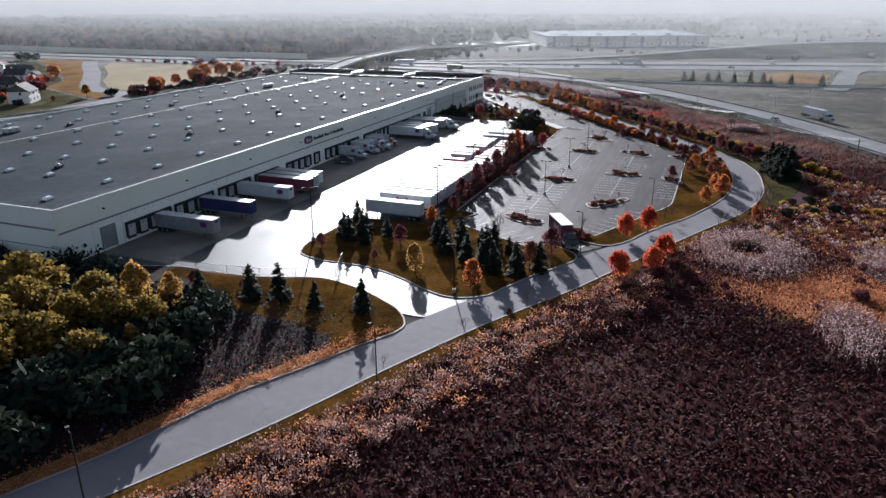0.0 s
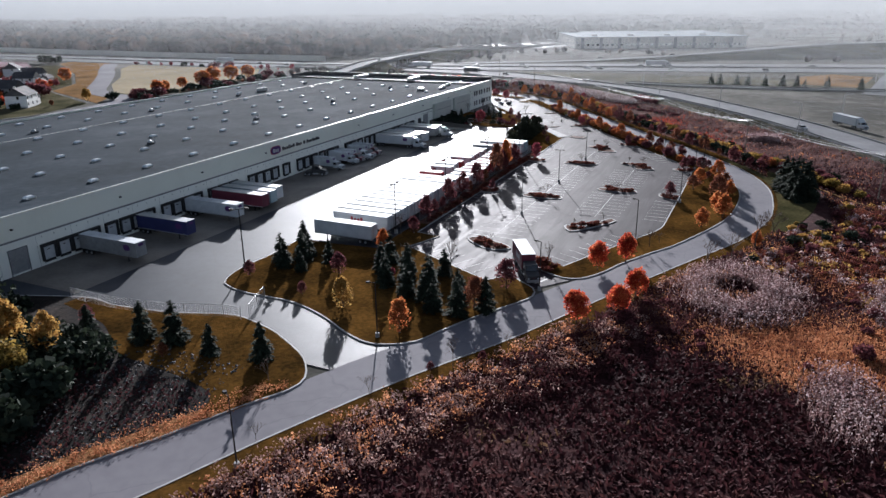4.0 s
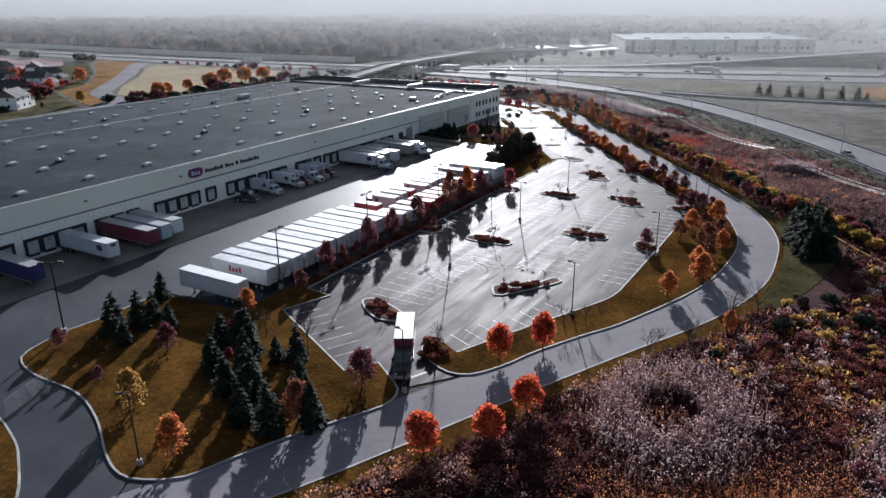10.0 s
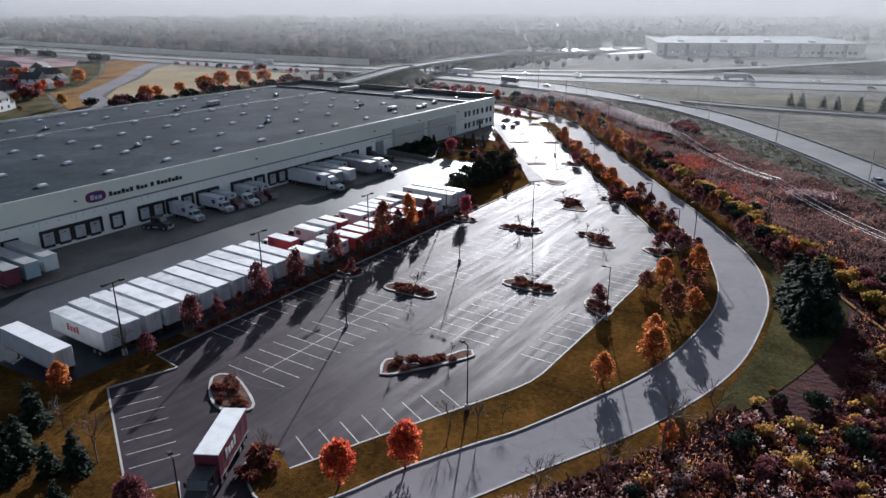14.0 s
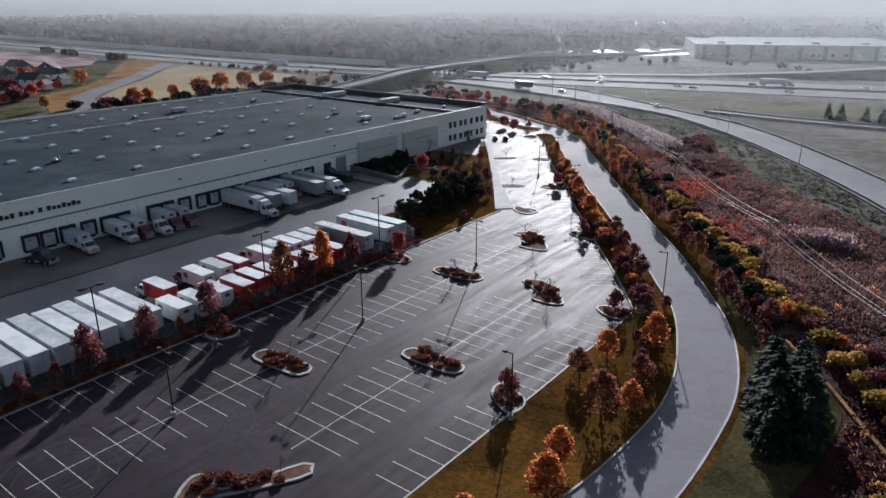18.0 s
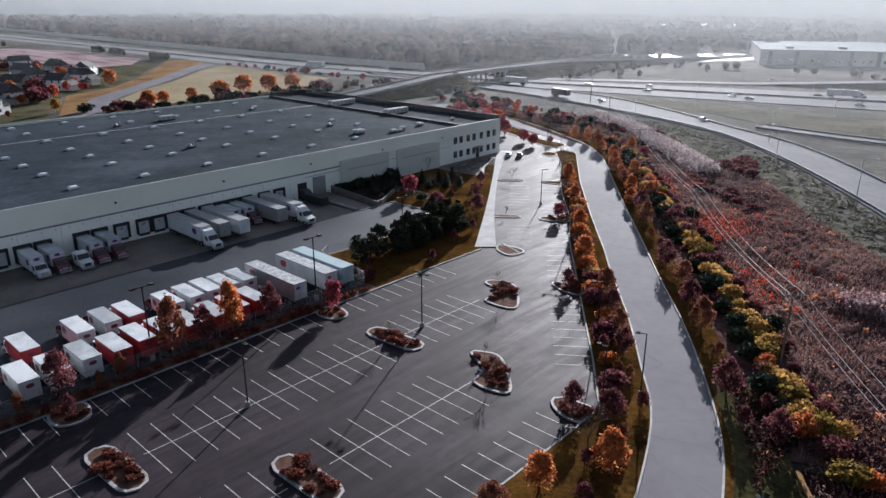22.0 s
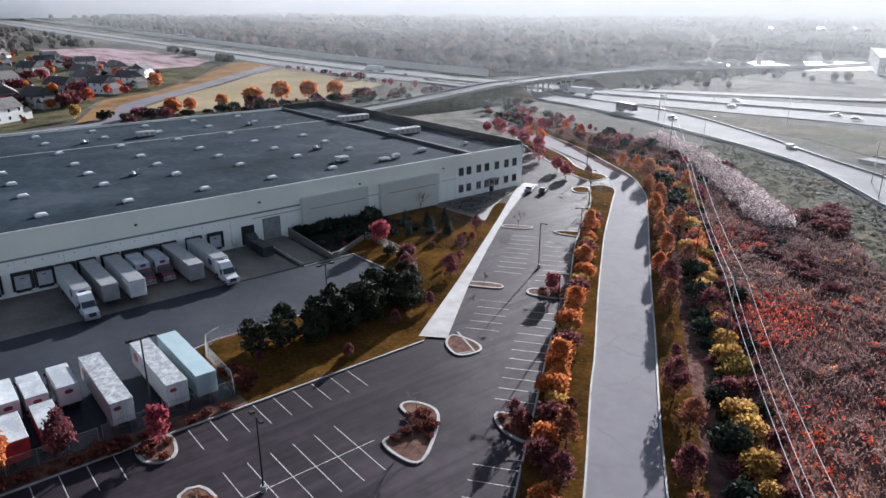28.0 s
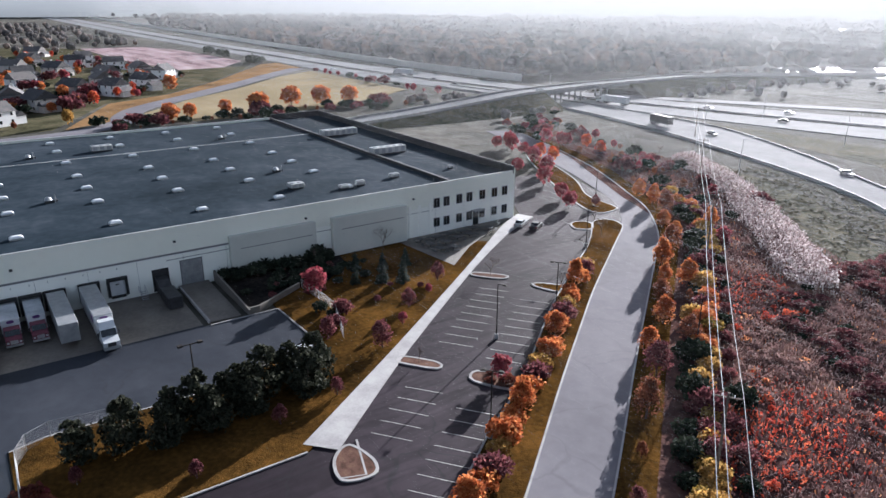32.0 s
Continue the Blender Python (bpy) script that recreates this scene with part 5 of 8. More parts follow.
# planting between yard and walk
for x, y, h in ((44.6, 70.4, 4.8), (44.8, 75.2, 5.8), (45, 80.4, 5.4), (44.6, 83.6, 5.8), (43.6, 87.4, 5.6), (42.6, 92.4, 5.8), (41.6, 96.2, 5.2), (43.4, 99.6, 5.8), (46.6, 84.6, 5), (46.2, 89.6, 5), (46, 97, 5.2), (40, 100.6, 4.6), (41.4, 89.6, 4.8), (47.2, 79.2, 4.4)):
    plant("pine", x, y, h * 1.08)
for kind, x, y, h in (("purple_tree", 48.6, 69.6, 4.4), ("purple_tree", 54.6, 80.2, 4.6), ("purple_tree", 50.1, 91.4, 5.4), ("purple_tree", 48, 100, 5.2), ("purple_tree", 39.9, 111.3, 4.8), ("pink_tree", 35, 117.8, 4.8), ("pink_tree", 17.2, 111.2, 5.6),
                      ("purple_tree", 23, 132.6, 4.2), ("pink_tree", 27, 128, 4), ("bare_tree", 2.6, 133, 7), ("pink_tree", 49, 66.8, 2.4), ("purple_tree", 30, 122, 4), ("purple_tree", 33, 106, 4), ("purple_tree", 36, 113, 3.6), ("plum_bush", 26, 112, 2.6), ("plum_bush", 30, 109, 2.2), ("bare_tree", 3, 118, 5)):
    plant(kind, x, y, h)
for i in range(22):
    plant(("dark_bush", "plum_bush", "dark_bush")[int(TURN.integers(0, 3))], TURN.uniform(4, 26), TURN.uniform(104, 130), TURN.uniform(0.8, 1.7), 0.12)
for x, y, h in ((10.6, 122.4, 4.8), (18.4, 123.8, 5), (20, 127, 4.8), (13.2, 131.8, 4), (6.2, 117.4, 5), (16, 119.5, 3.4), (12.5, 127.2, 3.6)):
    plant("spruce", x, y, h)
for i in range(16):
    plant("dark_bush", TURN.uniform(1.2, 3), 101 + i * 1.35, TURN.uniform(1.6, 2.8), wide=0.8)
for i in range(10):
    plant("red_shrub", 88.2 + TURN.uniform(-1.4, 1.6), -36.8 + TURN.uniform(-1.8, 1.6), TURN.uniform(0.7, 1.1), 0.12)
for i in range(26):
    plant("dark_bush", TURN.uniform(1.5, 11.5), TURN.uniform(101, 121), TURN.uniform(0.6, 1.3), 0.13, 1.3)
# trees in the islands
for kind, x, y, h in (("bare_tree", 74, 12, 3.2), ("bare_tree", 90, 24.6, 3.2), ("bare_tree", 73.4, 51.8, 3.4), ("bare_tree", 74.5, -28, 3.6), ("bare_tree", 87, -11, 3.2), ("bare_tree", 92, -4.6, 3.2), ("bare_tree", 86.6, 57, 3.4),
                      ("bare_tree", 91.5, 53, 3.4), ("bare_tree", 71.4, 79.4, 3.8), ("bare_tree", 75.8, 75.4, 3.6), ("purple_tree", 103, 22.6, 4.6), ("purple_tree", 103, 54, 4.4), ("purple_tree", 81.2, 86.6, 4), ("pink_tree", 57, 119.6, 4),
                      ("bare_tree", 46.8, 113.2, 3.4), ("bare_tree", 26.6, 142, 3.4), ("bare_tree", 88.6, -36, 4.4), ("bare_tree", 38.5, 148.3, 3.4), ("bare_tree", 16, 180, 3.4), ("bare_tree", 27.8, 165.5, 4.2), ("purple_tree", 5, 192, 3.6), ("bare_tree", 22, 176, 4)):
    plant(kind, x, y, h)
for i, line in enumerate(ISL_LINES[:13]):
    a = np.array(line)
    cx, cy = a.mean(0)
    n = (16, 16, 16, 14, 16, 14, 14, 6, 6, 7, 7, 7, 4)[i]
    for k in range(n):
        p = a[int(TURN.integers(0, len(a)))]
        q = 0.2 + 0.6 * math.sqrt(TURN.random())
        x, y = cx + (p[0] - cx) * q, cy + (p[1] - cy) * q
        plant("red_shrub", x, y, TURN.uniform(0.42, 0.68), 0.13, 1.15)
for i in range(34):
    y = -19 + i * 2.45
    if y < 63:
        plant("red_shrub", 56.2 + TURN.uniform(-0.4, 0.3), y + TURN.uniform(-0.5, 0.5), TURN.uniform(0.5, 1.0), 0.11, 1.1)
for i in range(9):
    plant("red_shrub", 48.5 + i * 0.6, 66.3 - abs(i - 4) * 0.25, 1.1, 0.12)

# trees beyond the building and along the highway
for x, y, h in ((-190.7, 149.2, 7), (-193.1, 165.5, 7), (-190.1, 179.5, 7.4), (-200.2, 199.7, 7.6), (-198, 214.3, 7.4), (-196.3, 228.8, 6.8), (-186, 140, 6)):
    plant("lo:orange_tree", x, y, h, 0, 1.15)
for i in range(60):
    plant(("lo:brown_tree", "lo:plum_bush", "lo:dark_bush", "lo:dark_bush")[int(TURN.integers(0, 4))], TURN.uniform(-192, -170), TURN.uniform(112, 246), TURN.uniform(2.5, 5), 0)
for i in range(80):
    t = TURN.random()
    x, y = 24 - 130 * t + TURN.uniform(-8, 8), 203 + 44 * t + TURN.uniform(4, 30)
    plant(("lo:pink_tree", "lo:brown_tree", "lo:plum_bush", "lo:dark_bush", "lo:dark_bush", "lo:brown_tree", "bare_tree")[int(TURN.integers(0, 7))], x, y, TURN.uniform(2, 4.8), 0)
for x, y in ((-5, 190), (-18, 196), (-28, 206), (-40, 212), (-52, 218), (-64, 222), (2, 186), (-34, 200)):
    plant("lo:pink_tree", x, y, 5.2, 0.05, 0.95)
for x, y in ((-59, 219), (-63, 238), (-56, 242), (-49, 244), (-36, 237), (-45, 219), (-38, 218), (-66, 218)):
    plant("lo:red_maple" if x > -50 else "lo:pink_tree", x, y, 5.2, 0.05, 0.95)
for i, x in enumerate((92, 97, 106, 112, 121, 130, 137, 141, 152, 168)):
    plant("spruce", x, 292 - i * 1.2 + TURN.uniform(-2, 2), TURN.uniform(6, 8.5), 0, 1.1, label="dark spruce beyond the highway ramp")
for i in range(26):
    plant(("lo:pink_tree", "lo:dark_bush", "lo:plum_bush")[int(TURN.integers(0, 3))], -360 + i * 10 + TURN.uniform(-4, 4), 285 + TURN.uniform(-3, 3), TURN.uniform(2, 4.5), 0)
for x, y in ((-583, 277), (-575, 278), (-537, 274), (-528, 275), (-520, 274), (-456, 274), (-450, 276), (-444, 272), (-438, 275), (-448, 270)):
    plant("lo:dark_bush", x, y, 8, 0, 0.7)
# gardens and street trees of the housing estate
HOUSES = [(-312, 158), (-291, 138), (-307, 121), (-253, 99), (-284, 90), (-213, 78), (-395, 174), (-366, 182), (-386, 151), (-483, 147), (-426, 127), (-527, 159), (-623, 134), (-350, 100), (-336, 140), (-330, 74), (-228, 60), (-450, 168), (-520, 120), (-400, 105), (-470, 105), (-560, 95)]
for i in range(6):
    for j in range(3):
        HOUSES.append((-238 - 42 * i + 9 * (j % 2) + (i * 17 + j * 29) % 11, 36 - 32 * j + (i * 13) % 9))
for i in range(330):
    hx, hy = HOUSES[int(TURN.integers(0, len(HOUSES)))]
    a, d = TURN.uniform(0, 6.28), TURN.uniform(10, 18)
    x, y = hx + d * math.cos(a), hy + d * math.sin(a)
    if any(abs(x - p) < 9 and abs(y - q) < 8 for p, q in HOUSES) or (x > -235 and y > 95) or y > x * -0.85 - 75 + 20:
        continue
    plant(("lo:red_maple", "lo:orange_tree", "lo:brown_tree", "lo:pink_tree", "lo:brown_tree", "lo:dark_bush", "lo:dark_bush", "lo:plum_bush")[int(TURN.integers(0, 8))], x, y, TURN.uniform(3, 6.2), 0, 1.0)
for x, y, k in ((-198, 103, "lo:gold_tree"), (-255, 122, "lo:red_maple"), (-295, 168, "lo:orange_tree"), (-379, 126, "lo:pink_tree"), (-336, 105, "lo:pink_tree")):
    plant(k, x, y, 7, 0, 1.0)

# ---- weeds, reeds and woods: uncountable growth ----
WR = np.random.default_rng(21)


def stuff(name, verts, material, label, category):
    me = quad_mesh(name, verts)
    return tagged(part(name, me, material), label, category, kind="stuff")


OUT_A = np.array(resample(OUTER, 400))


def beyond(x, y):
    """Distance outside the road's outer kerb (positive in the field), for many points."""
    P = np.c_[x, y]
    d = np.empty(len(P))
    tn = np.gradient(OUT_A, axis=0)
    for k in range(0, len(P), 4000):
        q = P[k:k + 4000]
        dd = ((q[:, None, :] - OUT_A[None]) ** 2).sum(2)
        j = dd.argmin(1)
        s = tn[j, 0] * (q[:, 1] - OUT_A[j, 1]) - tn[j, 1] * (q[:, 0] - OUT_A[j, 0])
        d[k:k + 4000] = np.sqrt(dd.min(1)) * -np.sign(s)
    return d


def vnoise(x, y, s, seed=0):
    v = np.zeros(len(x))
    rr = np.random.default_rng(seed)
    for o in range(5):
        a, ph = rr.uniform(0, 6.28), rr.uniform(0, 6.28)
        f = s * (1 + 0.6 * o)
        v += np.sin((x * math.cos(a) + y * math.sin(a)) * f + ph + 1.5 * np.sin((x * math.sin(a) - y * math.cos(a)) * f * 0.7))
    return v / 5


def scatter(n, x0, x1, y0, y1):
    return WR.uniform(x0, x1, n), WR.uniform(y0, y1, n)


def weeds(x, y, h, w, z=0.0, lean=0.35):
    """Upright blades as thin quads."""
    n = len(x)
    a = WR.uniform(0, 6.28, n)
    hh = h * WR.uniform(0.6, 1.3, n)
    c = np.c_[x, y, z + hh * 0.45]
    u = np.c_[np.cos(a), np.sin(a), np.zeros(n)] * (w * WR.uniform(0.6, 1.4, n))[:, None]
    v = np.c_[WR.normal(size=(n, 2)) * lean, np.ones(n)]
    v /= np.linalg.norm(v, axis=1)[:, None]
    return quads(c, u, v * (hh * 0.5)[:, None])


def tufts(x, y, z, s):
    n = len(x)
    u, v = leaf_axes(WR, n, s, 0.8)
    return quads(np.c_[x, y, z * WR.uniform(0.4, 1.1, n)], u, v)


def blob(x, y, cx, cy, rx, ry):
    return np.exp(-(((x - cx) / rx) ** 2 + ((y - cy) / ry) ** 2))


# field south and east of the road
x, y = scatter(230000, 55, 190, -190, 75)
mx, my = WR.normal(121.5, 8.5, 24000), WR.normal(-37, 11, 24000)
ox, oy = WR.normal(136, 12, 26000), WR.normal(-50, 15, 26000)
x, y = np.r_[x, mx, ox], np.r_[y, my, oy]
d = beyond(x, y)
keep = (d > 2.8) & (d < 60) & ~((x > 125) & (x < 141) & (y > 3) & (y < 72) & (d < 12))
x, y, d = x[keep], y[keep], d[keep]
mound = blob(x, y, 121.5, -36.5, 9.5, 12.5)
hole = blob(x, y, 121.2, -37, 3.2, 4.8)
ring = np.clip(1.9 * mound - 0.35, 0, 1) * np.clip(1 - 2.0 * hole, 0.03, 1)
reed = np.clip(ring * (0.45 + 0.4 * vnoise(x, y, 0.5, 9)) + 0.9 * np.clip(1.6 * blob(x, y, 146, -34, 6, 12) - 0.4, 0, 1) + 0.9 * np.clip(1.7 * blob(x, y, 135, -69, 5, 10) - 0.4, 0, 1) + 0.6 * np.exp(-((d - 8) / 2.6) ** 2) * (y < -80) * np.clip(0.3 + vnoise(x, y, 0.3, 3), 0, 1), 0, 1)
rust = np.clip(0.02 + 0.45 * vnoise(x, y, 0.09, 5) + 1.5 * blob(x, y, 133, -56, 20, 10) + 0.25 * blob(x, y, 142, -22, 14, 16) + 1.1 * blob(x, y, 158, -45, 20, 26) + 0.5 * blob(x, y, 112, -30, 6, 10) - 1.0 * blob(x, y, 112, -92, 30, 34) + 0.75 * np.exp(-((d - 10) / 5) ** 2) * (y < -80), 0, 1)
is_reed = WR.random(len(x)) < reed
is_rust = ~is_reed & (WR.random(len(x)) < rust * 0.85)
is_dark = ~is_reed & ~is_rust & (hole < 0.5) & (WR.random(len(x)) < 0.62 + 0.3 * vnoise(x, y, 0.11, 41))
setting("field", slab([(p[0], p[1]) for p in offset([q for q in OUT_A.tolist() if q[1] < 60][::6], -4.0)] + [(136, 64), (215, 75), (215, -190), (60, -195)], -0.12, 0.04), M_FIELD, "dark red-brown soil of an overgrown field", "field")
def mats(x, y, z, size, tilt=0.55):
    """Flattened stems: quads lying near the ground, each tipped a little."""
    n = len(x)
    a = WR.uniform(0, 6.28, n)
    k = size * WR.uniform(0.5, 1.5, n)
    u = np.c_[np.cos(a), np.sin(a), WR.normal(0, tilt, n)] * k[:, None]
    v = np.c_[-np.sin(a), np.cos(a), WR.normal(0, tilt, n)] * (k * 0.35)[:, None]
    return quads(np.c_[x, y, z * WR.uniform(0.5, 1.5, n)], u, v)


fx, fy = x[is_dark], y[is_dark]
nf = len(fx)
ochre = np.clip(vnoise(fx, fy, 0.16, 51) * 1.3 - 0.35, 0, 0.6) > WR.random(nf)
stuff("weed_stems", np.r_[mats(fx[~ochre], fy[~ochre], 0.16, 0.3), mats(fx[~ochre] + WR.normal(0, 0.4, int((~ochre).sum())), fy[~ochre] + WR.normal(0, 0.4, int((~ochre).sum())), 0.28, 0.22, 0.8)], L_STEM, "dark maroon weeds covering the field", "weeds")
stuff("ochre_weeds", np.r_[mats(fx[ochre], fy[ochre], 0.25, 0.22, 0.8), tufts(fx[ochre], fy[ochre], np.full(int(ochre.sum()), 0.4), 0.09)], L_BROWNWEED, "dry brown grasses among the maroon weeds", "weeds")
stuff("rust_weeds", np.r_[weeds(x[is_rust], y[is_rust], 0.6, 0.04, lean=0.5), tufts(x[is_rust], y[is_rust], 0.7, 0.06), tufts(x[is_rust] + 0.2, y[is_rust] - 0.15, 0.55, 0.06)], L_RUST, "rust orange weeds and dry grasses", "weeds")
zr = 0.7 * mound[is_reed]
nr = int(is_reed.sum())
stuff("reed_stems", weeds(x[is_reed], y[is_reed], 1.2, 0.04, zr), L_BRUSH, "brown reed stems in the field", "reeds")
stuff("reed_plumes", np.r_[tufts(x[is_reed], y[is_reed], 1.5 + zr, 0.08), tufts(x[is_reed] + WR.normal(0, 0.15, nr), y[is_reed] + WR.normal(0, 0.15, nr), 1.7 + zr, 0.075)], L_REED, "pale pink reed plumes over the mound", "reeds")
x, y = scatter(5200, 55, 150, -160, -20)
d = beyond(x, y)
k = (d > 2.6) & (d < 15) & (vnoise(x, y, 0.35, 8) > 0.12)
x2, y2 = scatter(8200, 50, 125, -178, -58)
d2 = beyond(x2, y2)
k2 = (d2 > 2.4) & (d2 < 12.5) & (vnoise(x2, y2, 0.5, 15) > -0.25)
x, y, k = np.r_[x, x2], np.r_[y, y2], np.r_[k, k2]
half = WR.random(len(x)) < 0.66
for nm, kk, ma, lb in (("verge_brush", k & half, L_TAN, "tan and pink brush along the verge"), ("rust_brush", k & ~half, L_RUST, "rust orange brush along the verge")):
    q = int(kk.sum())
    stuff(nm, tufts(np.repeat(x[kk], 24) + WR.normal(0, 0.46, 24 * q), np.repeat(y[kk], 24) + WR.normal(0, 0.46, 24 * q), np.repeat(WR.uniform(0.5, 1.6, q), 24), 0.095), ma, lb, "brush")
# tufts on the inner verge and rubble slope
x = WR.uniform(0, 1, 1700)
P = np.array(resample(INNER_A, 300))
j = (x * 299).astype(int)
x, y = P[j, 0] - np.abs(WR.normal(0.6, 1.7, 1700)), P[j, 1] + WR.normal(0.3, 0.8, 1700)
stuff("slope_tufts", tufts(np.repeat(x, 9) + WR.normal(0, 0.3, 9 * 1700), np.repeat(y, 9) + WR.normal(0, 0.3, 9 * 1700), np.full(9 * 1700, 0.5), 0.06), L_RUST, "dry orange grass tufts inside the kerb", "grass")
for i in range(60):
    x, y = TURN.uniform(100, 150), TURN.uniform(-60, 30)
    if beyond(np.array([x]), np.array([y]))[0] > 7 and math.hypot(x - 121.5, y + 38) > 17:
        plant(("plum_bush", "gold_bush", "olive_bush", "plum_bush", "dark_bush")[int(TURN.integers(0, 5))] if y > -22 else ("plum_bush", "gold_bush")[int(TURN.integers(0, 8)) // 7], x, y, TURN.uniform(1.0, 2.4), 0)
# low plum bushes, partly standing in for the shadow below the maples
for i in range(14):
    y = -80 + i * 2.7
    x = 97 + (y + 66) * 0.5
    plant("plum_bush", x + TURN.uniform(0, 7), y + TURN.uniform(-1, 1), TURN.uniform(0.6, 1.3), 0, 1.3)

for i in range(34):
    x, y = TURN.uniform(129, 148), TURN.uniform(-8, 13)
    if beyond(np.array([x]), np.array([y]))[0] > 5.5:
        plant(("gold_bush", "plum_bush", "olive_bush", "gold_bush", "dark_bush", "plum_bush")[int(TURN.integers(0, 6))], x, y, TURN.uniform(0.9, 1.9), 0)
x, y = scatter(2600, 108, 168, -34, 32)
d = beyond(x, y)
k = (d > 6) & (d < 46) & ~((x > 125) & (x < 142) & (y > 3) & (d < 14)) & (np.hypot(x - 121.5, y + 38) > 15) & (vnoise(x, y, 0.2, 61) > -0.3)
x0_bend, y0_bend = x[k], y[k]
pick = WR.random(len(x0_bend))
BEND_BRUSH = ((pick < 0.6, "plum_brush", L_SHRUB, "dark plum brush outside the bend"), ((pick >= 0.6) & (pick < 0.82), "seedhead_brush", L_REED, "pinkish seed heads outside the bend"), (pick >= 0.82, "golden_brush", L_GOLD, "golden brush outside the bend"))
# bank between the hedge and the highway
CREST = np.array(resample([(-14, 254), (8, 240), (20, 230), (38, 212), (50, 200), (62, 188)], 60))
EDGE_X, EDGE_Y = [-60, -14, 12, 31, 50, 74, 84, 98, 113, 128, 146, 166], [240, 257, 241, 227, 209, 196, 182, 162, 146, 130, 102, 64]
x, y = scatter(185000, -60, 164, 55, 262)
d = beyond(x, y)
edge_y = np.interp(x, EDGE_X, EDGE_Y)
keep = (d > 8) & (d < 66) & (y < edge_y)
x, y, d, edge_y = x[keep], y[keep], d[keep], edge_y[keep]
crim = np.clip(1.3 * blob(x, y, 85, 138, 8, 12) + 0.7 * blob(x, y, 58, 172, 5, 14) + 0.5 * blob(x, y, 104, 106, 7, 16) + 0.2 * vnoise(x, y, 0.15, 11) - 0.06, 0, 0.8)
crest_d = np.sqrt(((np.c_[x, y][:, None, :] - CREST[None]) ** 2).sum(2).min(1)) if len(x) < 200000 else x
p1 = crest_d < 6.5 * (0.75 + 0.25 * vnoise(x, y, 0.5, 4))
dark = np.clip(1.2 * blob(x, y, 66, 178, 9, 8) + blob(x, y, 78, 164, 7, 9) + blob(x, y, 96, 128, 6, 9), 0, 1)
p2 = ~p1 & (WR.random(len(x)) < crim * (1 - dark))
p3 = ~p1 & ~p2 & (WR.random(len(x)) < 0.86)
p4 = ~p1 & ~p2 & ~p3 & (WR.random(len(x)) < 0.7 * (1 - dark))
n1 = int(p1.sum())
zc = 0.5 + 2.4 * np.clip(1 - crest_d[p1] / 7.5, 0, 1)
rep3 = np.repeat(np.arange(n1), 4)
stuff("bank_reeds", np.r_[weeds(x[p1], y[p1], 1.2, 0.05, zc * 0.6), tufts(x[p1][rep3] + WR.normal(0, 0.35, 4 * n1), y[p1][rep3] + WR.normal(0, 0.35, 4 * n1), zc[rep3] + 0.8, 0.13)], L_PALEREED, "pale pink reeds massed on the bank", "reeds")
stuff("bank_rust", np.r_[weeds(x[p4], y[p4], 0.45, 0.07, lean=0.7), tufts(x[p4], y[p4], 0.45, 0.1)], L_RUST, "rust and tan weeds on the bank", "weeds")
stuff("crimson_weeds", np.r_[weeds(x[p2], y[p2], 0.5, 0.08, lean=0.7), tufts(x[p2], y[p2], 0.6, 0.13)], L_CRIMSON, "crimson weeds on the bank", "weeds")
stuff("bank_brush", np.r_[weeds(x[p3], y[p3], 0.7, 0.07, lean=0.7), tufts(x[p3], y[p3], 0.6, 0.11)], L_BRUSH, "dull purple-brown brush on the bank", "brush")
def thicket(xs, ys, h0, h1, per, size, wide=0.8):
    """Low domes of twigs: uneven scrub with gaps."""
    m = len(xs)
    hh = WR.uniform(h0, h1, m)
    dd = rand_unit(WR, m * per) * (WR.random(m * per) ** 0.3)[:, None]
    dd[:, 2] = np.abs(dd[:, 2])
    rr = np.repeat(hh, per)[:, None] * np.array([wide, wide, 1.0])
    u, v = leaf_axes(WR, m * per, size, 0.7)
    return quads(np.c_[np.repeat(xs, per), np.repeat(ys, per), np.full(m * per, 0.05)] + dd * rr, u, v)


for kk, nm, ma, lb in BEND_BRUSH:
    stuff(nm, thicket(x0_bend[kk], y0_bend[kk], 0.5, 1.6, 44, 0.13), ma, lb, "brush")
tx, ty = scatter(5800, 0, 162, 60, 245)
td = beyond(tx, ty)
te = np.interp(tx, EDGE_X, EDGE_Y)
ok = (td > 14) & (td < 66) & (ty < te - 1) & (vnoise(tx, ty, 0.13, 31) > -0.05)
tx, ty = tx[ok], ty[ok]
red = (WR.random(len(tx)) < np.clip(1.5 * blob(tx, ty, 88, 136, 9, 14) + 0.8 * blob(tx, ty, 62, 170, 6, 12) + 0.6 * blob(tx, ty, 106, 108, 7, 14), 0, 0.9))
rst = ~red & (WR.random(len(tx)) < 0.14 + 0.2 * vnoise(tx, ty, 0.1, 33))
stuff("plum_thicket", thicket(tx[~red & ~rst], ty[~red & ~rst], 0.6, 1.9, 46, 0.15), L_BRUSH, "dull purple-brown thicket on the bank", "brush")
stuff("crimson_thicket", thicket(tx[red], ty[red], 0.5, 1.3, 46, 0.14), L_CRIMSON, "crimson sumac thicket on the bank", "brush")
stuff("rust_thicket", thicket(tx[rst], ty[rst], 0.5, 1.2, 40, 0.13), L_RUST, "rust brown thicket on the bank", "brush")
for i in range(46):
    t = TURN.random()
    plant("lo:plum_bush" if i % 3 else "lo:dark_bush", 60 + 26 * t + TURN.uniform(-4, 4), 182 - 26 * t + TURN.uniform(-4, 4), TURN.uniform(0.6, 1.3), 0, 1.4)
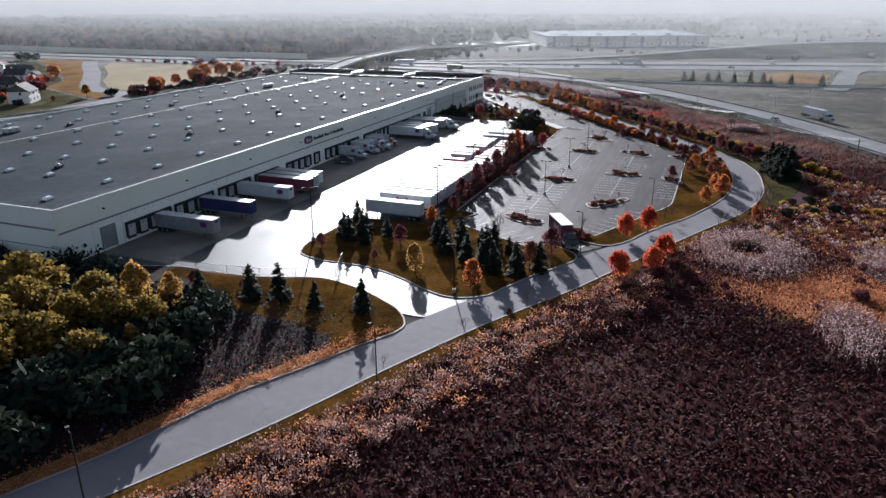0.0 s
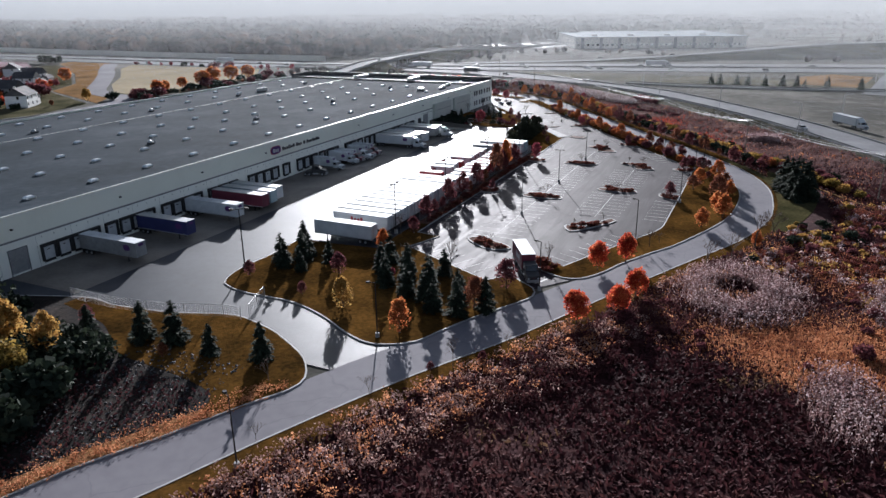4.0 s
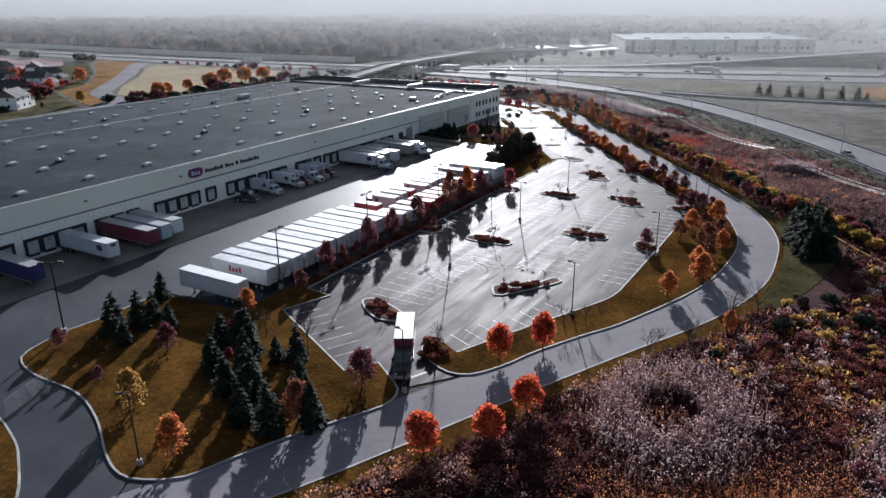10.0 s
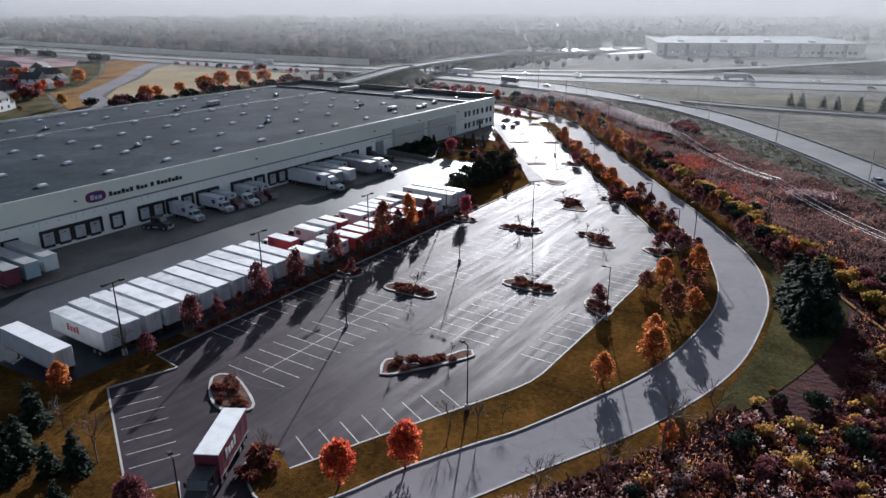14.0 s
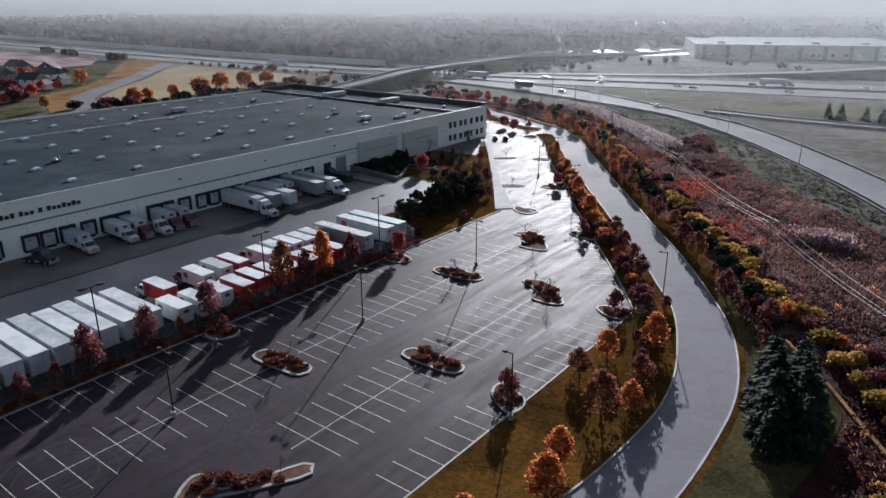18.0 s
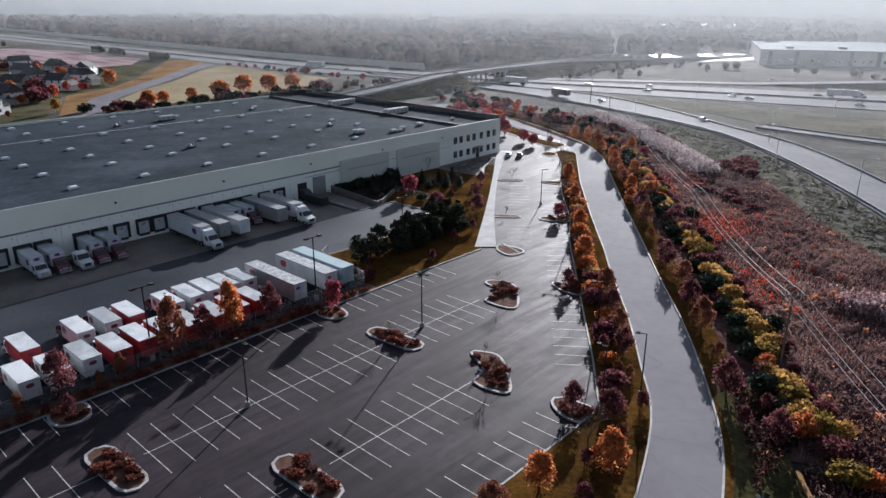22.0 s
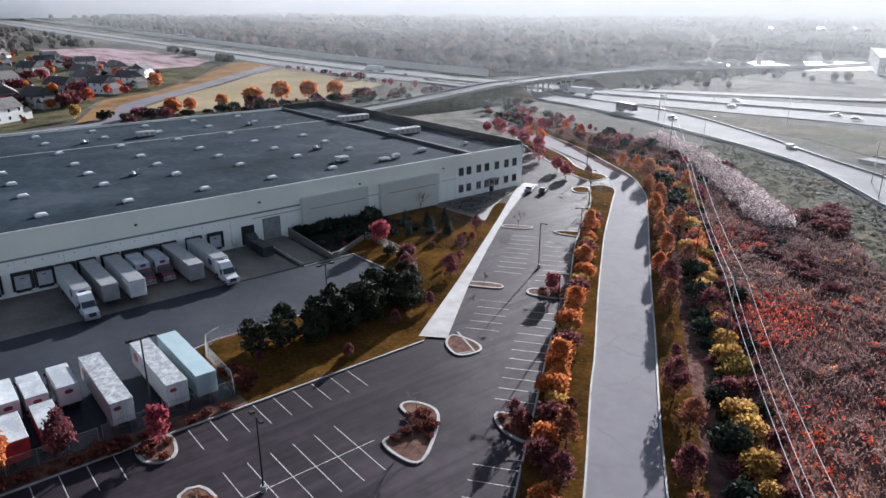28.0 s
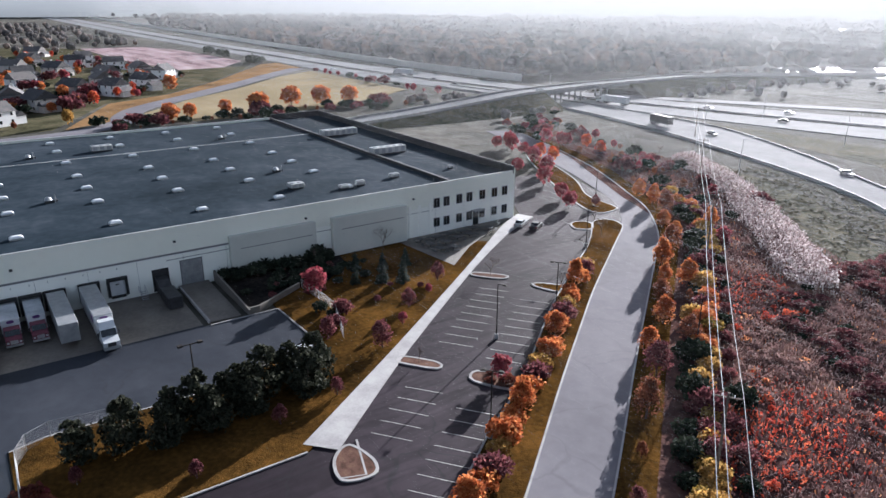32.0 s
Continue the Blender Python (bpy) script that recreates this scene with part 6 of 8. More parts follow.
for x, y in ((63, 193), (64, 198), (66, 203), (68, 207), (66, 208), (70, 203), (72, 197), (74, 191), (70, 192), (67, 197)):
    plant("plum_bush", x, y, 2.7, 0, 1.35)
for x, y in ((116.5, 112.5), (118, 111), (119, 113)):
    plant("orange_bush", x, y, 2.0, 0)
x, y = WR.normal(123, 2.4, 1500), WR.normal(111.4, 1.5, 1500)
stuff("reed_clump", np.r_[weeds(x, y, 1.4, 0.05), tufts(x, y, 2.4, 0.15), tufts(x + 0.2, y, 2.1, 0.15)], L_REED, "pale pink reed clump on the bank", "reeds")

# tussocks of the mown bank below the ramp
x, y = scatter(60000, 0, 200, 30, 270)
ramp_y = np.interp(x, [p[0] for p in RAMP_N], [p[1] for p in RAMP_N])
k = (y > np.interp(x, EDGE_X, EDGE_Y) - 2) & (y < ramp_y - 1.5) & (vnoise(x, y, 0.3, 81) > -0.25)
x, y = x[k], y[k]
stuff("bank_grass", np.r_[mats(x, y, 0.1, 0.5, 0.28), mats(x + 0.7, y - 0.5, 0.16, 0.34, 0.35)], L_GRASS, "rough dry grass on the highway bank", "grass")

# dark undergrowth; its near-black mass also stands in for deep tree shade
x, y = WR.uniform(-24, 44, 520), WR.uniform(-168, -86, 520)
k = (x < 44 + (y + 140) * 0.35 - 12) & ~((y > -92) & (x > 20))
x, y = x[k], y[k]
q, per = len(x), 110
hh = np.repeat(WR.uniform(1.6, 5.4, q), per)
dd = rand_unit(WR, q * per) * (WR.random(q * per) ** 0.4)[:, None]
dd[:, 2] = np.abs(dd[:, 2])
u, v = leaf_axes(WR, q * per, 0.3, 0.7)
stuff("undergrowth", quads(np.c_[np.repeat(x, per) + dd[:, 0] * hh * 0.7, np.repeat(y, per) + dd[:, 1] * hh * 0.7, dd[:, 2] * hh + 0.1], u, v), L_NEEDLE, "dark tangled undergrowth that also stands in for deep shade", "undergrowth")
# dark mat below the maples takes the place of their shade
yy = WR.uniform(-84, -44, 420)
x, y = 98 + (yy + 66) * 0.5 + WR.uniform(0, 11, 420), yy
stuff("dark_weeds", tufts(np.repeat(x, 40) + WR.normal(0, 0.5, 420 * 40), np.repeat(y, 40) + WR.normal(0, 0.5, 420 * 40), np.repeat(WR.uniform(0.4, 1.3, 420), 40), 0.1), L_STEM, "dark matted weeds standing in for shade below the red maples", "weeds")
x, y = WR.uniform(22, 62, 7000), WR.uniform(-132, -88, 7000)
ex = np.interp(y, [-139.8, -129.6, -115.6, -106, -97, -91.5], [48.5, 53.3, 58.2, 63.2, 67.6, 70.3])
k = (x < ex - 3.4) & (x > ex - 27) & ~((y > -96) & (x < 62))
stuff("slope_brush", np.r_[weeds(x[k], y[k], 0.5, 0.04, 0.1, 1.2), tufts(x[k], y[k], 0.4, 0.12)], L_STEM, "dark dead brush between the rubble", "brush")
# broken rock on the slope beside the entrance lawn
r = np.random.default_rng(4)
g = Geo()
for i in range(2600):
    x, y = r.uniform(20, 62), r.uniform(-128, -89)
    ex = np.interp(y, [-139.8, -129.6, -115.6, -106, -97, -91.5], [48.5, 53.3, 58.2, 63.2, 67.6, 70.3])
    if x > ex - 3.2 or x < ex - 26 or (y > -95 and x < 34):
        continue
    s = r.uniform(0.08, 0.3)
    p = rand_unit(r, 6) * s * np.array([1, 1, 0.7])
    g.add([(x + s, y, 0.1), (x, y + s * 0.8, 0.14), (x - s * 0.9, y, 0.1), (x, y - s, 0.12), (x + p[0][0], y + p[0][1], 0.12 + s * 0.9)], [(0, 1, 4), (1, 2, 4), (2, 3, 4), (3, 0, 4)])
tagged(part("rock_rubble", g.mesh("rock_rubble", False), M_STONE), "grey broken rock rubble on the slope", "rocks", kind="stuff")

# distant woods
def grove(n, f, h0, h1, per, size, keep=None):
    """Rounded leafless crowns: twig sprays lying along each crown's outline."""
    xs, ys = f(n)
    if keep is not None:
        k = keep(xs, ys)
        xs, ys = xs[k], ys[k]
    m = len(xs)
    hh = WR.uniform(h0, h1, m)
    X, Y, Hh = np.repeat(xs, per), np.repeat(ys, per), np.repeat(hh, per)
    wide = WR.uniform(0.42, 0.62, m)
    dd = rand_unit(WR, m * per)
    dd[:, 2] = np.abs(dd[:, 2]) * 1.15 - 0.15
    rr = Hh * np.repeat(wide, per) * WR.uniform(0.9, 1.02, m * per)
    c = np.c_[X + dd[:, 0] * rr, Y + dd[:, 1] * rr, Hh * 0.6 + dd[:, 2] * Hh * 0.4]
    nn = dd * 1.1 + WR.normal(0, 0.25, (m * per, 3))
    u = np.cross(nn, rand_unit(WR, m * per))
    u /= np.linalg.norm(u, axis=1)[:, None] + 1e-9
    v = np.cross(nn, u)
    v /= np.linalg.norm(v, axis=1)[:, None] + 1e-9
    s = size * WR.uniform(0.6, 1.3, m * per)[:, None]
    sprays = quads(c, u * s, v * s * 0.8)
    # the denser inner crown: rings of quads closing to a top, lumpy from tree to tree
    sides, rings = 8, ((0.1, 0.55), (0.36, 0.95), (0.62, 0.98), (0.83, 0.74), (0.96, 0.38), (1.0, 0.05))
    inner = np.empty((m, len(rings) - 1, sides, 4, 3))
    jit = WR.uniform(0.84, 1.1, (m, len(rings), sides))
    for k in range(len(rings) - 1):
        for q in range(sides):
            for e, (kk, qq) in enumerate(((k, q), (k, q + 1), (k + 1, q + 1), (k + 1, q))):
                a = 2 * math.pi * (qq % sides) / sides
                rad = rings[kk][1] * hh * wide * jit[:, kk, qq % sides] * 0.96
                inner[:, k, q, e] = np.c_[xs + rad * math.cos(a), ys + rad * math.sin(a), hh * rings[kk][0] * 0.94]
    return np.r_[sprays, inner.reshape(-1, 3)]


def wood_edge(x, y):
    return (y > np.interp(x, [-2400, -1213, -676, -424, -313, -240, -215, -180, -128, 0, 300], [460, 412, 386, 374, 374, 380, 470, 590, 640, 850, 1000])) & (x * x + y * y < 2350 ** 2)
wv = grove(900, lambda n: (WR.uniform(-820, -150, n), WR.uniform(365, 640, n)), 8, 16.5, 34, 0.62, wood_edge)
stuff("woods", wv, L_WOODS, "dense grey leafless woods beyond the motorway", "woods")
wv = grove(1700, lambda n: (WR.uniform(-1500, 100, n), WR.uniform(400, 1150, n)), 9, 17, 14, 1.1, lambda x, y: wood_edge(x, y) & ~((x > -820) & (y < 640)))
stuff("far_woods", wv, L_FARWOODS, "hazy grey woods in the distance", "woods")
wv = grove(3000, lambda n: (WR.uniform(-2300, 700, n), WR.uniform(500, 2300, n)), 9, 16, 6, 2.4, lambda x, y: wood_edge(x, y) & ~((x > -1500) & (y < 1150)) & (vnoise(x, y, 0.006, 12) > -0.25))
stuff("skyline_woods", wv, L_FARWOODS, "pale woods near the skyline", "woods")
wv = grove(1700, lambda n: (WR.uniform(-200, 720, n), WR.uniform(395, 1250, n)), 2.5, 6, 26, 0.5, lambda x, y: (vnoise(x, y, 0.02, 2) > -0.05) & ~((x > -140) & (x < 165) & (y > 530) & (y < 800)) & (np.abs(y - np.interp(x, [-190, -64, 50, 164, 300, 640], [330, 404, 466, 541, 600, 720])) > 34) & (y > np.interp(x, [-200, -63, 8, 77, 158, 420, 720], [372, 394, 420, 440, 462, 532, 620])))
stuff("scrub_trees", wv, L_WOODS, "scattered grey scrub trees beyond the highway", "woods")
wv = grove(260, lambda n: (WR.uniform(-185, -110, n), WR.uniform(250, 560, n)), 2, 5, 26, 0.5, lambda x, y: (np.abs(x - np.interp(y, [215, 290, 350, 460, 575], [-132, -136, -142, -140, -122])) > 12) & ~((y > 290) & (y < 372)))
stuff("bank_scrub", wv, L_WOODS, "grey scrub beside the overpass", "woods")
wv = grove(520, lambda n: (WR.uniform(-1500, -420, n), WR.uniform(-60, 268, n)), 5, 10, 40, 0.55, lambda x, y: (y < 262 - 0.02 * x * 0) & ~((x > -730) & (y > 178)) & ((x < -640) | (vnoise(x, y, 0.05, 71) > 0.2)))
stuff("estate_woods", wv, L_WOODS, "grey-brown autumn trees beyond the houses", "woods")

# morning haze over the distance, imitated by very many hair-fine translucent strips
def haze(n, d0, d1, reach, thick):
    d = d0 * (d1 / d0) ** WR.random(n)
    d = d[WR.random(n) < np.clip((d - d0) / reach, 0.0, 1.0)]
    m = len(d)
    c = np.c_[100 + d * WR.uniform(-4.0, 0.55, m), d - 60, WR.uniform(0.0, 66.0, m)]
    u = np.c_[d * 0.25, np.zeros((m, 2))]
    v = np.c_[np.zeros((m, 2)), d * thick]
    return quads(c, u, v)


stuff("haze", haze(215000, 140, 2300, 230, 4.3e-6), L_HAZE, "hair-fine pale strips imitating morning haze over the distant woods and highways", "haze")

# ---- warehouse fittings ----
def dock_door(y):
    d = thing("dock_door", "white sectional dock door in a black padded shelter", "dock door", "loading docks", at=pose(0, y, 0))
    g = Geo()
    for k in range(5):
        g.box(0.02, 0.09, -1.2, 1.2, 1.05 + k * 0.55, 1.05 + k * 0.55 + 0.53)
    p = part("door_panel", g, M_WHITE, d)
    part("door_window", Geo().box(0.08, 0.1, -0.3, 0.3, 2.9, 3.05), M_GLASS, p)
    part("shelter_side", Geo().box(0.0, 0.5, -1.62, -1.2, 0.95, 4.0, 0.04), M_BLACK, d, "black vinyl shelter pad")
    part("shelter_side", Geo().box(0.0, 0.5, 1.2, 1.62, 0.95, 4.0, 0.04), M_BLACK, d, "black vinyl shelter pad")
    part("shelter_head", Geo().box(0.0, 0.55, -1.62, 1.62, 3.7, 4.25, 0.04), M_BLACK, d, "black vinyl head pad")
    part("dock_bumper", Geo().box(0.0, 0.25, -1.0, -0.7, 0.6, 1.0, 0.03), M_RUBBER, d)
    part("dock_bumper", Geo().box(0.0, 0.25, 0.7, 1.0, 0.6, 1.0, 0.03), M_RUBBER, d)
    part("dock_pit", Geo().box(0.0, 0.04, -1.2, 1.2, 0.5, 1.05), M_DARK, d)
    return d


DOORS = [-67.8, -64.5, -61, -56.5, -52.8, -49.7, -46.3, -41.1, -37.8, -34.6, -31.3, -26, -22.3, -18.3, -11, -7.7, -4.4, -1.1, 4, 10.7, 14.2, 17.9, 22.2, 26.3, 29.8, 36.9, 40.4, 44.8, 49.4, 52.8, 56.2, 59.6, 63.6, 67.2, 70.6, 74, 79, 83.3]
first = dock_door(-71.2)
for y in DOORS:
    copy_thing(first, pose(0, y, 0))
for y, lab in ((-77.2, "dark roll-up drive-in door"), (95.6, "grey slatted roll-up door above the ramp")):
    d = thing("roll_up_door", lab, "roll-up door", at=pose(0, y, 0))
    for k in range(12):
        part("slat", Geo().box(0.0, 0.07, -1.8, 1.8, 0.4 + k * 0.37, 0.4 + k * 0.37 + 0.34), M_GREY, d)
    part("door_frame", Geo().box(0, 0.12, -1.95, -1.8, 0, 4.9).box(0, 0.12, 1.8, 1.95, 0, 4.9).box(0, 0.12, -1.95, 1.95, 4.85, 5.0), M_STRIPE, d)
d = thing("open_doorway", "dark open dock doorway with a compactor chute", "doorway", at=pose(0, 90.3, 0))
# flat black panel paints the unlit inside of the doorway
part("recess", Geo().box(0, 0.05, -1.4, 1.4, 0.2, 4.2), M_BLACK, d)
part("chute", Geo().prism([(0.1, 0.3), (3.4, 0.3), (3.4, 1.6), (1.6, 2.8), (0.1, 2.8)], 1, -1.0, 1.0), M_DARK, d, "dark steel compactor body")
part("compactor_box", Geo().box(3.5, 9.0, -1.1, 1.1, 0.15, 2.1, 0.05), M_DARK, d, "dark steel waste container")
for k in range(4):
    part("rib", Geo().box(4.0 + k * 1.3, 4.15 + k * 1.3, -1.16, 1.16, 0.15, 2.0), M_DARK, d)
# ramp with its side walls
ramp = thing("drive_ramp", "concrete ramp up to the roll-up door", "ramp")
part("ramp_slab", Geo().prism([(0.05, 0.0), (17.2, 0.0), (17.2, 0.03), (0.05, 0.42)], 1, 93.2, 98.2), M_APRON, ramp)
part("side_kerb", Geo().box(0.3, 17.4, 92.9, 93.2, 0, 0.5), M_KERB, ramp)
part("side_wall", Geo().prism([(0.1, -0.05), (18.2, -0.05), (18.2, 1.0), (0.1, 2.0)], 1, 99.2, 99.5), M_APRON, ramp, "low grey retaining wall")
tagged(part("retaining_wall", Geo().prism([(17.4, 99.5), (17.7, 99.5), (17.7, 101.2), (12.2, 110.6), (11.9, 110.4), (17.4, 101.1)], 2, -0.05, 1.1), M_APRON), "low grey retaining wall beside the planting", "wall", kind="structure")
st = thing("dock_stair", "small steel stair beside the dock doors", "stair", at=pose(0.1, 86.9, 0))
for k in range(5):
    part("tread", Geo().box(2.2 - k * 0.4, 2.5 - k * 0.4, -0.5, 0.5, 0.2 + k * 0.2, 0.24 + k * 0.2), M_GREY, st)
for s in (-0.5, 0.5):
    part("hand_rail", Geo().tube((2.5, s, 0), (2.5, s, 1.1), 0.03, 0.03).tube((2.5, s, 1.1), (0.4, s, 2.1), 0.03, 0.03).tube((0.4, s, 1.0), (0.4, s, 2.1), 0.03, 0.03), M_GREY, st)
# sign
sign = thing("wall_sign", "purple oval emblem with a row of dark letters as bars", "sign", at=pose(0.0, 0.15, 8.6))
n = 40
oval = [(2.25 * math.copysign(abs(math.cos(a)) ** 0.7, math.cos(a)), 1.15 * math.copysign(abs(math.sin(a)) ** 0.7, math.sin(a))) for a in (2 * math.pi * i / n for i in range(n))]
part("emblem_rim", Geo().prism(oval, 0, -0.02, 0.1), M_RED, sign)
part("emblem", Geo().prism([(u * 0.92, v * 0.88) for u, v in oval], 0, 0.09, 0.14), M_LOGO, sign)
part("emblem_bar", Geo().box(0.13, 0.16, -1.3, -0.5, -0.55, 0.5).box(0.13, 0.16, -0.3, 0.3, -0.55, 0.2).box(0.13, 0.16, 0.5, 1.3, -0.55, 0.2), M_WHITE, sign, "white lettering as plain bars")
yy = 3.0
for w in (6, 3, 1, 7):
    for k in range(w):
        tall = 0.95 if k == 0 else (0.95 if k in (3, 5) and w > 5 else 0.68)
        part("letter_bar", Geo().box(-0.02, 0.1, yy, yy + 0.74, -0.6, -0.6 + tall), M_TEXT, sign)
        yy += 0.985
    yy += 0.62
for k in range(10):
    y = -77.6 + 24.4 * k
    lamp = thing("wall_light", "small dark wall-mounted floodlight", "wall light", "wall lights", at=pose(0, y, 8.7))
    part("bracket", Geo().box(-0.03, 0.12, -0.08, 0.08, -0.1, 0.1), M_DARK, lamp)
    part("lamp_head", Geo().prism([(0.1, -0.12), (0.45, -0.18), (0.45, 0.0), (0.1, 0.12)], 1, -0.22, 0.22), M_DARK, lamp)
for k in range(62):
    y = -72 + 2.55 * k
    part("wall_bracket", Geo().box(0.0, 0.1, y - 0.06, y + 0.06, 5.55, 5.75), M_STRIPE, wh)

# roof lights and roof plant
sky_x = [-9.5, -26.4, -39, -51.4, -67.6, -83.6, -96.6]
sl = None
for cx in sky_x:
    for k in range(-2, 13):
        y = -51.2 + 15.24 * k
        m = pose(cx, y, 10.62)
        if sl is None:
            sl = thing("skylight", "white domed acrylic roof light on a curb", "skylight", "roof lights", at=m)
            part("curb", Geo().box(-0.62, 0.62, -1.05, 1.05, 0, 0.28), M_COPING, sl)
            g = Geo()
            q = [(-0.6, -1.03, 0.28), (0.6, -1.03, 0.28), (0.6, 1.03, 0.28), (-0.6, 1.03, 0.28), (-0.45, -0.76, 0.58), (0.45, -0.76, 0.58), (0.45, 0.76, 0.58), (-0.45, 0.76, 0.58), (-0.2, -0.5, 0.68), (0.2, -0.5, 0.68), (0.2, 0.5, 0.68), (-0.2, 0.5, 0.68)]
            g.add(q, [(0, 1, 5, 4), (1, 2, 6, 5), (2, 3, 7, 6), (3, 0, 4, 7), (4, 5, 9, 8), (5, 6, 10, 9), (6, 7, 11, 10), (7, 4, 8, 11), (8, 9, 10, 11)])
            part("dome", g, M_SKYL, sl)
        else:
            copy_thing(sl, m)
ev = None
for cx, ys in ((-31.4, (-60, -14, 31.5, 78, 124.5)), (-78.6, (-14, 32, 79, 127))):
    for y in ys:
        m = pose(cx, y, 10.62)
        if ev is None:
            ev = thing("roof_fan", "grey roof exhaust fan on a dark curb", "roof fan", "roof fans", at=m)
            part("curb", Geo().box(-0.6, 0.6, -0.6, 0.6, 0, 0.5), M_DARK, ev)
            part("fan_housing", Geo().tube((0, 0, 0.5), (0, 0, 0.95), 0.65, 0.5, 10).tube((0, 0, 0.95), (0, 0, 1.15), 0.5, 0.2, 10), M_GREY, ev)
            part("stack", Geo().tube((0.3, 1.2, 0), (0.3, 1.2, 1.5), 0.14, 0.14, 8), M_GREY, ev)
            part("duct", Geo().box(-0.35, 0.35, 0.6, 1.6, 0.1, 0.45), M_DARK, ev)
        else:
            copy_thing(ev, m)


def roof_unit(x, y, lx, ly, h, z=10.62, lab="long pale packaged roof unit on a frame"):
    t = thing("roof_unit", lab, "roof unit", "roof plant", at=pose(x, y, z))
    part("base_frame", Geo().box(-lx / 2 + 0.1, lx / 2 - 0.1, -ly / 2 + 0.1, ly / 2 - 0.1, 0, 0.35), M_DARK, t)
    part("cabinet", Geo().box(-lx / 2, lx / 2, -ly / 2, ly / 2, 0.35, h, 0.05), M_COPING, t)
    for k in range(max(2, int(ly / 1.6))):
        yk = -ly / 2 + (k + 0.5) * ly / max(2, int(ly / 1.6))
        part("fan_grille", Geo().tube((0, yk, h), (0, yk, h + 0.15), min(lx, 1.6) * 0.33, min(lx, 1.6) * 0.33, 12), M_GREY, t)
        part("access_panel", Geo().box(lx / 2 - 0.01, lx / 2 + 0.03, yk - 0.5, yk + 0.5, 0.5, h - 0.15), M_GREY, t)
    return t


roof_unit(-66, 158, 2.4, 11, 1.9, 10.56)
roof_unit(-35.5, 156.8, 2.4, 9.6, 1.9, 10.56)
roof_unit(-79.4, 96, 2.2, 5, 1.5)
roof_unit(-15, 122.4, 2.2, 3, 1.2, lab="pale square roof unit")
roof_unit(-9, 130.5, 1.4, 2, 0.8, lab="small pale roof unit")
roof_unit(-9.4, 134.6, 1.2, 1.8, 1.1, lab="small pale roof unit")
roof_unit(-11.6, 144.4, 1.4, 2.0, 0.9, lab="small pale roof unit")
roof_unit(-84, -30, 2.2, 4.5, 1.5)
roof_unit(-55, -62, 2.2, 4.5, 1.5)
roof_unit(-12, 160, 0.8, 1.2, 0.7, 10.56, "small pale roof unit")

# patio tables
tb = None
for k, (x, y) in enumerate([(3.5, 141.5), (7, 141.8), (10.5, 142), (4, 145), (7.5, 145.2), (11, 144.6), (3.5, 148.6), (6.6, 148.8), (3.6, 152), (6.2, 152.4), (3.2, 155.5), (5, 158.5)]):
    m = pose(x, y, 0.15, 0, 0, k * 25) @ Matrix.Diagonal((1.3, 1.3, 1, 1))
    if tb is None:
        tb = thing("patio_table", "round dark metal patio table with curved benches", "patio table", "patio tables", at=m)
        part("tabletop", Geo().tube((0, 0, 0.7), (0, 0, 0.75), 0.62, 0.62, 14), M_DARK, tb)
        part("pedestal", Geo().tube((0, 0, 0), (0, 0, 0.7), 0.07, 0.07, 8), M_DARK, tb)
        for q in range(4):
            a0 = q * math.pi / 2
            g = Geo()
            ar = [(0.85 * math.cos(a0 + s), 0.85 * math.sin(a0 + s)) for s in (0.15, 0.5, 0.85, 1.2)] + [(1.2 * math.cos(a0 + s), 1.2 * math.sin(a0 + s)) for s in (1.2, 0.85, 0.5, 0.15)]
            part("bench", g.prism(ar, 2, 0.4, 0.45), M_DARK, tb)
    else:
        copy_thing(tb, m)

# ---- vehicles ----
def wheel(parent, x, y, r=0.5, w=0.28):
    t = part("wheel", Geo().tube((x, y - w / 2, r), (x, y + w / 2, r), r, r, 14), M_RUBBER, parent)
    part("rim", Geo().tube((x, y - w / 2 - 0.02, r), (x, y + w / 2 + 0.02, r), r * 0.55, r * 0.55, 10), M_GREY, t)
    return t


def plate(parent, x, y, z, along, w, h, material, label=""):
    """Oval badge; along: 'x' faces sideways, 'y' faces the end."""
    ov = [(w / 2 * math.copysign(abs(math.cos(a)) ** 0.7, math.cos(a)), h / 2 * math.copysign(abs(math.sin(a)) ** 0.7, math.sin(a))) for a in (2 * math.pi * i / 20 for i in range(20))]
    g = Geo()
    if along == "y":
        g.prism([(y + u, z + v) for u, v in ov], 0, x - 0.012, x + 0.012)
    else:
        g.prism([(x + u, z + v) for u, v in ov], 1, y - 0.012, y + 0.012)
    return part("badge", g, material, parent, label)


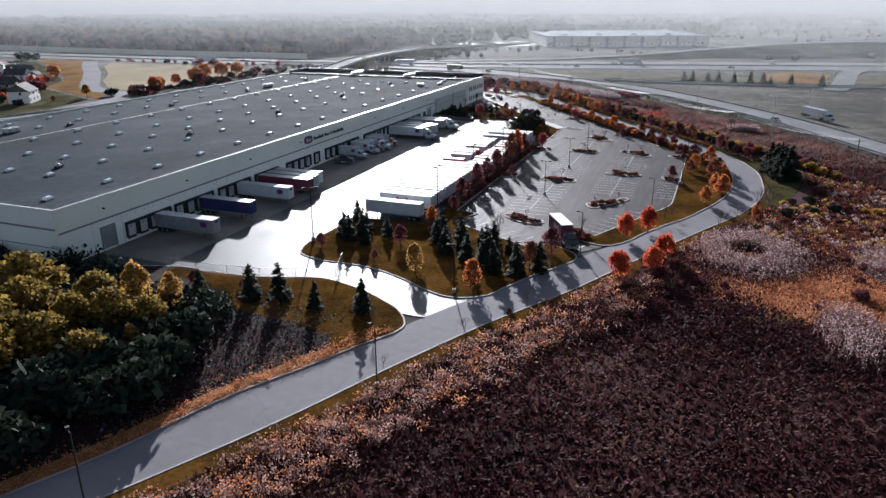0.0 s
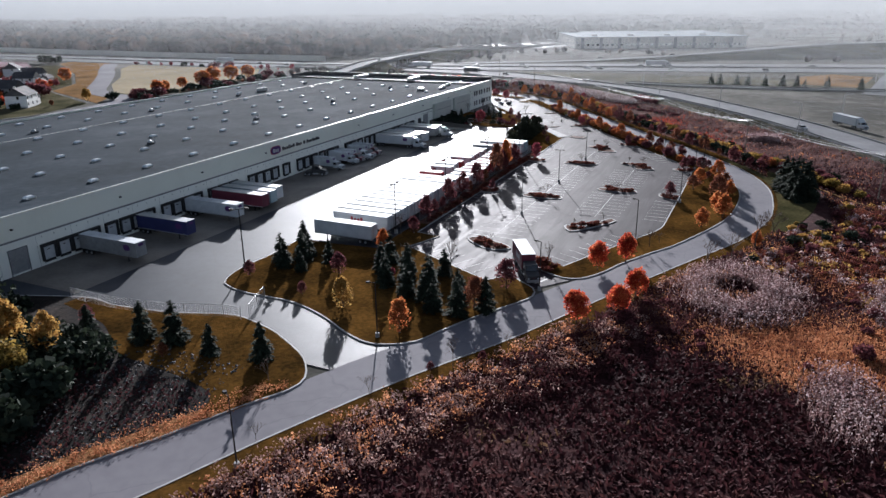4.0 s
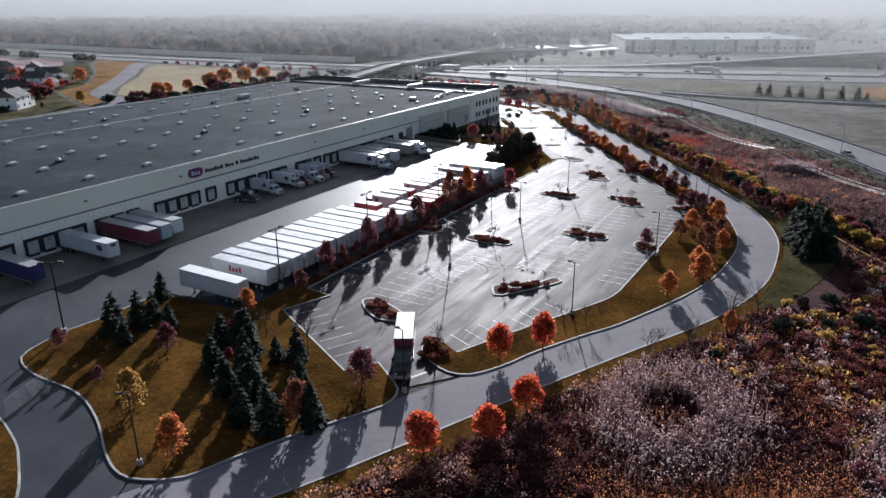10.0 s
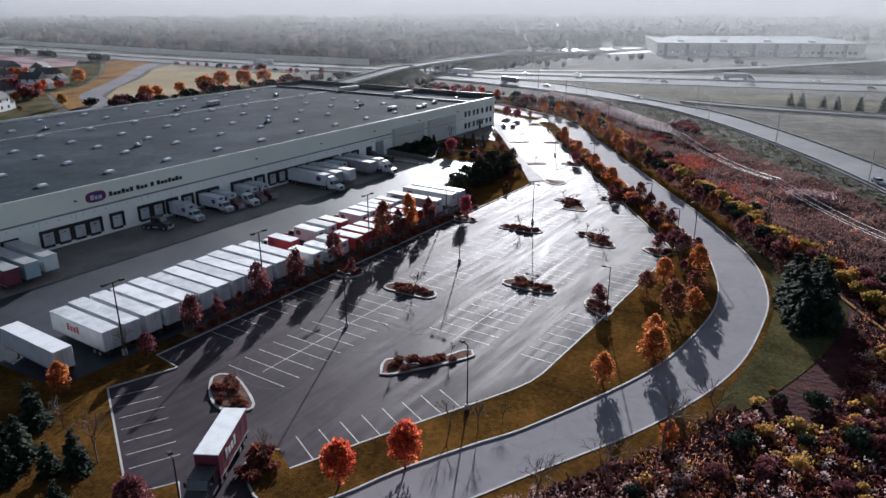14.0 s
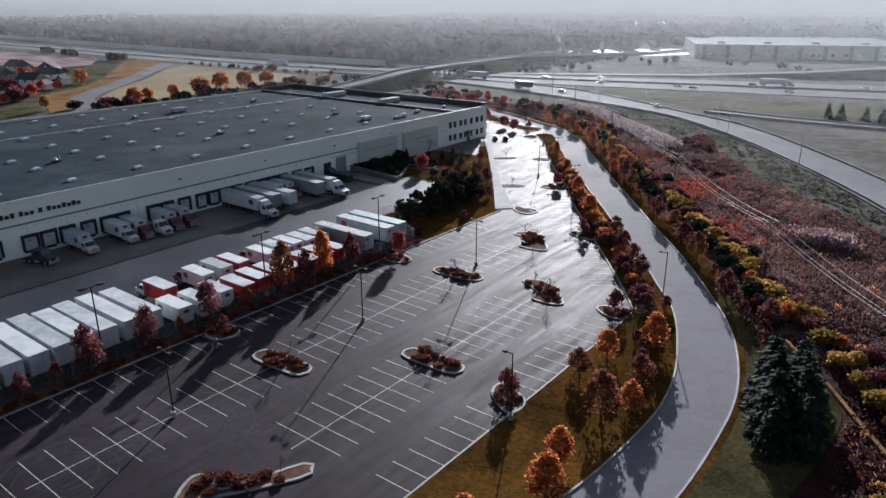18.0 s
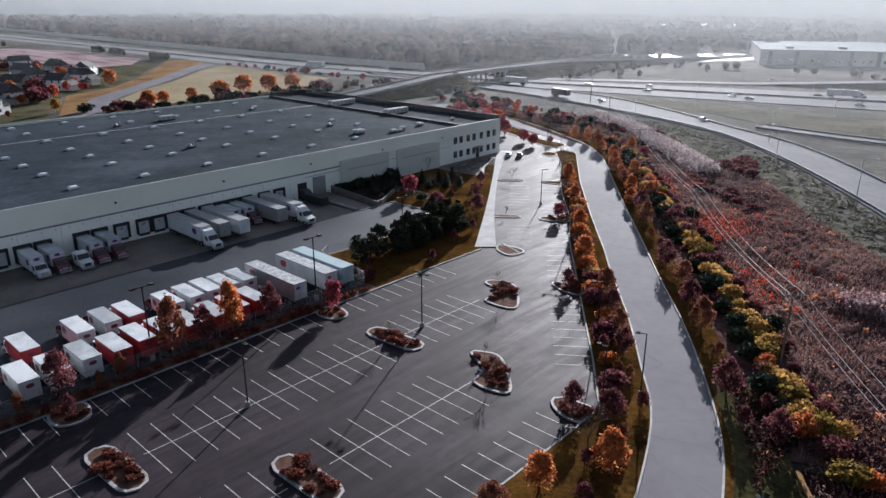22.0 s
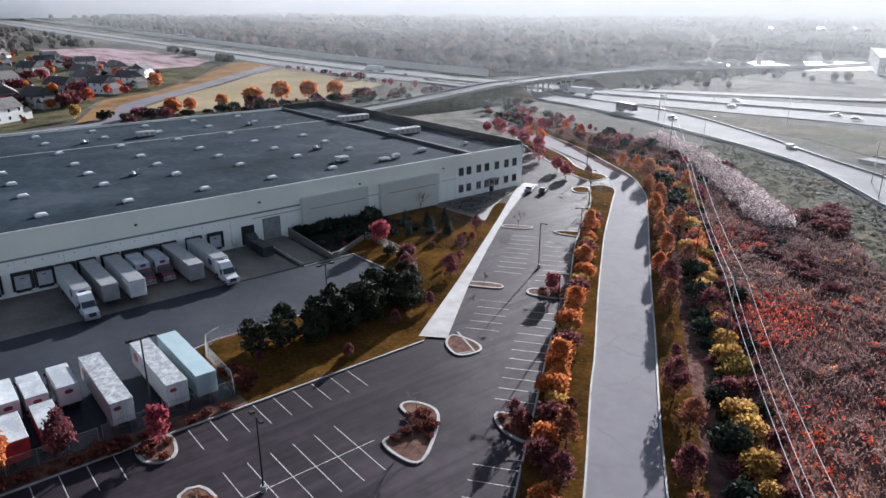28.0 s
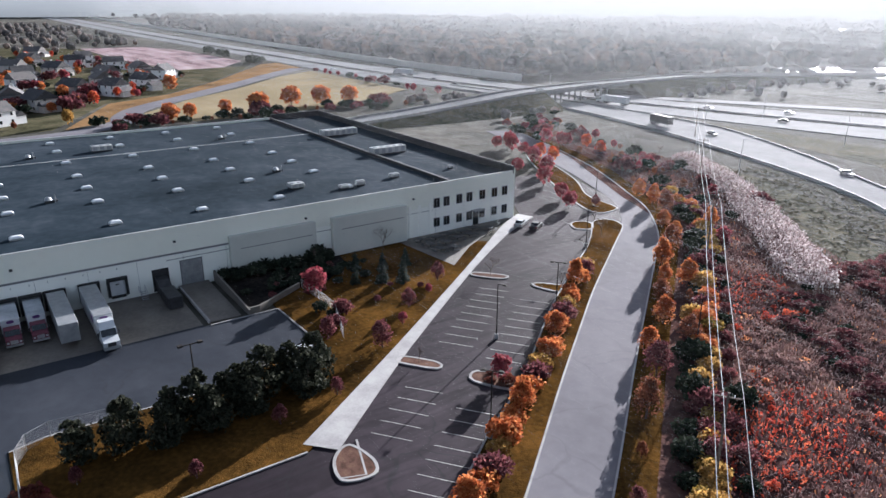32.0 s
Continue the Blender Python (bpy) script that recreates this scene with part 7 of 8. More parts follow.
def trailer(m, L=14.2, side=M_WHITE, top=M_TROOF, badge=None, bars=None, label="white box semi-trailer parked on its legs", rear=M_WHITE, legs=True):
    t = thing("semi_trailer", label, "trailer", "semi-trailers", at=m)
    part("body", Geo().box(0.04, L, -1.28, 1.28, 1.2, 4.02, 0.05), side, t)
    part("roof", Geo().box(0.02, L + 0.02, -1.3, 1.3, 4.0, 4.09, 0.03), top, t)
    part("lower_rail", Geo().box(0.05, L - 0.05, -1.3, -1.26, 1.12, 1.3), M_GREY, t)
    part("lower_rail", Geo().box(0.05, L - 0.05, 1.26, 1.3, 1.12, 1.3), M_GREY, t)
    for s in (-1, 1):
        d = part("rear_door", Geo().box(-0.02, 0.05, min(s * 0.02, s * 1.2), max(s * 0.02, s * 1.2), 1.3, 3.92), rear, t)
        part("lock_rod", Geo().tube((-0.05, s * 0.35, 1.3), (-0.05, s * 0.35, 3.9), 0.025, 0.025, 5), M_GREY, d)
        part("tail_light", Geo().box(-0.03, 0.03, min(s * 0.9, s * 1.15), max(s * 0.9, s * 1.15), 1.02, 1.14), M_RED, t)
        part("mud_flap", Geo().box(0.35, 0.38, min(s * 0.55, s * 1.2), max(s * 0.55, s * 1.2), 0.3, 1.0), M_RUBBER, t)
        if legs:
            part("landing_leg", Geo().box(L - 2.9, L - 2.74, s * 0.8 - 0.08, s * 0.8 + 0.08, 0.1, 1.2).box(L - 3.0, L - 2.64, s * 0.8 - 0.16, s * 0.8 + 0.16, 0.01, 0.1), M_DARK, t)
        for x in (1.5, 2.8):
            wheel(t, x, s * 0.95, 0.5, 0.55)
    part("rear_bumper", Geo().box(-0.02, 0.12, -1.1, 1.1, 0.5, 0.62).box(0.0, 0.1, -0.7, -0.62, 0.6, 1.2).box(0.0, 0.1, 0.62, 0.7, 0.6, 1.2), M_DARK, t)
    part("bogie", Geo().box(0.8, 3.5, -0.55, 0.55, 0.75, 1.2), M_DARK, t)
    for k in range(1, 12, 2):
        for s in (-1.285, 1.285):
            part("side_post", Geo().box(L * k / 12 - 0.03, L * k / 12 + 0.03, s - 0.01, s + 0.01, 1.3, 3.95), side, t)
    if badge:
        for s in (-1, 1):
            plate(t, L * 0.84, s * 1.3, 2.9, "x", 1.7, 1.2, badge, "oval company emblem")
        plate(t, L + 0.02, 0, 3.5, "y", 1.2, 0.6, badge, "oval company emblem")
        plate(t, -0.06, 0.55, 3.3, "y", 0.8, 0.5, badge, "oval company emblem")
    if bars:
        for s in (-1, 1):
            y = s * 1.3
            for k in range(4):
                part("letter_bar", Geo().box(L * 0.45 + k * 0.8, L * 0.45 + k * 0.8 + 0.55, y - 0.012, y + 0.012, 2.3, 3.4 if k in (0, 3) else 3.1), bars, t, "red lettering as plain bars")
    return t


def box_truck(m, body=M_WHITE, cab=M_MAROON, badge=M_MAROON, L=6.4, label="white box truck with a dark cab"):
    t = thing("box_truck", label, "truck", "box trucks", at=m)
    part("cargo_box", Geo().box(0.0, L, -1.22, 1.22, 1.05, 3.5, 0.05), body, t)
    part("box_roof", Geo().box(-0.02, L + 0.02, -1.24, 1.24, 3.48, 3.56, 0.03), M_TROOF, t)
    part("rear_shutter", Geo().box(-0.04, 0.02, -1.08, 1.08, 1.15, 3.35), body, t)
    part("chassis", Geo().box(0.2, L + 2.6, -0.45, 0.45, 0.6, 1.05), M_DARK, t)
    x0 = L + 0.15
    c = part("cab", Geo().prism([(x0, 0.7), (x0 + 2.9, 0.7), (x0 + 2.95, 1.45), (x0 + 1.75, 1.65), (x0 + 1.3, 2.45), (x0, 2.5)], 1, -1.05, 1.05), cab, t)
    part("windscreen", Geo().prism([(x0 + 1.78, 1.68), (x0 + 1.82, 1.68), (x0 + 1.36, 2.4), (x0 + 1.32, 2.4)], 1, -0.95, 0.95), M_GLASS, c)
    part("side_window", Geo().box(x0 + 0.3, x0 + 1.2, -1.07, -1.04, 1.65, 2.3), M_GLASS, c)
    part("side_window", Geo().box(x0 + 0.3, x0 + 1.2, 1.04, 1.07, 1.65, 2.3), M_GLASS, c)
    part("grille", Geo().box(x0 + 2.9, x0 + 3.0, -0.5, 0.5, 0.85, 1.4), M_GREY, c)
    part("front_bumper", Geo().box(x0 + 2.85, x0 + 3.1, -1.1, 1.1, 0.45, 0.72, 0.03), M_GREY, c)
    for s in (-1, 1):
        part("headlight", Geo().box(x0 + 2.9, x0 + 2.99, s * 0.8 - 0.16, s * 0.8 + 0.16, 0.95, 1.2), M_WHITE, c)
        part("mirror", Geo().box(x0 + 1.4, x0 + 1.5, s * 1.25 - 0.12, s * 1.25 + 0.12, 1.7, 2.15), M_DARK, c)
        wheel(t, 1.5, s * 0.9, 0.48, 0.5)
        wheel(t, x0 + 1.9, s * 0.95, 0.48, 0.28)
        plate(t, L * 0.8, s * 1.235, 2.5, "x", 1.3, 1.0, badge, "oval company emblem")
    plate(t, -0.06, 0, 2.8, "y", 0.95, 0.55, badge, "oval company emblem")
    plate(t, L + 0.03, 0, 3.1, "y", 1.0, 0.5, badge, "oval company emblem")
    return t


def tractor(m, paint=M_WHITE, label="white road tractor coupled to its trailer", sleeper=True):
    t = thing("tractor_unit", label, "truck", "road tractors", at=m)
    part("chassis", Geo().box(-2.4, 3.6, -0.45, 0.45, 0.6, 0.95), M_DARK, t)
    c = part("cab", Geo().prism([(0.0, 0.8), (3.9, 0.8), (4.0, 1.5), (2.5, 1.9), (2.0, 2.85), (0.0, 2.95)], 1, -1.1, 1.1), paint, t)
    part("windscreen", Geo().prism([(2.52, 1.95), (2.56, 1.95), (2.06, 2.8), (2.02, 2.8)], 1, -1.0, 1.0), M_GLASS, c)
    part("side_window", Geo().box(1.0, 1.9, -1.12, -1.09, 1.9, 2.65), M_GLASS, c)
    part("side_window", Geo().box(1.0, 1.9, 1.09, 1.12, 1.9, 2.65), M_GLASS, c)
    part("grille", Geo().box(3.95, 4.05, -0.55, 0.55, 0.9, 1.5), M_DARK, c)
    part("front_bumper", Geo().box(3.8, 4.15, -1.15, 1.15, 0.4, 0.8, 0.04), M_GREY, c)
    if sleeper:
        part("roof_fairing", Geo().prism([(0.0, 2.9), (1.9, 2.85), (0.9, 3.6), (0.0, 3.75)], 1, -1.05, 1.05), paint, c)
    part("fifth_wheel", Geo().box(-1.7, -0.7, -0.4, 0.4, 0.95, 1.1), M_DARK, t)
    for s in (-1, 1):
        part("headlight", Geo().box(3.95, 4.03, s * 0.85 - 0.18, s * 0.85 + 0.18, 0.95, 1.2), M_WHITE, c)
        part("mirror", Geo().box(2.1, 2.2, s * 1.35 - 0.12, s * 1.35 + 0.12, 1.9, 2.5), M_DARK, c)
        part("fuel_tank", Geo().tube((0.2, s * 0.85, 0.7), (1.6, s * 0.85, 0.7), 0.32, 0.32, 10), M_GREY, t)
        for x in (-0.8, -2.0):
            wheel(t, x, s * 0.9, 0.5, 0.5)
        wheel(t, 2.9, s * 0.95, 0.5, 0.3)
    return t


def car(m, paint, label="dark parked saloon car", long=4.6, tall=1.45):
    t = thing("car", label, "car", "cars", at=m)
    h = long / 2
    b = part("body", Geo().prism([(-h, 0.35), (h, 0.35), (h, 0.75), (h * 0.55, 0.92), (-h * 0.9, 0.98), (-h, 0.8)], 1, -0.9, 0.9), paint, t)
    part("cabin", Geo().prism([(-h * 0.75, 0.93), (h * 0.45, 0.9), (h * 0.12, tall), (-h * 0.5, tall)], 1, -0.76, 0.76), M_GLASS, t, "dark tinted glass")
    part("roof", Geo().prism([(-h * 0.5, tall - 0.02), (h * 0.12, tall - 0.02), (h * 0.06, tall + 0.04), (-h * 0.44, tall + 0.04)], 1, -0.7, 0.7), paint, t)
    for s in (-1, 1):
        part("headlight", Geo().box(h - 0.06, h + 0.01, s * 0.65 - 0.15, s * 0.65 + 0.15, 0.58, 0.72), M_WHITE, b)
        part("tail_light", Geo().box(-h - 0.01, -h + 0.05, s * 0.68 - 0.14, s * 0.68 + 0.14, 0.65, 0.8), M_RED, b)
        for x in (-h * 0.62, h * 0.62):
            wheel(t, x, s * 0.82, 0.32, 0.2)
    return t


# trailers backed in along the yard; the trailer's own x runs from tail to nose
base = None
for y in (-37.1, -30.3, -27.0, -23.6, -20.3, -17.0, -13.9, -10.7, -7.5, -4.4, -1.3, 2.2, 5.6):
    m = pose(52.2, y, 0.003, 0, 0, 180)
    if y == -30.3:
        trailer(m, 13.4, bars=M_RED, label="white box semi-trailer with red lettering bars")
    elif base is None:
        base = trailer(m, 13.8)
    else:
        copy_thing(base, m @ Matrix.Diagonal((TURN.uniform(0.97, 1.06), 1, 1, 1)))
trailer(pose(53.2, 50.6, 0.003, 0, 0, 180), 14.4, badge=M_MAROON, top=M_FROST, side=M_GREY, label="grey-topped white semi-trailer with a maroon emblem")
trailer(pose(53.2, 57.0, 0.003, 0, 0, 180), 14.4, badge=M_RED, top=M_FROST, label="white semi-trailer with a red emblem and frosted roof")
trailer(pose(53.2, 60.6, 0.003, 0, 0, 180), 14.4, side=M_BLUE, rear=M_BLUE, top=M_BLUE, label="pale blue semi-trailer parked at the row's end")
# box trucks in two ranks behind them
near_y = [(10.0, 0), (13.6, 0), (17.6, 0), (21.4, 1), (25.0, 1), (28.4, 1), (31.9, 1), (36.2, 1), (39.8, 1), (43.4, 1)]
bw = box_truck(pose(53.4, near_y[0][0], 0.003, 0, 0, 180), label="white box truck with a dark cab")
br = None
for y, red in near_y[1:]:
    m = pose(53.4 + TURN.uniform(-0.5, 0.5), y, 0.003, 0, 0, 180)
    if not red:
        copy_thing(bw, m)
    elif br is None:
        br = box_truck(m, M_RED, M_WHITE, M_MAROON, label="red box truck with a white roof")
    else:
        copy_thing(br, m)
for y, red in ((13.0, 1), (20.2, 0), (24.2, 0), (27.6, 1), (33.6, 0), (37.2, 0), (40.4, 0), (43.4, 0), (46.8, 0)):
    copy_thing(br if red else bw, pose(44.6 + TURN.uniform(-0.4, 0.4), y, 0.003, 0, 0, 180))
# trailers and trucks at the docks
tr = trailer(pose(0.7, -63.6, 0.01), 15.2, side=M_GREY, badge=M_LOGO, label="grey-white semi-trailer backed to a dock")
trailer(pose(0.7, -49.2, 0.01), 14.2, side=M_NAVY, top=M_GREY, badge=M_LOGO, label="navy blue semi-trailer backed to a dock")
trailer(pose(0.7, -34.8, 0.01), 15.2, badge=M_LOGO, label="white semi-trailer with a purple emblem at a dock")
trailer(pose(0.7, -25.8, 0.01), 15.4, side=M_MAROON, top=M_GREY, label="maroon semi-trailer backed to a dock", rear=M_MAROON)
trailer(pose(0.7, -22.2, 0.01), 15.0, side=M_BLUE, top=M_GREY, label="pale blue semi-trailer backed to a dock")
trailer(pose(0.7, -18.4, 0.01), 14.0, top=M_GREY, label="white semi-trailer backed to a dock")
bd = box_truck(pose(0.7, 17.9, 0.01), M_WHITE, M_WHITE, M_LOGO, label="white box truck backed to a dock")
for y in (26.3,):
    copy_thing(bd, pose(0.7, y, 0.01))
bm_ = box_truck(pose(0.7, 29.8, 0.01), M_WHITE, M_MAROON, M_LOGO, label="white box truck with a maroon cab at a dock")
for y in (36.9, 40.4, 67.2, 70.6):
    copy_thing(bm_, pose(0.7, y, 0.01))
tractor(pose(7.2, 33.4, 0.01), M_WHITE, "small white road tractor without a trailer", False)
tractor(pose(5.5, 9.2, 0.01, 0, 0, 20), M_DARK, "dark yard tractor parked by the docks", False)
for y in (55.6, 78.7):
    trailer(pose(0.7, y, 0.01), 13.6, badge=M_LOGO, top=M_GREY, label="white semi-trailer with purple emblem at a dock", legs=False)
    tractor(pose(15.0, y, 0.01), M_WHITE)
trailer(pose(0.7, 59.6, 0.01), 14.4, side=M_GREY, top=M_GREY, label="dull grey semi-trailer backed to a dock")
trailer(pose(0.7, 63.6, 0.01), 15.4, top=M_GREY, label="white semi-trailer with a grey roof at a dock")
trailer(pose(0.7, 74.0, 0.01), 14.2, top=M_GREY, side=M_GREY, label="grey semi-trailer backed to a dock")
# truck at the car park entrance, cars
box = trailer(pose(82.2, -34.2, 0.003, 0, 0, -60), 8.6, side=M_MAROON, bars=M_WHITE, label="maroon and gold box body of a delivery truck", legs=False, rear=M_WHITE)
tractor(pose(82.2 + 8.9 * math.cos(radians(-60)), -34.2 + 8.9 * math.sin(radians(-60)), 0.003, 0, 0, -60), M_DARK, "dark day-cab tractor pulling a maroon box body", False)
car(pose(6.2, 166.8, 0.01, 0, 0, 120), M_GREY, "silver car parked by the office door")
car(pose(9.4, 168.6, 0.01, 0, 0, 120), M_DARK, "dark car parked by the office door")
car(pose(36.2, 100.6, 0.14, 0, 0, 200), M_WHITE, "white van parked beside the pines", 5.4, 2.0)

# ---- lamps, wires, fence ----
def light_pole(m, h, heads=2, label="dark bronze twin-head car park light pole"):
    t = thing("light_pole", label, "light pole", "light poles", at=m)
    part("footing", Geo().tube((0, 0, -0.05), (0, 0, 0.7), 0.32, 0.3, 12), M_KERB, t, "pale concrete footing")
    part("pole", Geo().tube((0, 0, 0.7), (0, 0, h), 0.1, 0.07, 8), M_POLE, t)
    part("arm", Geo().box(-1.0 if heads == 2 else -0.05, 1.0, -0.04, 0.04, h - 0.12, h - 0.02), M_POLE, t)
    for s in ((-1, 1) if heads == 2 else (1,)):
        hd = part("lamp_head", Geo().prism([(s * 0.75, h - 0.14), (s * 1.35, h - 0.14), (s * 1.3, h + 0.06), (s * 0.8, h + 0.1)], 1, -0.2, 0.2), M_POLE, t)
        part("lens", Geo().box(min(s * 0.82, s * 1.25), max(s * 0.82, s * 1.25), -0.15, 0.15, h - 0.16, h - 0.135), M_GREY, hd)
    return t


lp = light_pole(pose(73.3, -5.2, 0, 0, 0, 0), 8.9)
for x, y, s, rz in ((73, 27.8, 1, 0), (73.2, 58.3, 1, 0), (52.9, -29.2, 1.24, 90), (52.9, -3, 1.24, 90), (52.9, 25.4, 1.24, 90), (52.9, 53.8, 1.24, 90), (42.6, 84, 1.1, 90), (36.4, -58.6, 1.3, 40), (66.4, 110.4, 1, 40), (45.3, 140.6, 1, 40)):
    copy_thing(lp, pose(x, y, 0.02, 0, 0, rz) @ Matrix.Scale(s, 4))
l1 = light_pole(pose(73.6, -74.1, 0.1, 0, 0, 200), 8.8, 1, "dark bronze single-head roadside light pole")
for x, y, rz in ((100.9, -14.8, 160), (105.8, 18.6, 180), (105.6, 56.4, 180), (75, -107, 150), (90.4, -47.6, 160), (24.8, 168.5, 30), (1.2, 196, 60), (107.5, 62.6, 200), (94.7, 73.6, 220), (66, 149, 220), (46.9, 127, 30), (58, -138, 150)):
    copy_thing(l1, pose(x, y, 0.08, 0, 0, rz))

# power line
WP = [(150, 40), (118, 82), (86.5, 124.2), (43, 183.4), (0, 240), (-40, 292)]
pp = None
for x, y in WP:
    m = pose(x, y, -0.1, 0, 0, math.degrees(math.atan2(59, -43)))
    if pp is None:
        pp = thing("power_pole", "grey timber power pole with a crossarm", "power pole", "power poles", at=m)
        part("pole", Geo().tube((0, 0, 0), (0, 0, 11.5), 0.17, 0.12, 8), M_WOODPOLE, pp)
        part("crossarm", Geo().box(-0.06, 0.06, -1.5, 1.5, 10.9, 11.05), M_WOODPOLE, pp)
        for s in (-1.4, -0.6, 0.6, 1.4):
            part("insulator", Geo().tube((0, s, 11.05), (0, s, 11.3), 0.06, 0.04, 6), M_SKYL, pp)
    else:
        copy_thing(pp, m)
wires = thing("power_line", "thin sagging electric wires", "power line")
for i in range(len(WP) - 1):
    (x0, y0), (x1, y1) = WP[i], WP[i + 1]
    dx, dy = x1 - x0, y1 - y0
    l = math.hypot(dx, dy)
    for s in (-1.4, 0.5, 1.4):
        ox, oy = -dy / l * s, dx / l * s
        g = Geo()
        q = [(x0 + ox + dx * t, y0 + oy + dy * t, 11.2 - 4 * 1.3 * t * (1 - t)) for t in (k / 12 for k in range(13))]
        g.line(q, 0.036)
        part("wire", g, M_WIRE, wires)

# chain-link fence round the yard
def fence(pts, h=2.2, label="galvanised chain-link fence round the yard"):
    t = thing("fence", label, "fence")
    line = resample(pts, max(2, int(sum(math.dist(a, b) for a, b in zip(pts, pts[1:])) / 3.0) + 1))
    me = Geo().tube((0, 0, 0), (0, 0, h), 0.035, 0.035, 6).mesh("post")
    for x, y in line:
        part("post", me, M_GREY, t, loc=(x, y, 0.05))
    net = Geo()
    for (x0, y0), (x1, y1) in zip(line, line[1:]):
        part("top_rail", Geo().tube((x0, y0, h), (x1, y1, h), 0.025, 0.025, 5, False), M_GREY, t)
        n = 20
        for k in range(-8, n):
            a0, b0 = max(k / n, 0), min((k + 8) / n, 1)
            za, zb = (a0 * n - k) / 8 * h + 0.05, (b0 * n - k) / 8 * h + 0.05
            net.tube((x0 + (x1 - x0) * a0, y0 + (y1 - y0) * a0, za), (x0 + (x1 - x0) * b0, y0 + (y1 - y0) * b0, zb), 0.006, 0.006, 3, False)
            net.tube((x0 + (x1 - x0) * a0, y0 + (y1 - y0) * a0, h - za + 0.1), (x0 + (x1 - x0) * b0, y0 + (y1 - y0) * b0, h - zb + 0.1), 0.006, 0.006, 3, False)
    part("wire_mesh", net.mesh("wire_mesh", False), M_WIRE, t)
    return t


fence([(19, -82), (28, -82.2), (38.6, -80.6), (46.5, -77.7), (51, -77.3)])
fence([(51.5, -76), (49.5, -70.5), (48.8, -68.6)], label="galvanised chain-link gate across the entrance")
fence([(39, 77.8), (37.4, 67.6), (40, 64.8), (53.6, 64.4), (53.8, 48)])
fence([(54, -20), (54, 47.5)])
fence([(12.4, 110.8), (24, 111.4), (34, 108)], 1.8, "galvanised chain-link fence beside the planting")

# ---- painted stalls, tyre marks ----
lot = bpy.data.objects["parking_lot"]
shared = {}
def stripe(x, y, length, ang, w=0.1):
    key = round(length, 1)
    if key not in shared:
        shared[key] = Geo().box(-length / 2, length / 2, -w / 2, w / 2, 0.0, 0.009).mesh("stall_line")
    ob = part("stall_line", shared[key], M_LINE, lot, loc=(x, y, 0.002))
    ob.rotation_euler = (0, 0, radians(ang))


def in_island(x, y, pad=1.0):
    for o in ISLANDS:
        xs, ys = [p[0] for p in o], [p[1] for p in o]
        if min(xs) - pad < x < max(xs) + pad and min(ys) - pad < y < max(ys) + pad:
            return True
    return False


for k in range(38):
    y = -23.2 + k * 2.74
    if y < 72 and not in_island(73, y):
        stripe(73, y, 10.6, 0)
    if -9 < y < 52 and not in_island(89.4, y):
        stripe(89.4, y, 10.6, 0)
    if -19 < y < 91 and not in_island(60, y, 0.4):
        stripe(59.8, y, 5.2, 0)
    if -1 < y < 51 and not in_island(103, y, 0.4):
        stripe(102.5, y, 5.2, 0)
for x, y0, y1 in ((73, -22, 10), (73, 14.6, 49.6), (73, 54.4, 72), (89.4, -1, 22), (89.4, 27.4, 51)):
    n = int((y1 - y0) / 8) + 1
    for k in range(n):
        stripe(x, y0 + (k + 0.5) * (y1 - y0) / n, (y1 - y0) / n, 90)
ex, ey = -0.596, 0.803
for k in range(42):
    x, y = 100.2 + ex * (2 + k * 2.74), 64 + ey * (2 + k * 2.74)
    if k < 37 and not in_island(x, y, 2.2):
        stripe(x - 0.803 * 2.6, y - 0.596 * 2.6, 5.2, math.degrees(math.atan2(0.596, 0.803)))
for k in range(20):
    x, y = 57.5 + ex * k * 2.74, 99.5 + ey * k * 2.74
    if k < 18 and not in_island(x, y, 2.0):
        stripe(x + 0.803 * 2.7, y + 0.596 * 2.7, 5.2, math.degrees(math.atan2(0.596, 0.803)))
for k in range(7):
    x, y = 62.0 + 2.43 * k, -36.8 - 1.27 * k
    stripe(x + 1.3, y + 2.4, 5.2, 62)
for k in range(8):
    x, y = 92.2 + 1.16 * k, -32.4 + 2.5 * k
    stripe(x - 2.4, y + 1.05, 5.2, -24)
stripe(89.5, -43.2, 3.6, 65, 0.4)
rs = random.Random(3)
for cx, cy, rads in ((76.5, -5.5, (2.2, 3.1, 4.0, 5.2, 6.3, 7.4)), (74, -18.5, (3.0, 4.2, 5.4, 6.8)), (80, 3, (4.5, 6.0))):
    for rad in rads:
        a0, sweep = rs.uniform(0, 6.28), rs.uniform(2.2, 5.0)
        ox, oy = cx + rs.uniform(-0.7, 0.7), cy + rs.uniform(-0.7, 0.7)
        wd = rs.uniform(0.05, 0.1)
        arc = [(ox + rad * math.cos(a0 + sweep * k / 26), oy + rad * math.sin(a0 + sweep * k / 26)) for k in range(27)]
        part("tyre_mark", band(offset(arc, wd), offset(arc, -wd), 0.0045, 0.0), M_SKID, lot)

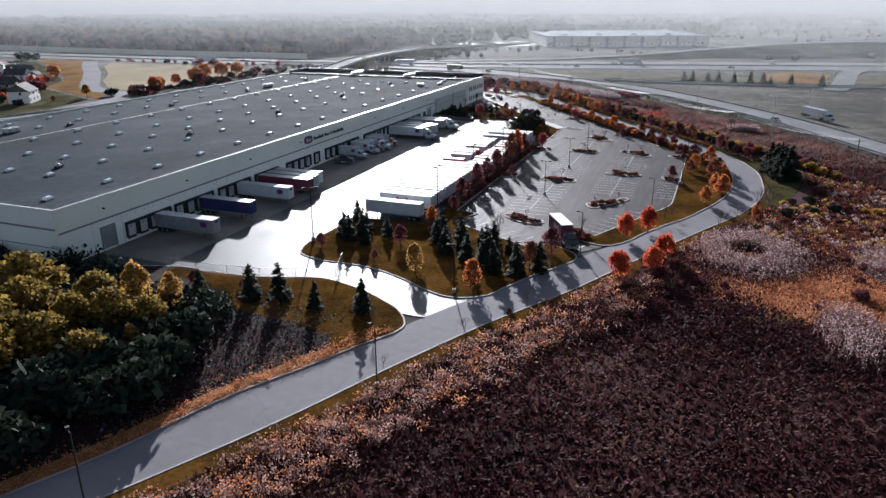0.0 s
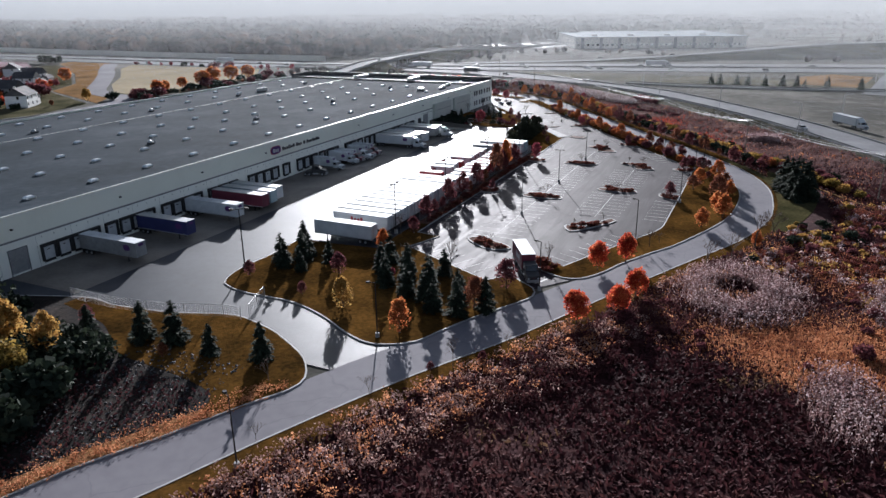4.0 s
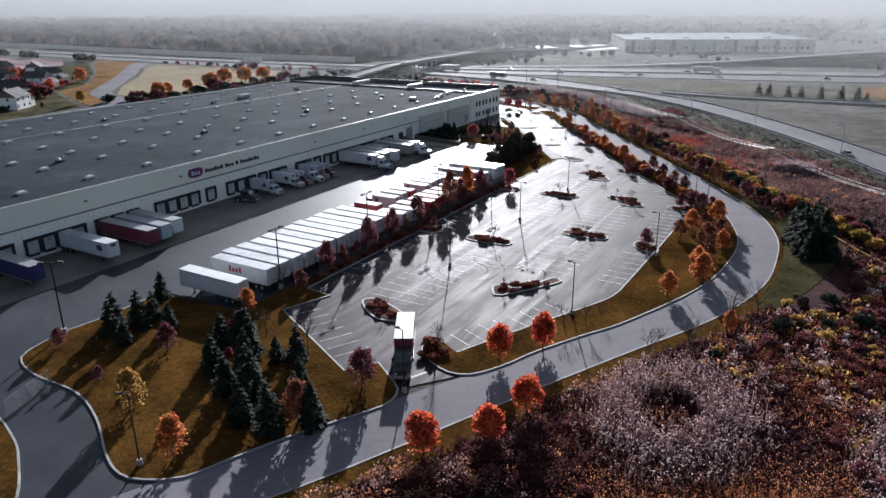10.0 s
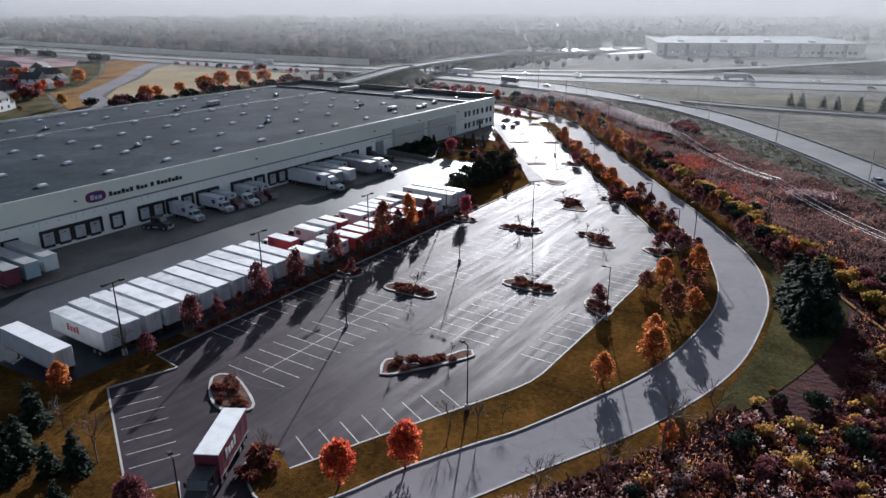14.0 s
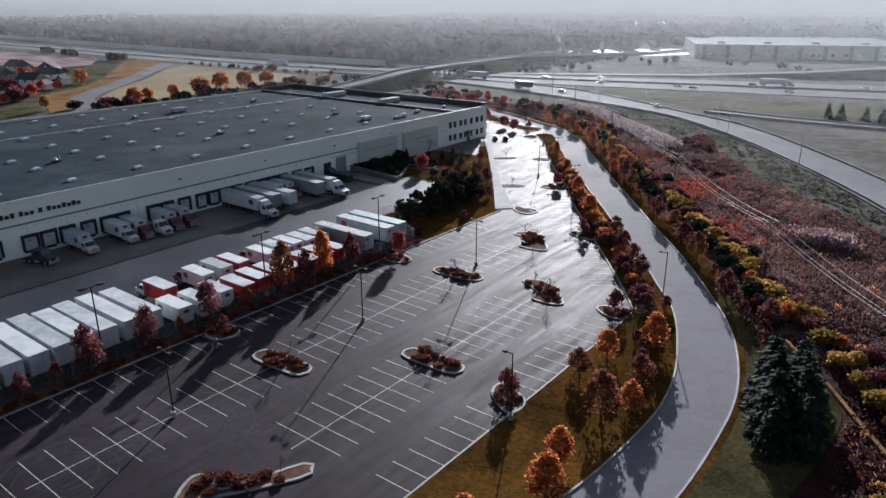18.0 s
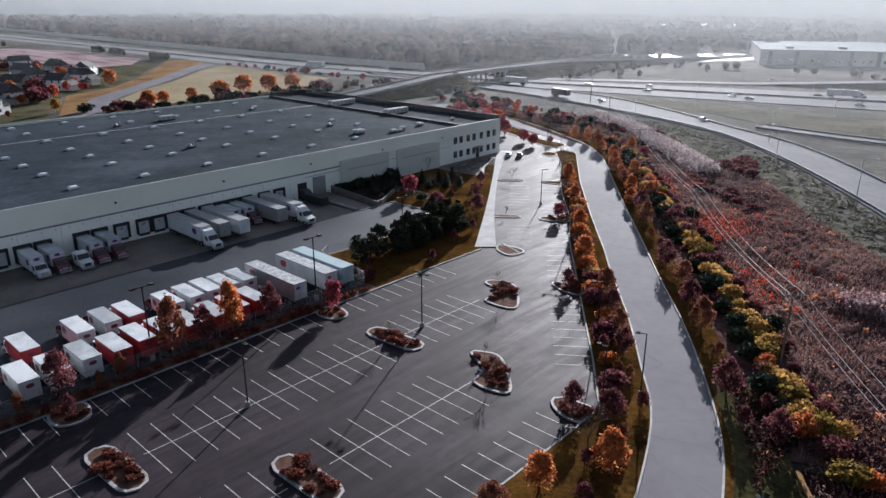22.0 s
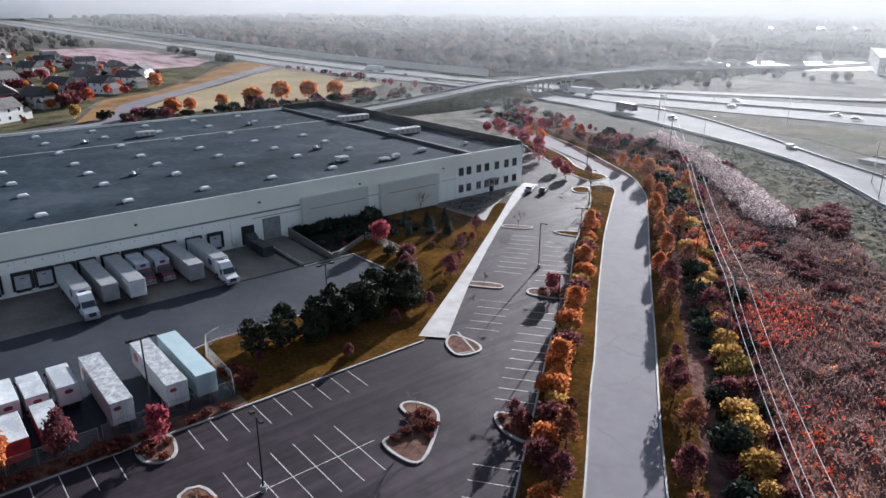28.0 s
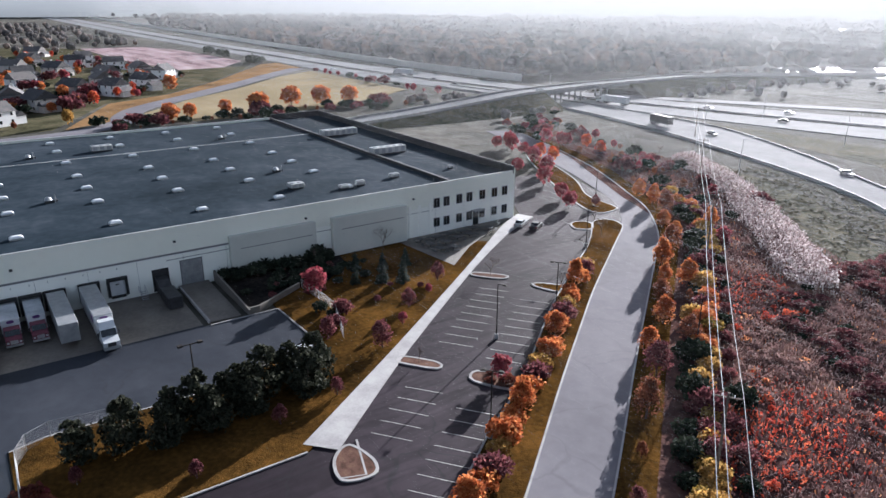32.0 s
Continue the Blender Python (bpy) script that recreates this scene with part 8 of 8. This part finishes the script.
# ---- far buildings ----
def house(x, y, rz, w, d, h, two, siding=None):
    siding = siding or M_SIDING
    t = thing("house", "detached estate house with dark shingle roof", "house", "estate houses", at=pose(x, y, -0.1, 0, 0, rz))
    part("wall", Geo().box(-w / 2, w / 2, -d / 2, d / 2, 0, h), siding, t)
    part("roof", Geo().prism([(-d / 2 - 0.5, h - 0.15), (d / 2 + 0.5, h - 0.15), (0, h + d * 0.36)], 0, -w / 2 - 0.4, w / 2 + 0.4), M_SHINGLE, t)
    part("wing", Geo().box(w / 2 - 0.1, w / 2 + 5, -d / 2 + 1, d / 2 - 2, 0, h * 0.55), siding, t)
    part("wing_roof", Geo().prism([(w / 2 - 0.2, h * 0.55 - 0.1), (w / 2 + 5.4, h * 0.55 - 0.1), (w / 2 + 2.5, h * 0.55 + 2)], 1, -d / 2 + 0.6, d / 2 - 1.6), M_SHINGLE, t)
    for zz_ in ((1.2, 4.2) if two else (1.2,)):
        for k in range(3):
            for s in (-1, 1):
                part("window", Geo().box(-w / 2 + 1.2 + k * (w - 3) / 2 - 0.5, -w / 2 + 1.2 + k * (w - 3) / 2 + 0.5, s * d / 2 - 0.04, s * d / 2 + 0.04, zz_, zz_ + 1.3), M_GLASS, t)
        for s in (-1, 1):
            part("window", Geo().box(s * w / 2 - 0.04, s * w / 2 + 0.04, -1.5, -0.4, zz_, zz_ + 1.3), M_GLASS, t)
    part("chimney", Geo().box(-w / 4 - 0.4, -w / 4 + 0.4, 0.4, 1.4, h, h + d * 0.36 + 0.6), M_BRICKW, t)
    return t


hp = [house(*HOUSES[0], 25, 13, 10, 6, True, M_SIDE_W), house(*HOUSES[1], 30, 12, 10, 5.8, True, M_SIDE_W), house(*HOUSES[2], 30, 15, 11, 4.8, False, M_SIDE_T), house(*HOUSES[3], 20, 14, 11, 5.6, True, M_SIDE_T)]
for i, (x, y) in enumerate(HOUSES[4:]):
    copy_thing(hp[(2, 0, 3, 1, 2, 0, 3, 1)[i % 8]], pose(x, y, -0.1, 0, 0, 25 + (i * 37) % 60 - 30 + 90 * (i % 2)))
fw = thing("distribution_hall", "huge pale distribution hall with a bluish flat roof", "warehouse", at=pose(-63, 584, 0, 0, 0, math.degrees(math.atan2(54, 127))))
part("hall_wall", Geo().box(0, 175, 0, 140, -0.2, 11), M_BRICKW, fw)
part("hall_roof", Geo().box(-0.3, 175.3, -0.3, 140.3, 11, 11.4), M_HALLROOF, fw, "pale blue-grey roof membrane")
for k in range(9):
    part("entrance_bay", Geo().box(6 + k * 19, 9 + k * 19, -0.5, 0.1, 0, 10.4), M_STRIPE, fw)
for k in range(34):
    part("hall_window", Geo().box(2 + k * 5, 4.6 + k * 5, -0.12, 0.05, 2.5, 4.5), M_GLASS, fw)
for k in range(4):
    part("hall_roof_unit", Geo().box(20 + k * 38, 26 + k * 38, 20, 24, 11.3, 13), M_GREY, fw)
# one continuous tan wall, 4.5 m high
tagged(part("noise_wall", band(resample([(-2200, 430), (-1213, 396), (-676, 370), (-424, 360), (-313, 360), (-225, 366)], 60), offset(resample([(-2200, 430), (-1213, 396), (-676, 370), (-424, 360), (-313, 360), (-225, 366)], 60), 0.4), 4.5, -0.2), M_BRICKW), "long tan wall beside the motorway", "wall", kind="structure")

# lamps and traffic of the highway
hl = None
for x, y in ((-13.2, 255.4), (7.2, 248), (60, 247), (73.5, 213), (104, 178), (134, 128), (150, 160), (-60, 326), (0, 322), (60, 326), (120, 330), (180, 332), (-50, 352), (40, 364), (130, 372), (-160, 330)):
    m = pose(x, y, 0, 0, 0, (x * 7) % 360)
    if hl is None:
        hl = thing("highway_lamp", "tall grey highway lamp post with one arm", "street lamp", "highway lamps", at=m)
        part("post", Geo().tube((0, 0, -0.1), (0, 0, 11.5), 0.13, 0.08, 7), M_GREY, hl)
        part("arm", Geo().tube((0, 0, 11.4), (2.6, 0, 12.0), 0.05, 0.04, 6), M_GREY, hl)
        part("lamp_head", Geo().box(2.4, 3.2, -0.15, 0.15, 11.9, 12.1, 0.02), M_GREY, hl)
    else:
        copy_thing(hl, m)
TRAFFIC = [(-38.6, 300.5, -20, 0), (23.4, 277, -32, 2), (-51.6, 347.7, 4, 1), (-82.5, 342.3, 5, 2), (-41.1, 338, 184, 0), (1.4, 357, 184, 1), (12.3, 352, 4, 0), (60, 340, 2, 2), (90, 366, 183, 1), (120, 345, 3, 0), (136, 140, -58, 2), (34.6, 356, 4, 0), (-140, 334, 8, 1), (-230, 318, 10, 0), (-300, 309, 12, 2), (-360, 300, 14, 1), (-260, 322, 190, 0), (-135, 300, 100, 1), (-10, 458, 40, 2), (150, 372, 184, 0)]
NEAR, FAR = resample(A_N, 400), resample(A_F, 400)


def lane(x, y):
    """Puts a vehicle of the motorway into a lane."""
    if not (-110 < x < 400 and 325 < y < 400):
        return x, y
    a = np.interp(x, [p[0] for p in NEAR], [p[1] for p in NEAR])
    b = np.interp(x, [p[0] for p in FAR], [p[1] for p in FAR])
    return x, float(a + (b - a) * (0.16, 0.3, 0.66, 0.8)[int(abs(x)) % 4])


cars = [None, None, None]
for x, y, rz, k in TRAFFIC:
    x, y = lane(x, y)
    if cars[k] is None:
        cars[k] = car(pose(x, y, 0.3 if y != 300 or x != -135 else 7.2, 0, 0, rz), (M_DARK, M_WHITE, M_GREY)[k], ("dark car on the highway", "white car on the highway", "silver car on the highway")[k])
    else:
        copy_thing(cars[k], pose(x, y, 0.3 if x != -135 else 7.25, 0, 0, rz))
for x, y, rz, lab in ((-110, 334.5, 184, "white semi-trailer travelling on the motorway"), (38, 341, 13, "white semi-trailer on the outer lane"), (-290, 325, 192, "white semi-trailer on the far carriageway"), (148, 160, -60, "white box semi-trailer on the ramp")):
    x, y = lane(x, y)
    trailer(pose(x, y, 0.3, 0, 0, rz), 14, label=lab, legs=False)
    tractor(pose(x + 14.3 * math.cos(radians(rz)), y + 14.3 * math.sin(radians(rz)), 0.3, 0, 0, rz), M_WHITE, "white road tractor on the highway")
trailer(pose(-70, 304, 0.3, 0, 0, -14), 12, side=M_DARK, top=M_DARK, label="dark loaded flatbed trailer on the ramp", rear=M_DARK)
